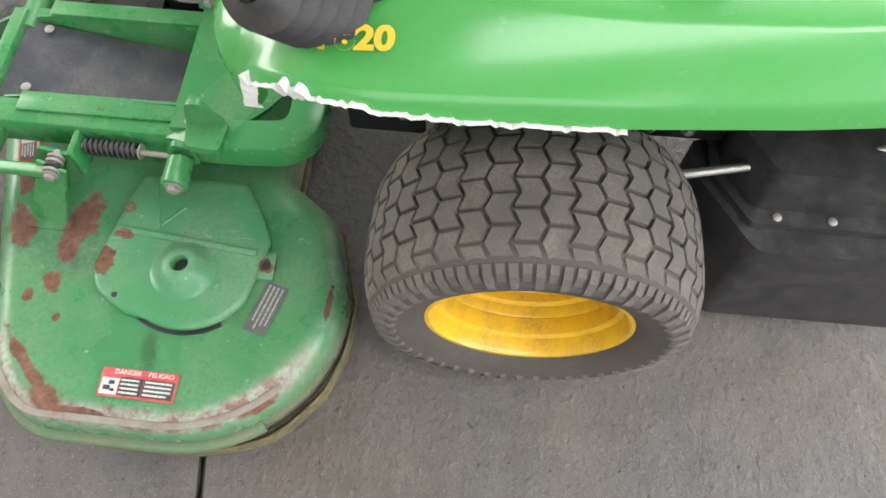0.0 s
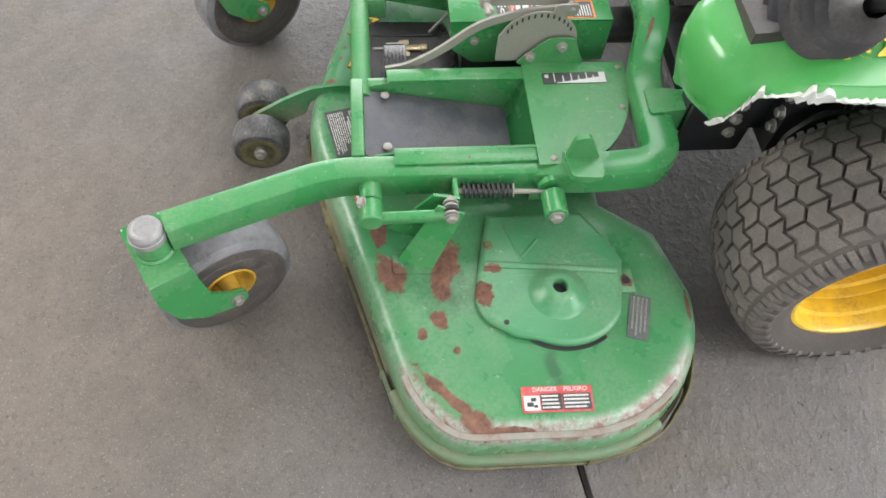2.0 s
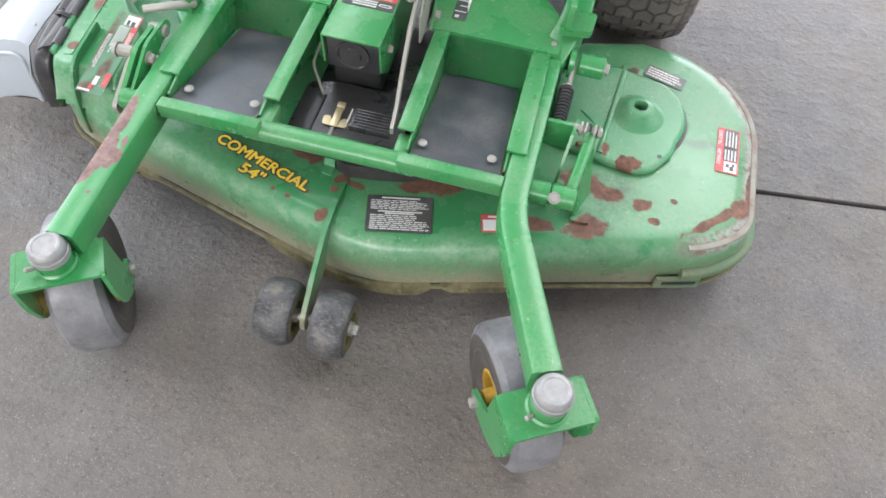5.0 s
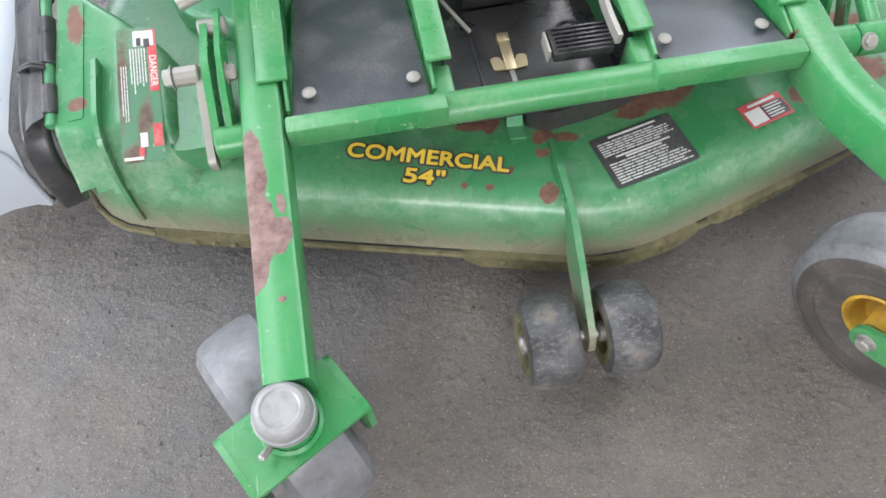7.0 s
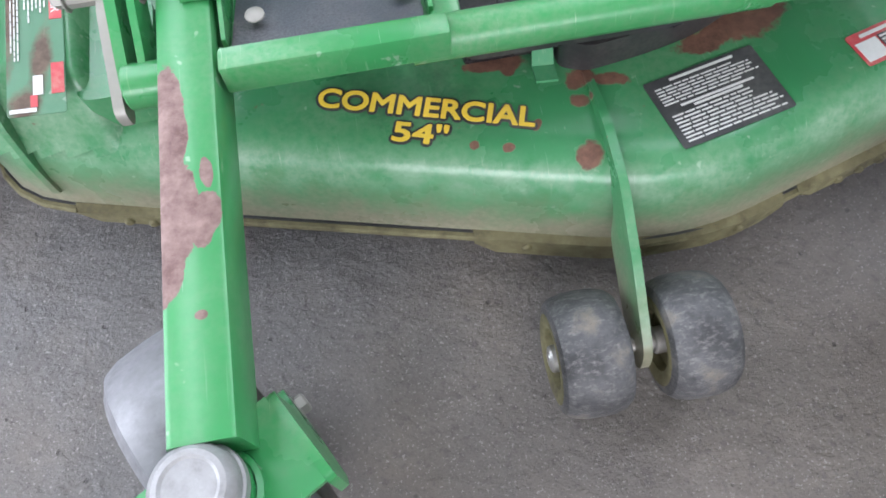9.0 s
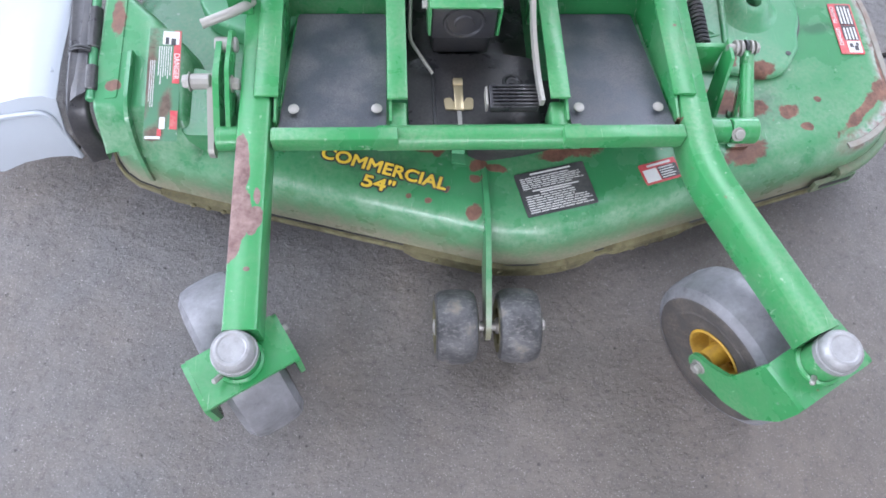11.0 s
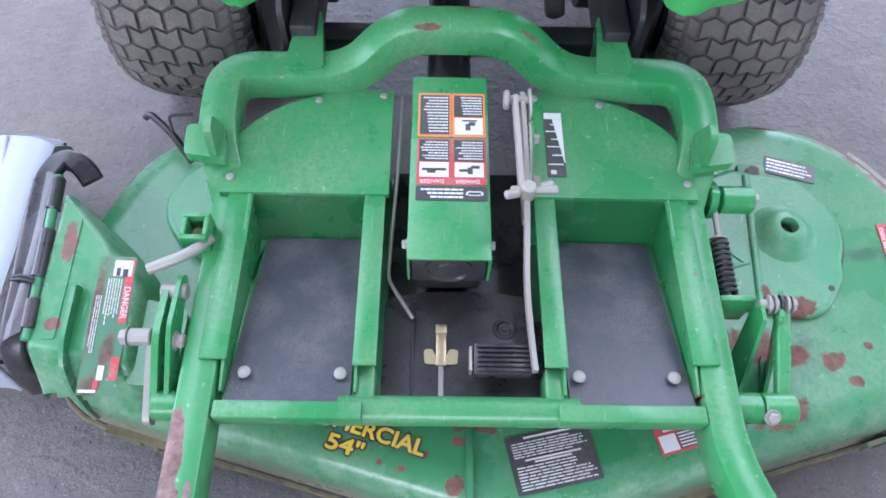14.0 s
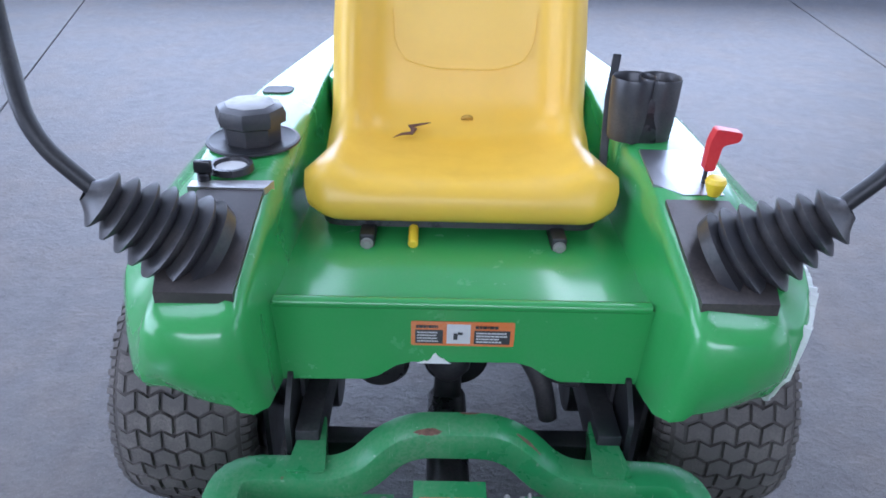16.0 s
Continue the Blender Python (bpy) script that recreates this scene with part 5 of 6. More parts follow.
    # inner-side mirror: pin handle, plates and bolts beside the tunnel
    lev = round_poly([(-0.060, 0.300), (-0.055, 0.325), (0.04, 0.375), (0.125, 0.372), (0.135, 0.345), (0.04, 0.330), (-0.03, 0.290)], 0.012, 3)
    ob = part("link_plate", plate(lev, "x", -0.438, -0.428, 0.0015), green_frame, carrier, "flat green link plate")
    part("link_plate", plate([(y + 0.01, z + 0.006) for y, z in lev], "x", -0.418, -0.411, 0.0015), green_frame, carrier, "flat green link plate")
    part("cast_lever", plate(round_poly([(-0.065, 0.285), (-0.07, 0.31), (0.02, 0.352), (0.065, 0.355), (0.06, 0.325), (0.0, 0.31)], 0.01, 3), "x", -0.450, -0.440, 0.002), lever_white, ob, "pale cast lever")
    bm = rod((-0.478, 0.045, 0.352), (-0.445, 0.045, 0.352), 0.013, 10)
    hexbolt((-0.478, 0.045, 0.352), (-1, 0, 0), 0.012, 0.012, bm)
    part("adjuster_bolt", bm, zinc, ob)
    part("bolt", hexbolt((-0.411, 0.04, 0.352), (1, 0, 0), 0.011, 0.012), zinc, ob)
    part("washer", rod((-0.442, 0.115, 0.36), (-0.405, 0.115, 0.36), 0.013, 16), zinc, ob)
    part("link_boss", rod((-0.435, -0.045, 0.318), (-0.392, -0.045, 0.318), 0.021, 20), green_frame, carrier, "round green pivot boss")
    bm = box(-0.424, -0.384, 0.188, 0.196, 0.352, 0.392, 0.001)
    box(-0.424, -0.384, 0.228, 0.236, 0.352, 0.392, 0.001, bm)
    box(-0.424, -0.417, 0.1965, 0.2275, 0.353, 0.3915, 0.0005, bm)
    box(-0.391, -0.384, 0.1965, 0.2275, 0.353, 0.3915, 0.0005, bm)
    sock = part("lock_socket", bm, green_frame, carrier, "open square green socket")
    part("socket_bolt", hexbolt((-0.404, 0.212, 0.36), (0, 0, 1), 0.010, 0.012), grass_lip, sock)
    part("lock_handle", pipe([(-0.386, 0.205, 0.365), (-0.395, 0.178, 0.382), (-0.412, 0.160, 0.388), (-0.462, 0.140, 0.382)], 0.0085, None, 12, 0.02), lever_white, carrier, "bent pale steel lock handle")


build_frame()
build_platforms()
build_linkage()
caster(carrier, (0.502, -0.444), 29, 0.366, 0.094)
caster(carrier, (-0.378, -0.414), 30, 0.350, 0.070)

# ---- drive housing between the platforms ----
drive = thing("drive_housing", (0, 0.25, 0.2), "green drive shaft guard over a black belt cover", "drive guard")


def build_drive():
    tray = round_poly([(-0.118, -0.030), (0.118, -0.030), (0.118, 0.155), (0.06, 0.165), (-0.05, 0.165), (-0.118, 0.15)], 0.015, 3)
    bm = prism(tray, 0.258, lambda x, y: 0.274 + 0.02 * max(0, -y + 0.05) * 2, 0.006)
    # black slab put in for the shadowed slot under the shaft guard
    box(-0.118, 0.118, 0.15, 0.44, 0.20, 0.225, 0.004, bm)
    box(-0.112, -0.030, 0.012, 0.15, 0.199, 0.262, 0.004, bm)
    cov = part("belt_cover", bm, black_plastic, drive, "glossy black plastic belt cover")
    part("cover_groove", box(-0.074, -0.068, -0.025, 0.12, 0.270, 0.2785, 0.002), black_paint, cov)
    part("cover_hole", lathe([(0.010, 0.001), (0.013, 0.0035), (0.017, 0.003), (0.019, 0.0)], (0.073, 0.100, 0.274), (0, 0, 1), 20), black_paint, cov)
    part("cover_screw", hexbolt((0.073, 0.100, 0.2735), (0, 0, 1), 0.006, 0.003), black_paint, cov)
    part("lower_belt_guard", prism(open_round([(-0.012, 0.13), (-0.010, -0.010), (0.02, -0.022), (0.090, -0.012), (0.155, 0.004), (0.215, 0.036), (0.225, 0.13)], [0, 0.01, 0.01, 0.03, 0.03, 0.02, 0], 4), 0.199, 0.240, 0.010), black_plastic, cov, "curved black lower guard")
    clip = part("hold_down_clip", slab4([(-0.037, 0.018, 0.244), (-0.015, 0.016, 0.244), (-0.014, -0.006, 0.200), (-0.038, -0.004, 0.200)], 0.003), green_cover, deck, "small green clip welded to the deck")
    part("clip_foot", prism([(-0.038, -0.026), (-0.014, -0.028), (-0.013, -0.004), (-0.038, -0.002)], 0.1975, 0.2012, 0.001), green_cover, clip)
    part("clip_pin", rod((-0.034, 0.012, 0.240), (-0.018, 0.011, 0.240), 0.005, 12), zinc, clip)
    # latch
    bm = box(-0.035, -0.019, 0.035, 0.100, 0.277, 0.282, 0.001)
    box(-0.036, -0.018, 0.088, 0.104, 0.272, 0.284, 0.002, bm)
    lat = part("latch", bm, brass, cov, "yellow zinc toggle latch")
    bm = prism(round_poly([(-0.052, 0.038), (-0.002, 0.038), (0.0, 0.062), (-0.014, 0.064), (-0.018, 0.052), (-0.036, 0.052), (-0.040, 0.064), (-0.054, 0.062)], 0.005, 2), 0.272, 0.279, 0.001)
    part("latch_plate", bm, brass, lat)
    part("latch_hook", box(-0.031, -0.023, -0.022, 0.04, 0.276, 0.280, 0.001), zinc, lat)
    # shaft guard: an inverted channel of sheet steel
    g = part("shaft_guard", box(-0.080, 0.044, 0.145, 0.50, 0.412, 0.417, 0.0015), green_frame, drive, "green sheet-steel shaft guard with warning labels")
    for x in (-0.080, 0.0405):
        part("guard_side", plate(round_poly([(0.145, 0.415), (0.50, 0.415), (0.50, 0.30), (0.20, 0.30), (0.15, 0.34)], 0.008, 3), "x", x, x + 0.0035, 0.0008), green_frame, g)
    for y in (0.20,):
        part("bolt", hexbolt((0.045, y, 0.365), (1, 0, 0), 0.008, 0.008), zinc, g)
        part("bolt", hexbolt((-0.081, y, 0.365), (-1, 0, 0), 0.008, 0.008), zinc, g)
    part("drive_shaft", rod((-0.018, 0.20, 0.345), (-0.018, 0.80, 0.345), 0.040, 28), black_plastic, drive, "black drive shaft with a ribbed hub")
    hub = part("bearing_housing", box(-0.075, 0.039, 0.158, 0.20, 0.325, 0.409, 0.004), black_rubber, drive, "dusty black square bearing housing")
    prof = [(0.0, 0.0), (0.016, 0.0), (0.018, 0.003), (0.030, 0.003), (0.032, -0.001), (0.036, -0.001), (0.038, 0.006), (0, 0.006)]
    part("bearing_cap", lathe(prof, (-0.018, 0.154, 0.367), (0, 1, 0), 36), black_rubber, hub)
    part("gear_case", box(-0.072, 0.036, 0.175, 0.34, 0.26, 0.385, 0.01), black_paint, drive)
    # warning labels on the guard
    for col, y0, y1, seed in ((orange_print, 0.370, 0.462, 31), (red_print, 0.276, 0.366, 41)):
        for k, x in enumerate((-0.0425, 0.0125)):
            m = basis((x, (y0 + y1) / 2, 0.4172), (-1, 0, 0), (0, 0, 1))
            w, h = 0.054, y1 - y0
            if col is orange_print:
                prints = [("black_panel", black_print, [(0.06, 0.05, 0.94, 0.95 if k == 0 else 0.95)]), ("small_print", white_print, text_lines(0.1, 0.42 if k else 0.08, 0.9, 0.92, 9, seed + k, 0.4) + ([] if k == 0 else []))]
                if k == 0:
                    prints = [("black_panel", black_print, [(0.06, 0.05, 0.94, 0.95)]), ("small_print", white_print, text_lines(0.1, 0.08, 0.9, 0.92, 12, seed, 0.4))]
                else:
                    prints = [("black_panel", black_print, [(0.06, 0.05, 0.94, 0.55)]), ("white_panel", white_print, [(0.08, 0.58, 0.92, 0.95)]), ("small_print", white_print, text_lines(0.1, 0.08, 0.9, 0.52, 7, seed, 0.4)), ("pictogram", black_print, [(0.3, 0.68, 0.5, 0.75), (0.45, 0.72, 0.6, 0.86), (0.25, 0.63, 0.7, 0.66)])]
            else:
                prints = [("black_panel", black_print, [(0.06, 0.03, 0.94, 0.50)]), ("white_panel", white_print, [(0.08, 0.53, 0.92, 0.84)]), ("small_print", white_print, text_lines(0.1, 0.06, 0.9, 0.48, 7, seed + k, 0.4)),
                          ("pictogram", black_print, [(0.2, 0.60, 0.45, 0.66), (0.4, 0.64, 0.55, 0.78), (0.55, 0.68, 0.8, 0.73)] if k else [(0.15, 0.66, 0.85, 0.71), (0.45, 0.70, 0.7, 0.76)])]
            lab = sticker("warning_label", m, w, h, col, prints, g, "orange warning label with black print" if col is orange_print else "red danger label with a pictogram")
            if col is red_print:
                lettering("lettering", "DANGER", 0.0095, m @ Matrix.Translation((0.003, 0.0385, 0.0018)), white_print, lab)
    m = basis((-0.015, 0.260, 0.4172), (-1, 0, 0), (0, 0, 1))
    sticker("notice_label", m, 0.110, 0.026, black_print, [("small_print", white_print, text_lines(0.34, 0.1, 0.95, 0.9, 3, 51, 0.45)), ("emblem", white_print, [(0.08, 0.35, 0.28, 0.42), (0.10, 0.60, 0.26, 0.66), (0.06, 0.42, 0.09, 0.62), (0.27, 0.42, 0.30, 0.62)])], g, "black notice label with pale print")


def build_pedal():
    # height pedal: quadrant, pale bent lever and ribbed foot pad
    quad = round_poly([(0.24, 0.36), (0.24, 0.43)] + [(0.325 - 0.085 * math.cos(radians(a)), 0.405 + 0.085 * math.sin(radians(a))) for a in range(20, 170, 12)] + [(0.41, 0.40), (0.40, 0.36)], 0.004, 2)
    q = part("lift_quadrant", plate(quad, "x", 0.098, 0.102, 0.0006), lever_white, drive, "notched zinc lift quadrant")
    for k in range(13):
        a = radians(28 + 10 * k)
        y, z = 0.325 - 0.076 * math.cos(a), 0.405 + 0.076 * math.sin(a)
        part("notch", box(0.0975, 0.1025, y - 0.002, y + 0.002, z - 0.005, z + 0.005, 0), black_paint, q)
    part("quadrant_plate", plate(round_poly([(0.28, 0.362), (0.43, 0.362), (0.40, 0.43), (0.345, 0.43)], 0.012, 3), "x", 0.110, 0.116, 0.001), green_frame, q)
    for y, z in ((0.375, 0.41), (0.31, 0.385)):
        part("bolt", hexbolt((0.116, y, z), (1, 0, 0), 0.009, 0.010), zinc, q)
    prof = [(-0.0035, -0.009), (0.0035, -0.009), (0.0035, 0.009), (-0.0035, 0.009)]
    path = fillet([(0.090, 0.395, 0.49), (0.092, 0.30, 0.485), (0.093, 0.20, 0.455), (0.096, 0.12, 0.385), (0.104, 0.05, 0.350), (0.108, 0.003, 0.345)], 0.04, 6)
    lev = part("pedal_lever", sweep(path, prof), lever_white, drive, "bent pale zinc pedal lever")
    part("lever_bar", sweep([(0.078, 0.38, 0.50), (0.080, 0.21, 0.50)], prof), lever_white, lev)
    part("pedal_pad", box(0.020, 0.104, 0.002, 0.052, 0.318, 0.334, 0.003), black_plastic, lev, "ribbed black pedal pad")
    for k in range(6):
        part("pad_rib", box(0.026, 0.104, 0.006 + 0.0075 * k, 0.010 + 0.0075 * k, 0.333, 0.338, 0.001), black_plastic, lev)
    part("pad_end", box(0.014, 0.018, 0.008, 0.046, 0.312, 0.335, 0.0015), lever_white, lev)
    bm = rod((0.064, 0.205, 0.508), (0.130, 0.207, 0.508), 0.0062, 12)
    rod((0.089, 0.205, 0.496), (0.089, 0.205, 0.520), 0.0105, 16, bm)
    for sx in (-1, 1):
        rod((0.090 + sx * 0.014, 0.205 + sx * 0.004, 0.508), (0.090 + sx * 0.034, 0.205 + sx * 0.010, 0.510), 0.0066, 12, bm)
    part("wing_knob", bm, lever_white, lev, "pale cross-shaped adjusting knob")
    part("lever_clevis", plate(round_poly([(0.345, 0.478), (0.395, 0.478), (0.398, 0.508), (0.348, 0.506)], 0.01, 3), "x", 0.0985, 0.1025, 0.0008), zinc, lev)
    part("clevis_pin", rod((0.064, 0.382, 0.494), (0.108, 0.382, 0.494), 0.007, 14), zinc, lev)
    part("clevis_ring", rod((0.062, 0.382, 0.494), (0.070, 0.382, 0.494), 0.015, 18), zinc, lev)
    # thin pale wire on the other side of the guard
    part("latch_wire", pipe([(-0.100, 0.52, 0.345), (-0.103, 0.36, 0.345), (-0.112, 0.19, 0.318), (-0.112, 0.165, 0.312), (-0.072, 0.112, 0.285)], 0.0032, None, 10, 0.015), lever_white, drive, "thin bent pale latch wire")


build_drive()
build_pedal()

# ---- tractor ----
tractor = thing("ride_on_tractor", (0, 0.945, 0), "green front-mount mower tractor with yellow seat and wheels", "tractor")


def build_fender(s):
    """One side of the hood: a rounded wing in front of the wheel that runs back as the side console."""
    inner = (-0.012, -0.010, -0.006, 0.0, 0.002, 0.010, 0.030)
    front = (0.040, 0.034, 0.010, 0.0, 0.006, 0.022, 0.040)
    levels_in, levels_out = (0, 0.05, 0.35, 0.62, 0.86, 0.96, 1.0), (0, 0.08, 0.20, 0.37, 0.42, 0.94, 1.0)

    def outer(ch):
        return (0.008, 0.0, 0.003, 0.008, 0.012, ch - 0.004, ch + 0.012)

    def blend(p, q, k=0.5):
        return tuple(u * (1 - k) + v * k for u, v in zip(p, q))

    torn = s > 0
    # plan x, y, outward direction, lower z, top z, offsets, levels
    cols = [(0.338, y, -1, 0, zb, zt, inner, levels_in) for y, zb, zt in ((2.05, 0.62, 0.835), (1.55, 0.64, 0.842), (1.4, 0.64, 0.842), (1.2, 0.64, 0.84), (1.0, 0.64, 0.836), (0.80, 0.64, 0.828), (0.72, 0.64, 0.811), (0.66, 0.50, 0.797), (0.60, 0.515, 0.783), (0.55, 0.530, 0.770))]
    cols += [(0.339, 0.512, -0.85, -0.5, 0.545, 0.756, blend(inner, front, 0.3), levels_in), (0.350, 0.489, -0.5, -0.87, 0.552, 0.748, blend(inner, front, 0.7), levels_in), (0.372, 0.478, -0.15, -1, 0.558, 0.745, front, levels_in), (0.410, 0.475, 0, -1, 0.568, 0.745, front, levels_in),
             (0.450, 0.479, 0.12, -1, 0.580, 0.746, front, levels_in), (0.484, 0.490, 0.35, -0.94, 0.585, 0.749, front, levels_in), (0.506, 0.503, 0.55, -0.83, 0.592, 0.754, blend(front, outer(0.055), 0.4), blend(levels_in, levels_out, 0.4)),
             (0.522, 0.519, 0.72, -0.69, 0.625 if torn else 0.588, 0.760, blend(front, outer(0.055), 0.8), blend(levels_in, levels_out, 0.8)), (0.537, 0.542, 0.82, -0.57, 0.700 if torn else 0.590, 0.768, outer(0.06), levels_out)]
    cols += [(x, y, nx, ny, zb if torn else zc, zt, outer(ch), levels_out) for x, y, nx, ny, zb, zc, zt, ch in (
        (0.552, 0.570, 0.9, -0.4, 0.718, 0.60, 0.776, 0.072), (0.569, 0.610, 0.95, -0.3, 0.728, 0.625, 0.786, 0.085), (0.583, 0.66, 0.98, -0.15, 0.735, 0.68, 0.797, 0.095), (0.591, 0.72, 1, 0, 0.735, 0.70, 0.811, 0.100), (0.593, 0.80, 1, 0, 0.732, 0.715, 0.828, 0.098),
        (0.585, 1.0, 1, 0, 0.728, 0.725, 0.836, 0.075), (0.565, 1.2, 1, 0, 0.725, 0.725, 0.84, 0.06), (0.53, 1.4, 1, 0, 0.71, 0.71, 0.842, 0.05), (0.50, 1.55, 1, 0, 0.70, 0.70, 0.842, 0.045), (0.42, 2.05, 1, 0, 0.68, 0.68, 0.835, 0.04))]
    bm = bmesh.new()
    rings = []
    for x, y, nx, ny, zb, zt, off, lev in cols:
        ln = math.hypot(nx, ny)
        rings.append([bm.verts.new((s * (x - o * nx / ln), y - o * ny / ln, zb + (zt - zb) * l)) for o, l in zip(off, lev)])
    for a, b in zip(rings, rings[1:]):
        for k in range(6):
            bm.faces.new((a[k], b[k], b[k + 1], a[k + 1]))
    # flat top between the inner and the outer side
    tops = [r[6] for r in rings]
    n = len(tops)
    pairs = [(0, n - 1), (1, n - 2), (2, n - 3), (3, n - 4), (4, n - 5), (5, n - 6), (6, n - 7), (7, n - 8), (8, n - 9), (9, n - 10)]
    for (a, b), (c, d) in zip(pairs, pairs[1:]):
        bm.faces.new((tops[a], tops[c], tops[d], tops[b]))
    bm.faces.new([tops[k] for k in range(9, n - 9)])
    bmesh.ops.recalc_face_normals(bm, faces=bm.faces)
    bm.normal_update()
    if sum(f.normal.z * f.calc_area() for f in bm.faces) < 0:
        bmesh.ops.reverse_faces(bm, faces=bm.faces)
    edge = [r[0].co.copy() for r in rings][16:-4]
    facet = [(r[4].co.copy(), r[5].co.copy()) for r in rings]
    thicken(bm, 0.005)
    wing = part("fender", bm, green_body, tractor, "glossy green moulded fender and side console", 50)
    if torn:
        # the broken lower edge, torn white, as one ragged strip
        bm = bmesh.new()
        rng = random.Random(8)
        prev = None
        seg = [(b - a).length for a, b in zip(edge, edge[1:])]
        for k in range(110):
            d = sum(seg) * (k / 109) ** 1.2
            along, i = d, 0
            while i < len(seg) - 1 and d > seg[i]:
                d -= seg[i]
                i += 1
            p = edge[i].lerp(edge[i + 1], min(1, d / seg[i]))
            t = (edge[i + 1] - edge[i]).normalized()
            big = 1.0 if 0.085 < along < 0.125 or 0.175 < along < 0.215 else 0.25
            h, w = rng.uniform(0.002, 0.008) + 0.020 * big * rng.random(), rng.uniform(0.001, 0.005) + 0.016 * big * rng.random()
            side = Vector((t.y, -t.x, 0)).normalized()
            ring = [bm.verts.new(p + side * u + Vector((0, 0, v))) for u, v in ((-0.004, -w), (0.004, -w * 0.8), (0.014 + 0.001 * big, h), (0.002, h))]
            if prev:
                for q in range(4):
                    bm.faces.new((prev[q], prev[(q + 1) % 4], ring[(q + 1) % 4], ring[q]))
            prev = ring
        part("torn_edge", bm, broken_edge, wing, "torn white edge of broken moulding")
        i = 20
        (a0, a1), (b0, b1) = facet[i], facet[i + 2]
        p0, p1 = a0.lerp(a1, 0.58), b0.lerp(b1, 0.58)
        xd = (p1 - p0).normalized()
        nrm = xd.cross((a1 - a0) + (b1 - b0)).normalized()
        m = basis(tuple(p0.lerp(p1, 0.62) + nrm * 0.0075), tuple(xd), tuple(nrm))
        lettering("model_lettering", "F620", 0.038, m, yellow_print, wing, "yellow model lettering", 0.0016, 1.25)
    return wing


def build_hood():
    build_fender(1)
    build_fender(-1)
    arch = [(-0.345, 0.665), (-0.345, 0.50), (-0.175, 0.503), (-0.150, 0.512), (-0.118, 0.536), (-0.09, 0.545), (0.10, 0.547), (0.13, 0.538), (0.16, 0.516), (0.185, 0.505), (0.345, 0.502), (0.345, 0.665)]
    pan = part("front_panel", plate(arch, "y", 0.662, 0.670, 0.002), green_body, tractor, "glossy green front panel with an arched lower edge")
    part("panel_edge", sweep([(-0.33, 0.668, 0.668), (0.33, 0.668, 0.668)], rrect(0.022, 0.018, 0.008)), green_body, pan)
    part("seat_deck", box(-0.345, 0.345, 0.668, 1.9, 0.655, 0.668, 0.003), green_body, tractor, "flat green deck under the seat")
    part("engine_hood", prism(round_poly([(-0.34, 1.45), (0.34, 1.45), (0.30, 2.05), (-0.30, 2.05)], 0.06, 5), 0.60, 0.835, 0.03, None, 4), green_body, tractor, "green rounded engine hood")
    # torn white chip over the arch
    chip = [(-0.080, 0.5425), (-0.066, 0.549), (-0.061, 0.5475), (-0.055, 0.553), (-0.050, 0.563), (-0.046, 0.567), (-0.043, 0.561), (-0.038, 0.556), (-0.030, 0.553), (-0.027, 0.549), (-0.018, 0.5425)]
    part("paint_chip", plate(chip, "y", 0.6606, 0.6618, 0.0003), broken_edge, pan, "torn white chip in the panel edge")
    m = basis((0.001, 0.6612, 0.610), (1, 0, 0), (0, -1, 0.0))
    sticker("warning_label", m, 0.184, 0.052, orange_print, [
        ("white_panel", white_print, [(0.345, 0.10, 0.575, 0.90)]),
        ("black_panel", black_print, [(0.04, 0.10, 0.31, 0.66), (0.61, 0.10, 0.96, 0.66)]),
        ("small_print", white_print, text_lines(0.06, 0.14, 0.29, 0.62, 4, 61, 0.45)),
        ("small_print", white_print, text_lines(0.63, 0.14, 0.94, 0.62, 4, 62, 0.45)),
        ("heading_print", black_print, text_lines(0.05, 0.72, 0.3, 0.90, 1, 63, 0.6)),
        ("heading_print", black_print, text_lines(0.62, 0.72, 0.9, 0.90, 1, 64, 0.6)),
        ("pictogram", black_print, [(0.41, 0.3, 0.45, 0.55), (0.45, 0.5, 0.50, 0.6)])], pan, "orange warning label with black and white print")


base_mat = surface("dusty_base_rubber", (0.040, 0.035, 0.033), 0.34, dirt=(0.13, 0.105, 0.09), dirt_amount=0.6, vary=0.3, fine=180, coarse=9)


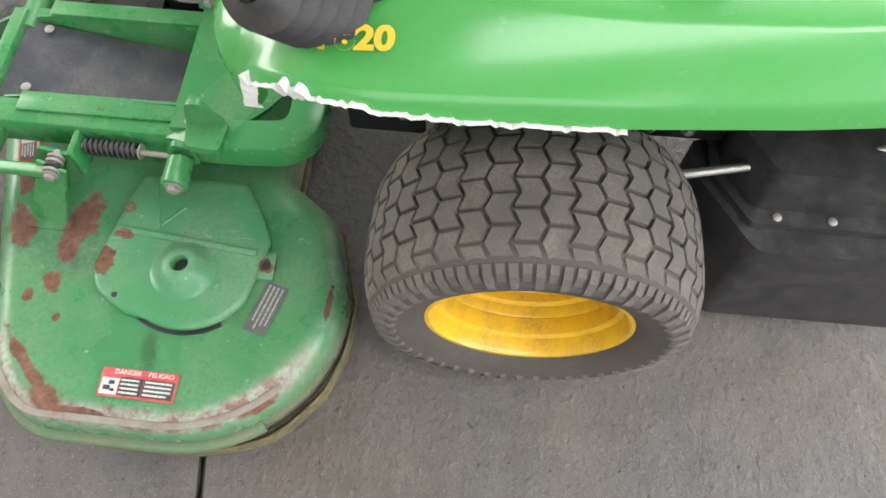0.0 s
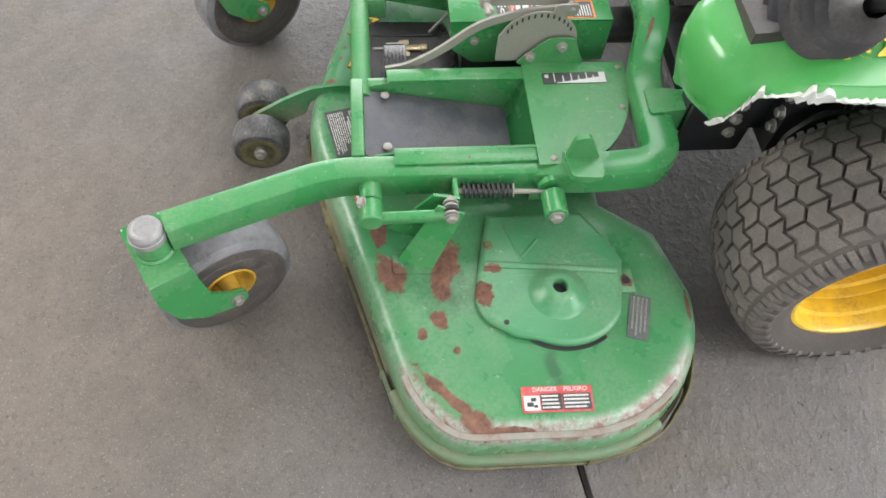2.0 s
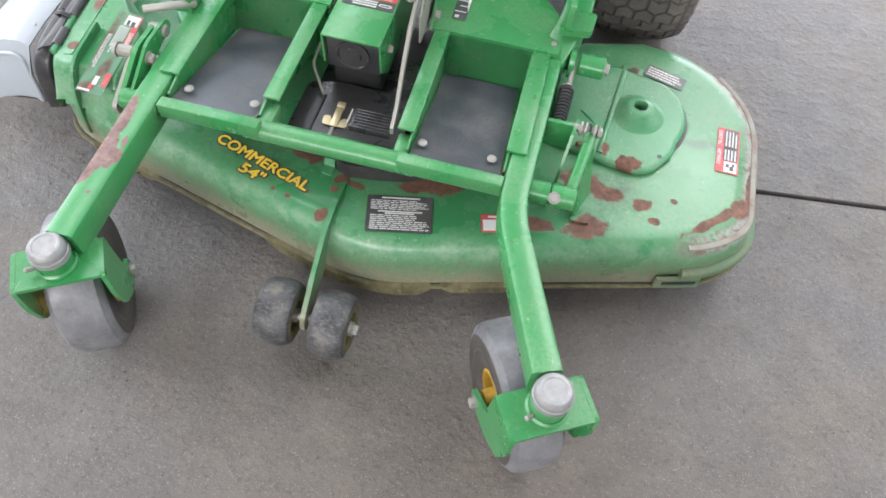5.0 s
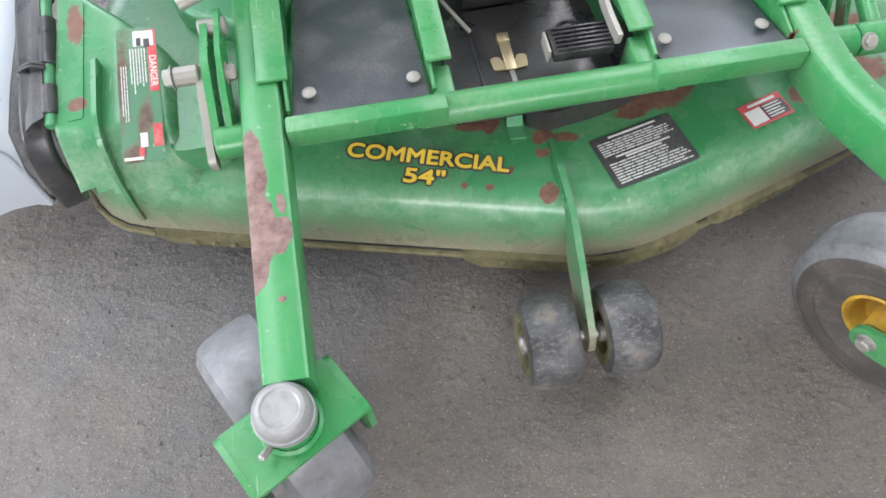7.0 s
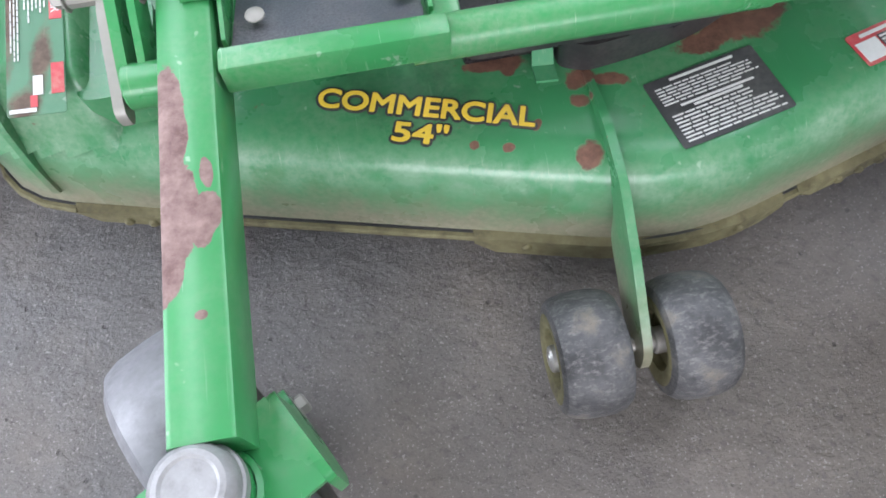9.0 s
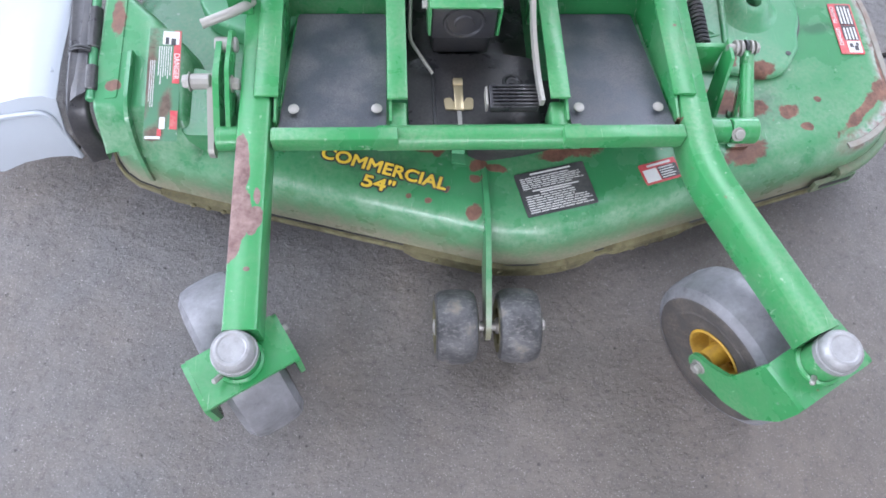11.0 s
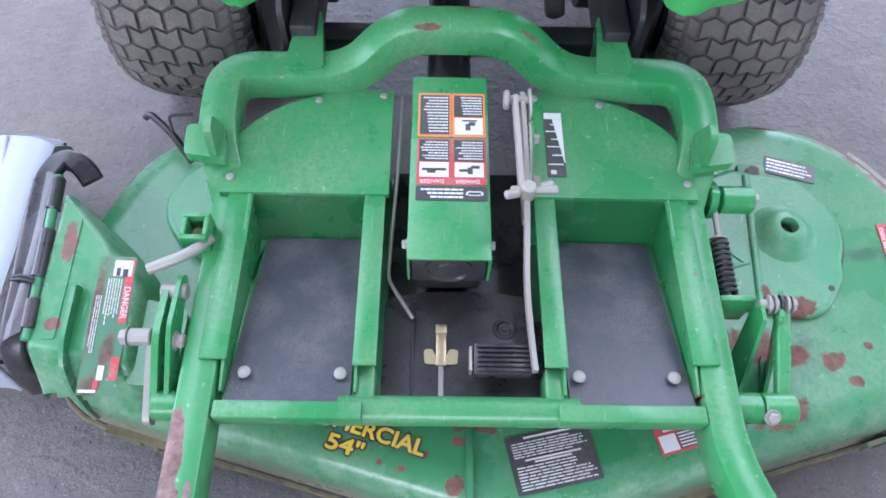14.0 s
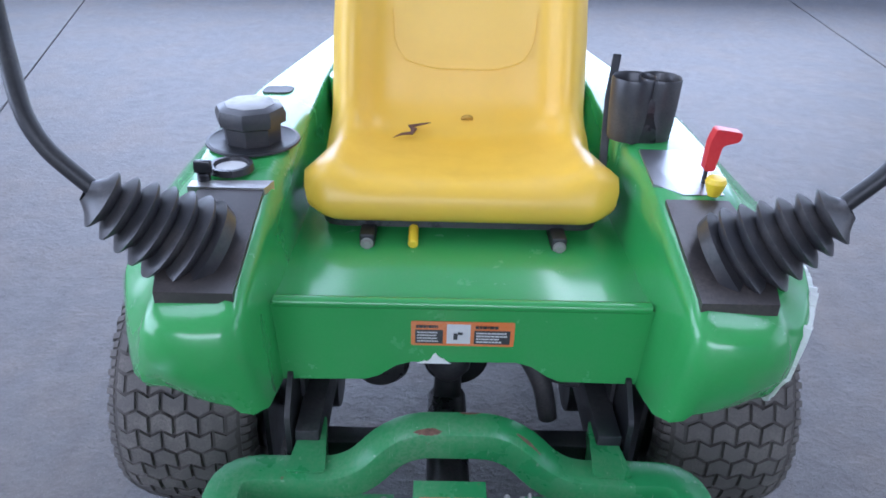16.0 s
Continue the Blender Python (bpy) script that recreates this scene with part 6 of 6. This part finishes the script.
def build_lever(s):
    """A steering lever in its bellows boot on a black base."""
    bm = prism([(s * 0.356, 0.530), (s * 0.476, 0.530), (s * 0.484, 0.57), (s * 0.488, 0.70), (s * 0.470, 0.776), (s * 0.357, 0.776)][::s], lambda x, y: 0.740 + (y - 0.53) * 0.22, lambda x, y: 0.7695 + (y - 0.53) * 0.242, 0.003)
    base = part("lever_base", bm, base_mat, tractor, "dusty black rubber lever base")
    a, b = Vector((s * 0.432, 0.642, 0.778)), Vector((s * 0.566, 0.597, 0.897))
    prof = [(0.080, -0.01), (0.088, 0.012)]
    n = 6
    for k in range(n):
        t = k / (n - 1)
        R = 0.084 - 0.038 * t
        h0 = 0.018 + 0.0275 * k
        prof += [(R - 0.018, h0), (R, h0 + 0.012), (R + 0.002, h0 + 0.016), (R - 0.014, h0 + 0.025)]
    prof += [(0.022, 0.190), (0.017, 0.196)]
    part("bellows", lathe(prof, a, b - a, 26), black_rubber, base, "black concertina rubber boot")
    tip = a + (b - a).normalized() * 0.19
    path = fillet([tip - (b - a).normalized() * 0.04, tip + Vector((s * 0.075, 0.01, 0.085)), Vector((s * 0.695, 0.69, 1.14)), Vector((s * 0.69, 0.70, 1.34))], 0.06, 8)
    part("lever_bar", sweep(path, disc(0.0135, 14)), black_paint, base, "black steering lever")


def build_consoles():
    # fuel cap over a black disc, its well's painted shade; key switch, gauge and badge
    x, y, z = -0.424, 1.000, 0.8365
    bm = lathe([(0.094, 0.0), (0.093, 0.004), (0.087, 0.005), (0.083, 0.0025), (0, 0.0022)], (x, y, z), (0, 0, 1), 40)
    part("filler_well_shade", bm, black_paint, tractor, "black disc with a collar rim, painted as the shaded filler well")
    prof = [(0, 0.088), (0.050, 0.088), (0.066, 0.082), (0.071, 0.070), (0.069, 0.052), (0.058, 0.046), (0.056, 0.0), (0, 0.0)]
    part("fuel_cap", lathe(prof, (x, y, z - 0.01), (0, 0, 1), 8), black_rubber, tractor, "black octagonal fuel cap, pale with dust on top")
    part("cap_top", lathe([(0, 0.0905), (0.046, 0.0905), (0.050, 0.0885), (0.050, 0.087)], (x, y, z - 0.01), (0, 0, 1), 8), aluminium, tractor)
    x2, y2 = -0.430, 0.850
    part("gauge", lathe([(0, 0.004), (0.030, 0.004), (0.032, 0.012), (0.039, 0.012), (0.041, 0.0)], (x2, y2, 0.835), (0, 0, 1), 30), black_plastic, tractor, "round gauge, its pale face whitened for a bright reflection")
    # pale face with the glass's bright reflection painted in as white
    part("gauge_face_glare", rod((x2, y2, 0.836), (x2, y2, 0.8405), 0.029, 28, None, 0.0005), white_print, tractor)
    part("panel_plate", prism([(-0.49, 0.775), (-0.355, 0.775), (-0.345, 0.810), (-0.49, 0.802)], 0.80, 0.8325, 0.001), steel, tractor, "bare metal switch panel")
    bm = rod((-0.468, 0.806, 0.820), (-0.468, 0.806, 0.846), 0.012, 18)
    box(-0.484, -0.452, 0.799, 0.813, 0.846, 0.870, 0.004, bm)
    part("ignition_key", bm, black_plastic, tractor, "black key in the switch")
    part("badge", prism(round_poly([(-0.475, 1.30), (-0.405, 1.30), (-0.40, 1.355), (-0.47, 1.355)], 0.02, 4), 0.835, 0.8445, 0.001), black_print, tractor, "dark oval badge")
    # right console
    part("panel_plate", prism([(0.352, 0.842), (0.395, 0.797), (0.470, 0.800), (0.480, 1.0), (0.362, 1.0)], 0.80, lambda x, y: 0.8295 + (0.0075 if y > 0.9 else 0.0), 0.001), surface("bare_aluminium_panel", (0.40, 0.41, 0.43), 0.30, metal=0.9, dirt_amount=0.25), tractor, "shiny metal control panel")
    bm = pipe([(0.446, 0.848, 0.83), (0.452, 0.860, 0.88)], 0.004)
    part("throttle_stem", bm, black_paint, tractor)
    bm = plate(round_poly([(-0.009, 0.0), (0.010, 0.0), (0.016, 0.05), (0.045, 0.058), (0.048, 0.075), (0.0, 0.082), (-0.008, 0.055)], 0.006, 3), "y", -0.011, 0.011, 0.004)
    part("throttle_knob", turned(bm, Matrix.Translation((0.452, 0.858, 0.855))), red_plastic, tractor, "red throttle knob")
    part("pull_knob", lathe([(0, 0.036), (0.016, 0.034), (0.019, 0.026), (0.014, 0.008), (0.010, 0), (0, 0)], (0.446, 0.792, 0.832), (0, 0, 1), 18), yellow_plastic, tractor, "yellow pull knob")
    for cx, cy, r in ((0.350, 1.070, 0.046), (0.405, 1.075, 0.044)):
        prof = [(r * 0.86, 0.0), (r * 0.95, 0.05), (r, 0.125), (r * 0.96, 0.130), (r * 0.90, 0.125), (r * 0.84, 0.02), (0, 0.02)]
        part("cup_holder", lathe(prof, (cx, cy, 0.838), (0, 0, 1), 30), black_rubber, tractor, "black cup holder")
    part("cup_web", box(0.345, 0.41, 1.035, 1.065, 0.83, 0.935, 0.01), black_plastic, tractor)
    part("spare_tool", pipe([(0.395, 1.08, 0.86), (0.412, 1.06, 0.955)], 0.006), lever_white, tractor, "pale tool in the cup holder")
    part("seat_arm_bar", sweep([(0.318, 1.10, 0.74), (0.320, 1.14, 0.9), (0.335, 1.18, 0.985)], rrect(0.018, 0.007, 0.002)), black_paint, tractor, "black flat bar beside the seat")


def build_seat():
    seat_drop = 0.016
    prof = [(0.930, 0.722), (0.914, 0.735), (0.906, 0.760), (0.915, 0.790), (0.945, 0.806), (1.00, 0.808), (1.10, 0.798), (1.20, 0.790), (1.255, 0.798), (1.290, 0.830), (1.312, 0.885), (1.335, 0.97), (1.36, 1.06), (1.385, 1.16), (1.40, 1.20), (1.415, 1.205)]
    prof = [(y - 0.02, z - seat_drop) for y, z in prof]
    half = [0.280, 0.296, 0.305, 0.309, 0.312, 0.312, 0.310, 0.307, 0.305, 0.305, 0.304, 0.302, 0.298, 0.288, 0.275, 0.262]
    us = [-1, -0.985, -0.95, -0.88, -0.80, -0.72, -0.64, -0.5, -0.3, -0.1, 0.1, 0.3, 0.5, 0.64, 0.72, 0.80, 0.88, 0.95, 0.985, 1]
    bm = bmesh.new()
    grid = []
    for i, ((y, z), w) in enumerate(zip(prof, half)):
        a, b = prof[max(0, i - 1)], prof[min(len(prof) - 1, i + 1)]
        t = Vector((b[0] - a[0], b[1] - a[1])).normalized()
        n = Vector((-t.y, t.x))
        row = []
        for u in us:
            au = abs(u)
            bol = 0.022 * max(0, min(1, (au - 0.60) / 0.2)) if 4 <= i <= 13 else 0.0
            if 8 <= i <= 12:
                bol *= 1.9
            edge = (0.075 if i > 8 else 0.05 if i > 5 else 0.022) * max(0, (au - 0.86) / 0.14) ** 1.8
            dip = -0.010 * (1 - min(1, au / 0.6)) if 5 <= i <= 8 else 0
            q = Vector((y, z)) + n * (bol - edge + dip)
            row.append(bm.verts.new((u * w, q.x, q.y)))
        grid.append(row)
    for a, b in zip(grid, grid[1:]):
        for k in range(len(us) - 1):
            bm.faces.new((a[k], a[k + 1], b[k + 1], b[k]))
    bmesh.ops.recalc_face_normals(bm, faces=bm.faces)
    bmesh.ops.subdivide_edges(bm, edges=bm.edges, cuts=1, use_grid_fill=True, smooth=0.6)
    bm.normal_update()
    if sum(f.normal.z * f.calc_area() for f in bm.faces) < 0:
        bmesh.ops.reverse_faces(bm, faces=bm.faces)
    thicken(bm, 0.015)
    seat = part("seat", bm, yellow_vinyl, tractor, "shiny yellow moulded bucket seat with a torn crease", 70)
    base = round_poly([(-0.27, 0.935), (0.27, 0.935), (0.29, 1.0), (0.28, 1.33), (-0.28, 1.33), (-0.29, 1.0)], 0.05, 5)
    part("seat_pan", prism([(x, y - 0.02) for x, y in base], 0.690, 0.712, 0.006), black_plastic, seat, "black seat pan")
    for x in (-0.186, 0.196):
        b = part("seat_bracket", box(x - 0.015, x + 0.015, 0.868, 0.97, 0.667, 0.695, 0.004), black_paint, seat)
        part("bracket_bolt", hexbolt((x, 0.867, 0.676), (0, -1, 0), 0.010, 0.008), zinc, seat)
    part("seat_release", rod((-0.095, 0.865, 0.676), (-0.095, 0.93, 0.690), 0.010, 12), yellow_plastic, seat, "yellow release tab")
    # stitched panel line and tear
    line = [(x, y - 0.02, z - seat_drop) for x, y, z in [(-0.16, 1.352, 1.055), (-0.155, 1.334, 0.985), (-0.13, 1.322, 0.945), (-0.06, 1.316, 0.928), (0.08, 1.316, 0.928), (0.145, 1.322, 0.945), (0.17, 1.334, 0.985), (0.175, 1.352, 1.055)]]
    part("seam", sweep(fillet(line, 0.02, 4), disc(0.0012, 6)), yellow_vinyl, seat)
    tear = [(x, y - 0.02, z - seat_drop) for x, y, z in [(-0.152, 1.205, 0.797), (-0.132, 1.225, 0.799), (-0.110, 1.228, 0.800), (-0.105, 1.242, 0.805), (-0.115, 1.252, 0.808), (-0.088, 1.258, 0.812), (-0.066, 1.262, 0.815)]]
    part("tear", sweep(tear, rrect(0.011, 0.005, 0.002), None, (0, 0, 1), True, lambda t: 0.25 + 1.0 * math.sin(math.pi * t)), surface("torn_vinyl_brown", (0.12, 0.05, 0.03), 0.8), seat, "brown tear in the vinyl")
    part("drain_slot", rod((0.02, 1.265, 0.796), (0.02, 1.273, 0.802), 0.016, 16), yellow_dirty, seat)


def build_chassis():
    for s in (-1, 1):
        rail = part("frame_rail", box(*sorted((s * 0.255, s * 0.300)), 0.60, 1.85, 0.345, 0.43, 0.004), black_paint, tractor, "black steel frame rail")
        part("hitch_bracket", plate(round_poly([(0.60, 0.30), (0.74, 0.30), (0.74, 0.50), (0.66, 0.52), (0.60, 0.46)], 0.01, 3), "x", s * 0.312 - 0.005, s * 0.312 + 0.005, 0.001), black_paint, rail)
        for y, z in ((0.70, 0.36), (0.70, 0.40), (0.70, 0.44)):
            part("bolt", hexbolt((s * 0.317, y, z), (s, 0, 0), 0.010, 0.010), zinc, rail)
        part("axle_bracket", plate(round_poly([(0.76, 0.16), (1.10, 0.16), (1.10, 0.44), (1.0, 0.50), (0.80, 0.50), (0.76, 0.44)], 0.02, 3), "x", s * 0.395 - 0.005, s * 0.395 + 0.005, 0.001), black_paint, rail)
        mot = part("wheel_motor", rod((s * 0.26, 0.945, 0.284), (s * 0.46, 0.945, 0.284), 0.075, 28), black_paint, tractor, "black hydraulic wheel motor")
        # disc added to keep the wheel's inner side dark
        part("rim_blanking_disc", rod((s * 0.418, 0.945, 0.284), (s * 0.452, 0.945, 0.284), 0.166, 40), black_paint, mot, "black disc added to hide the rim's back")
        part("motor_flange", rod((s * 0.40, 0.945, 0.284), (s * 0.425, 0.945, 0.284), 0.10, 28), black_paint, mot)
        tower = part("shock_tower", prism([(s * 0.285, 0.775), (s * 0.352, 0.775), (s * 0.352, 0.862), (s * 0.285, 0.862)][::s], 0.33, 0.560, 0.003), black_paint, tractor, "black steel shock tower")
        for z in (0.395, 0.435, 0.480):
            part("bolt", hexbolt((s * 0.335, 0.775, z), (0, -1, 0), 0.011, 0.012), steel, tower)
        part("gusset_plate", plate(round_poly([(0.70, 0.37), (0.775, 0.37), (0.775, 0.55), (0.74, 0.55), (0.70, 0.48)], 0.012, 3), "x", s * 0.300 - 0.004, s * 0.300 + 0.004, 0.001), black_paint, tower)
        part("seat_spring", coil((s * 0.315, 0.820, 0.556), (s * 0.312, 0.820, 0.645), 0.031, 0.0062, 4, None, 18), spring_cream, tower, "cream coil spring in the tower")
        part("spring_seat", lathe([(0.0, 0.0), (0.036, 0.0), (0.038, 0.004), (0.036, 0.010), (0.024, 0.012)], (s * 0.315, 0.820, 0.556), (0, 0, 1), 24), spring_cream, tower)
        ob = part("hydraulic_hose", pipe([(s * 0.318, 0.950, 0.585), (s * 0.322, 0.948, 0.545), (s * 0.345, 0.940, 0.49), (s * 0.385, 0.925, 0.44)], 0.0135, None, 12, 0.05), black_rubber, tractor, "dusty black hydraulic hose with a yellow band")
        part("hose_band", rod((s * 0.3195, 0.9495, 0.566), (s * 0.3203, 0.949, 0.558), 0.0155, 16), yellow_plastic, ob)
        part("hose_fitting", hexbolt((s * 0.318, 0.950, 0.582), (0, 0, 1), 0.014, 0.024), brass, ob)
        part("hydraulic_hose", pipe([(s * 0.362, 0.874, 0.53), (s * 0.362, 0.880, 0.48), (s * 0.372, 0.895, 0.40), (s * 0.375, 0.93, 0.36)], 0.0075, None, 10, 0.04), black_rubber, tractor, "thin black hose beside the tower")
    part("front_cross_member", box(-0.30, 0.30, 0.630, 0.675, 0.335, 0.375, 0.004), black_paint, tractor, "black front cross member")
    part("pump", rod((0.0, 0.86, 0.40), (0.0, 0.99, 0.40), 0.07, 28), black_paint, tractor, "black hydraulic pump")
    for x in (-0.16,):
        bm = lathe([(0, 0), (0.05, 0.004), (0.062, 0.02), (0.062, 0.09), (0.045, 0.105), (0, 0.107)], (x, 0.80, 0.42), (0, 1, 0), 26)
        part("oil_filter", bm, black_plastic, tractor, "black oil filter")
    part("hose", pipe([(0.105, 0.80, 0.56), (0.125, 0.78, 0.50), (0.175, 0.76, 0.42), (0.19, 0.75, 0.34)], 0.020, None, 12, 0.04), black_rubber, tractor, "thick black hose")
    part("hose", pipe([(0.15, 0.78, 0.44), (0.25, 0.78, 0.41)], 0.014, None, 12, 0.04), black_rubber, tractor, "short black hose")
    part("valve_block", box(0.035, 0.075, 0.80, 0.84, 0.49, 0.53, 0.004), zinc, tractor)
    post = part("steering_post", lathe([(0, 0), (0.034, 0.0), (0.030, 0.02), (0.027, 0.11), (0.044, 0.135), (0.046, 0.165), (0.036, 0.185), (0.036, 0.215), (0, 0.215)], (-0.018, 0.78, 0.315), (0, 0, 1), 24), black_paint, tractor, "black steering post with a collar")
    part("post_bracket", box(-0.075, 0.030, 0.762, 0.770, 0.515, 0.535, 0.002), black_paint, post)
    # fuel tank: lid, seam flange and a wider lower half
    tk = part("fuel_tank", prism(round_poly([(0.335, 1.205), (0.400, 1.205), (0.545, 1.300), (0.545, 1.82), (0.335, 1.82)], 0.02, 4), 0.10, 0.378, 0.018, None, 3), tank_plastic, tractor, "dusty black moulded fuel tank in two halves")
    lid = part("tank_lid", prism(round_poly([(0.350, 1.245), (0.400, 1.245), (0.475, 1.292), (0.475, 1.82), (0.350, 1.82)], 0.02, 4), 0.395, 0.505, 0.020, None, 3), tank_plastic, tk, "raised black tank lid, spotted with dust")
    part("tank_flange", prism(round_poly([(0.340, 1.228), (0.405, 1.228), (0.502, 1.288), (0.502, 1.82), (0.340, 1.82)], 0.015, 4), 0.379, 0.3945, 0.003), tank_plastic, tk)
    for y in (1.33, 1.42, 1.52, 1.62, 1.72):
        part("flange_screw", domebolt((0.488, y, 0.3945), (0, 0, 1), 0.008, 0.004), zinc, lid)
    # engine: shroud, cover plate, belt guard and the dirty gearbox before it
    eng = part("engine_shroud", box(-0.25, 0.318, 1.16, 1.75, 0.45, 0.635, 0.02), black_paint, tractor, "black engine shroud with a pale rating plate")
    part("shroud_cover", box(0.10, 0.29, 1.27, 1.44, 0.634, 0.646, 0.006), black_plastic, eng, "raised black cover")
    for x, y in ((0.275, 1.285), (0.275, 1.425), (0.115, 1.285), (0.115, 1.425)):
        part("bolt", hexbolt((x, y, 0.646), (0, 0, 1), 0.007, 0.004), steel, eng)
    part("shroud_boot", pipe([(0.300, 1.345, 0.640), (0.322, 1.350, 0.600), (0.330, 1.352, 0.540)], 0.013, None, 12, 0.02), black_rubber, eng, "black rubber lead boot")
    m = basis((0.245, 1.215, 0.6358), (0, 1, 0), (0, 0, 1))
    sticker("rating_plate", m, 0.062, 0.034, white_print, [("small_print", black_print, text_lines(0.06, 0.1, 0.94, 0.9, 5, 71, 0.35))], eng, "pale rating plate with small print")
    ring = [(0.318 - 0.01 * math.sin(radians(a)), 1.085 + 0.055 * math.cos(radians(a)), 0.53 + 0.10 * math.sin(radians(a))) for a in range(-80, 91, 10)]
    part("belt_guard", sweep(ring, rrect(0.034, 0.006, 0.002), None, (1, 0, 0)), black_paint, tractor, "curved black belt guard")
    gear = part("gearbox", box(0.17, 0.285, 0.965, 1.055, 0.50, 0.625, 0.012), dull_casting, tractor, "oily grey cast gearbox")
    for k in range(5):
        part("cooling_fin", box(0.285, 0.296, 0.972 + 0.017 * k, 0.978 + 0.017 * k, 0.51, 0.615, 0.001), dull_casting, gear)
    arm = part("brake_arm", plate(round_poly([(1.000, 0.47), (1.030, 0.47), (1.034, 0.60), (1.010, 0.605)], 0.008, 3), "x", 0.302, 0.308, 0.001), brass, tractor, "yellow zinc brake arm")
    part("bolt", hexbolt((0.308, 1.018, 0.588), (1, 0, 0), 0.011, 0.010), brass, arm)
    part("bolt", hexbolt((0.308, 1.016, 0.486), (1, 0, 0), 0.008, 0.008), brass, arm)
    cyl = part("lift_cylinder", rod((0.330, 1.075, 0.505), (0.328, 1.195, 0.505), 0.0165, 20), steel, tractor, "plated cylinder with a blue band")
    part("cylinder_band", rod((0.3297, 1.098, 0.505), (0.3290, 1.145, 0.505), 0.0169, 20, None, 0.0004), blue_sleeve, cyl)
    part("cylinder_neck", rod((0.328, 1.195, 0.505), (0.327, 1.240, 0.503), 0.011, 16), black_rubber, cyl)
    part("cylinder_end", rod((0.327, 1.240, 0.503), (0.326, 1.285, 0.503), 0.008, 14), brass, cyl)
    part("copper_terminal", rod((0.329, 1.315, 0.505), (0.331, 1.352, 0.510), 0.014, 16, None, 0.002, 0.010), copper, cyl)
    cab = part("control_cable", pipe([(0.350, 1.215, 0.468), (0.350, 1.34, 0.470), (0.340, 1.55, 0.480), (0.335, 1.80, 0.495)], 0.0075, None, 12, 0.06), blue_sleeve, tractor, "blue sleeved control cable")
    part("cable_rod", rod((0.351, 1.085, 0.468), (0.350, 1.215, 0.468), 0.0052, 12), steel, cab)
    for y in (1.158, 1.176):
        part("cable_nut", hexbolt((0.3503, y, 0.468), (0, 1, 0), 0.012, 0.010), zinc, cab)
    plug = part("battery_plug", box(0.322, 0.345, 1.392, 1.432, 0.500, 0.555, 0.006), red_plastic, tractor, "red battery plug with coloured leads")
    for k, mat in enumerate((red_plastic, orange_print, yellow_plastic, white_print)):
        part("lead", pipe([(0.362 + 0.004 * k, 1.30, 0.452 + 0.003 * k), (0.360 + 0.004 * k, 1.37, 0.456), (0.352, 1.42, 0.470 + 0.004 * k), (0.346, 1.50, 0.492)], 0.0022, None, 6, 0.03), mat, plug)
    part("cable_tie", box(0.352, 0.358, 1.426, 1.436, 0.40, 0.46, 0.001), white_print, plug)
    rail = part("side_plate", box(0.345, 0.352, 1.08, 1.26, 0.40, 0.455, 0.002), black_paint, tractor, "black slotted side plate")
    for y in (1.12, 1.185):
        part("bolt", hexbolt((0.352, y, 0.425), (1, 0, 0), 0.009, 0.008), zinc, rail)
    part("control_rod", rod((0.445, 1.115, 0.410), (0.400, 1.62, 0.545), 0.0075, 12), steel, tractor, "grey control rod")
    drive_wheel(tractor, 0.552, 1)
    drive_wheel(tractor, -0.552, -1)


build_hood()
build_lever(1)
build_lever(-1)
build_consoles()
build_seat()
build_chassis()
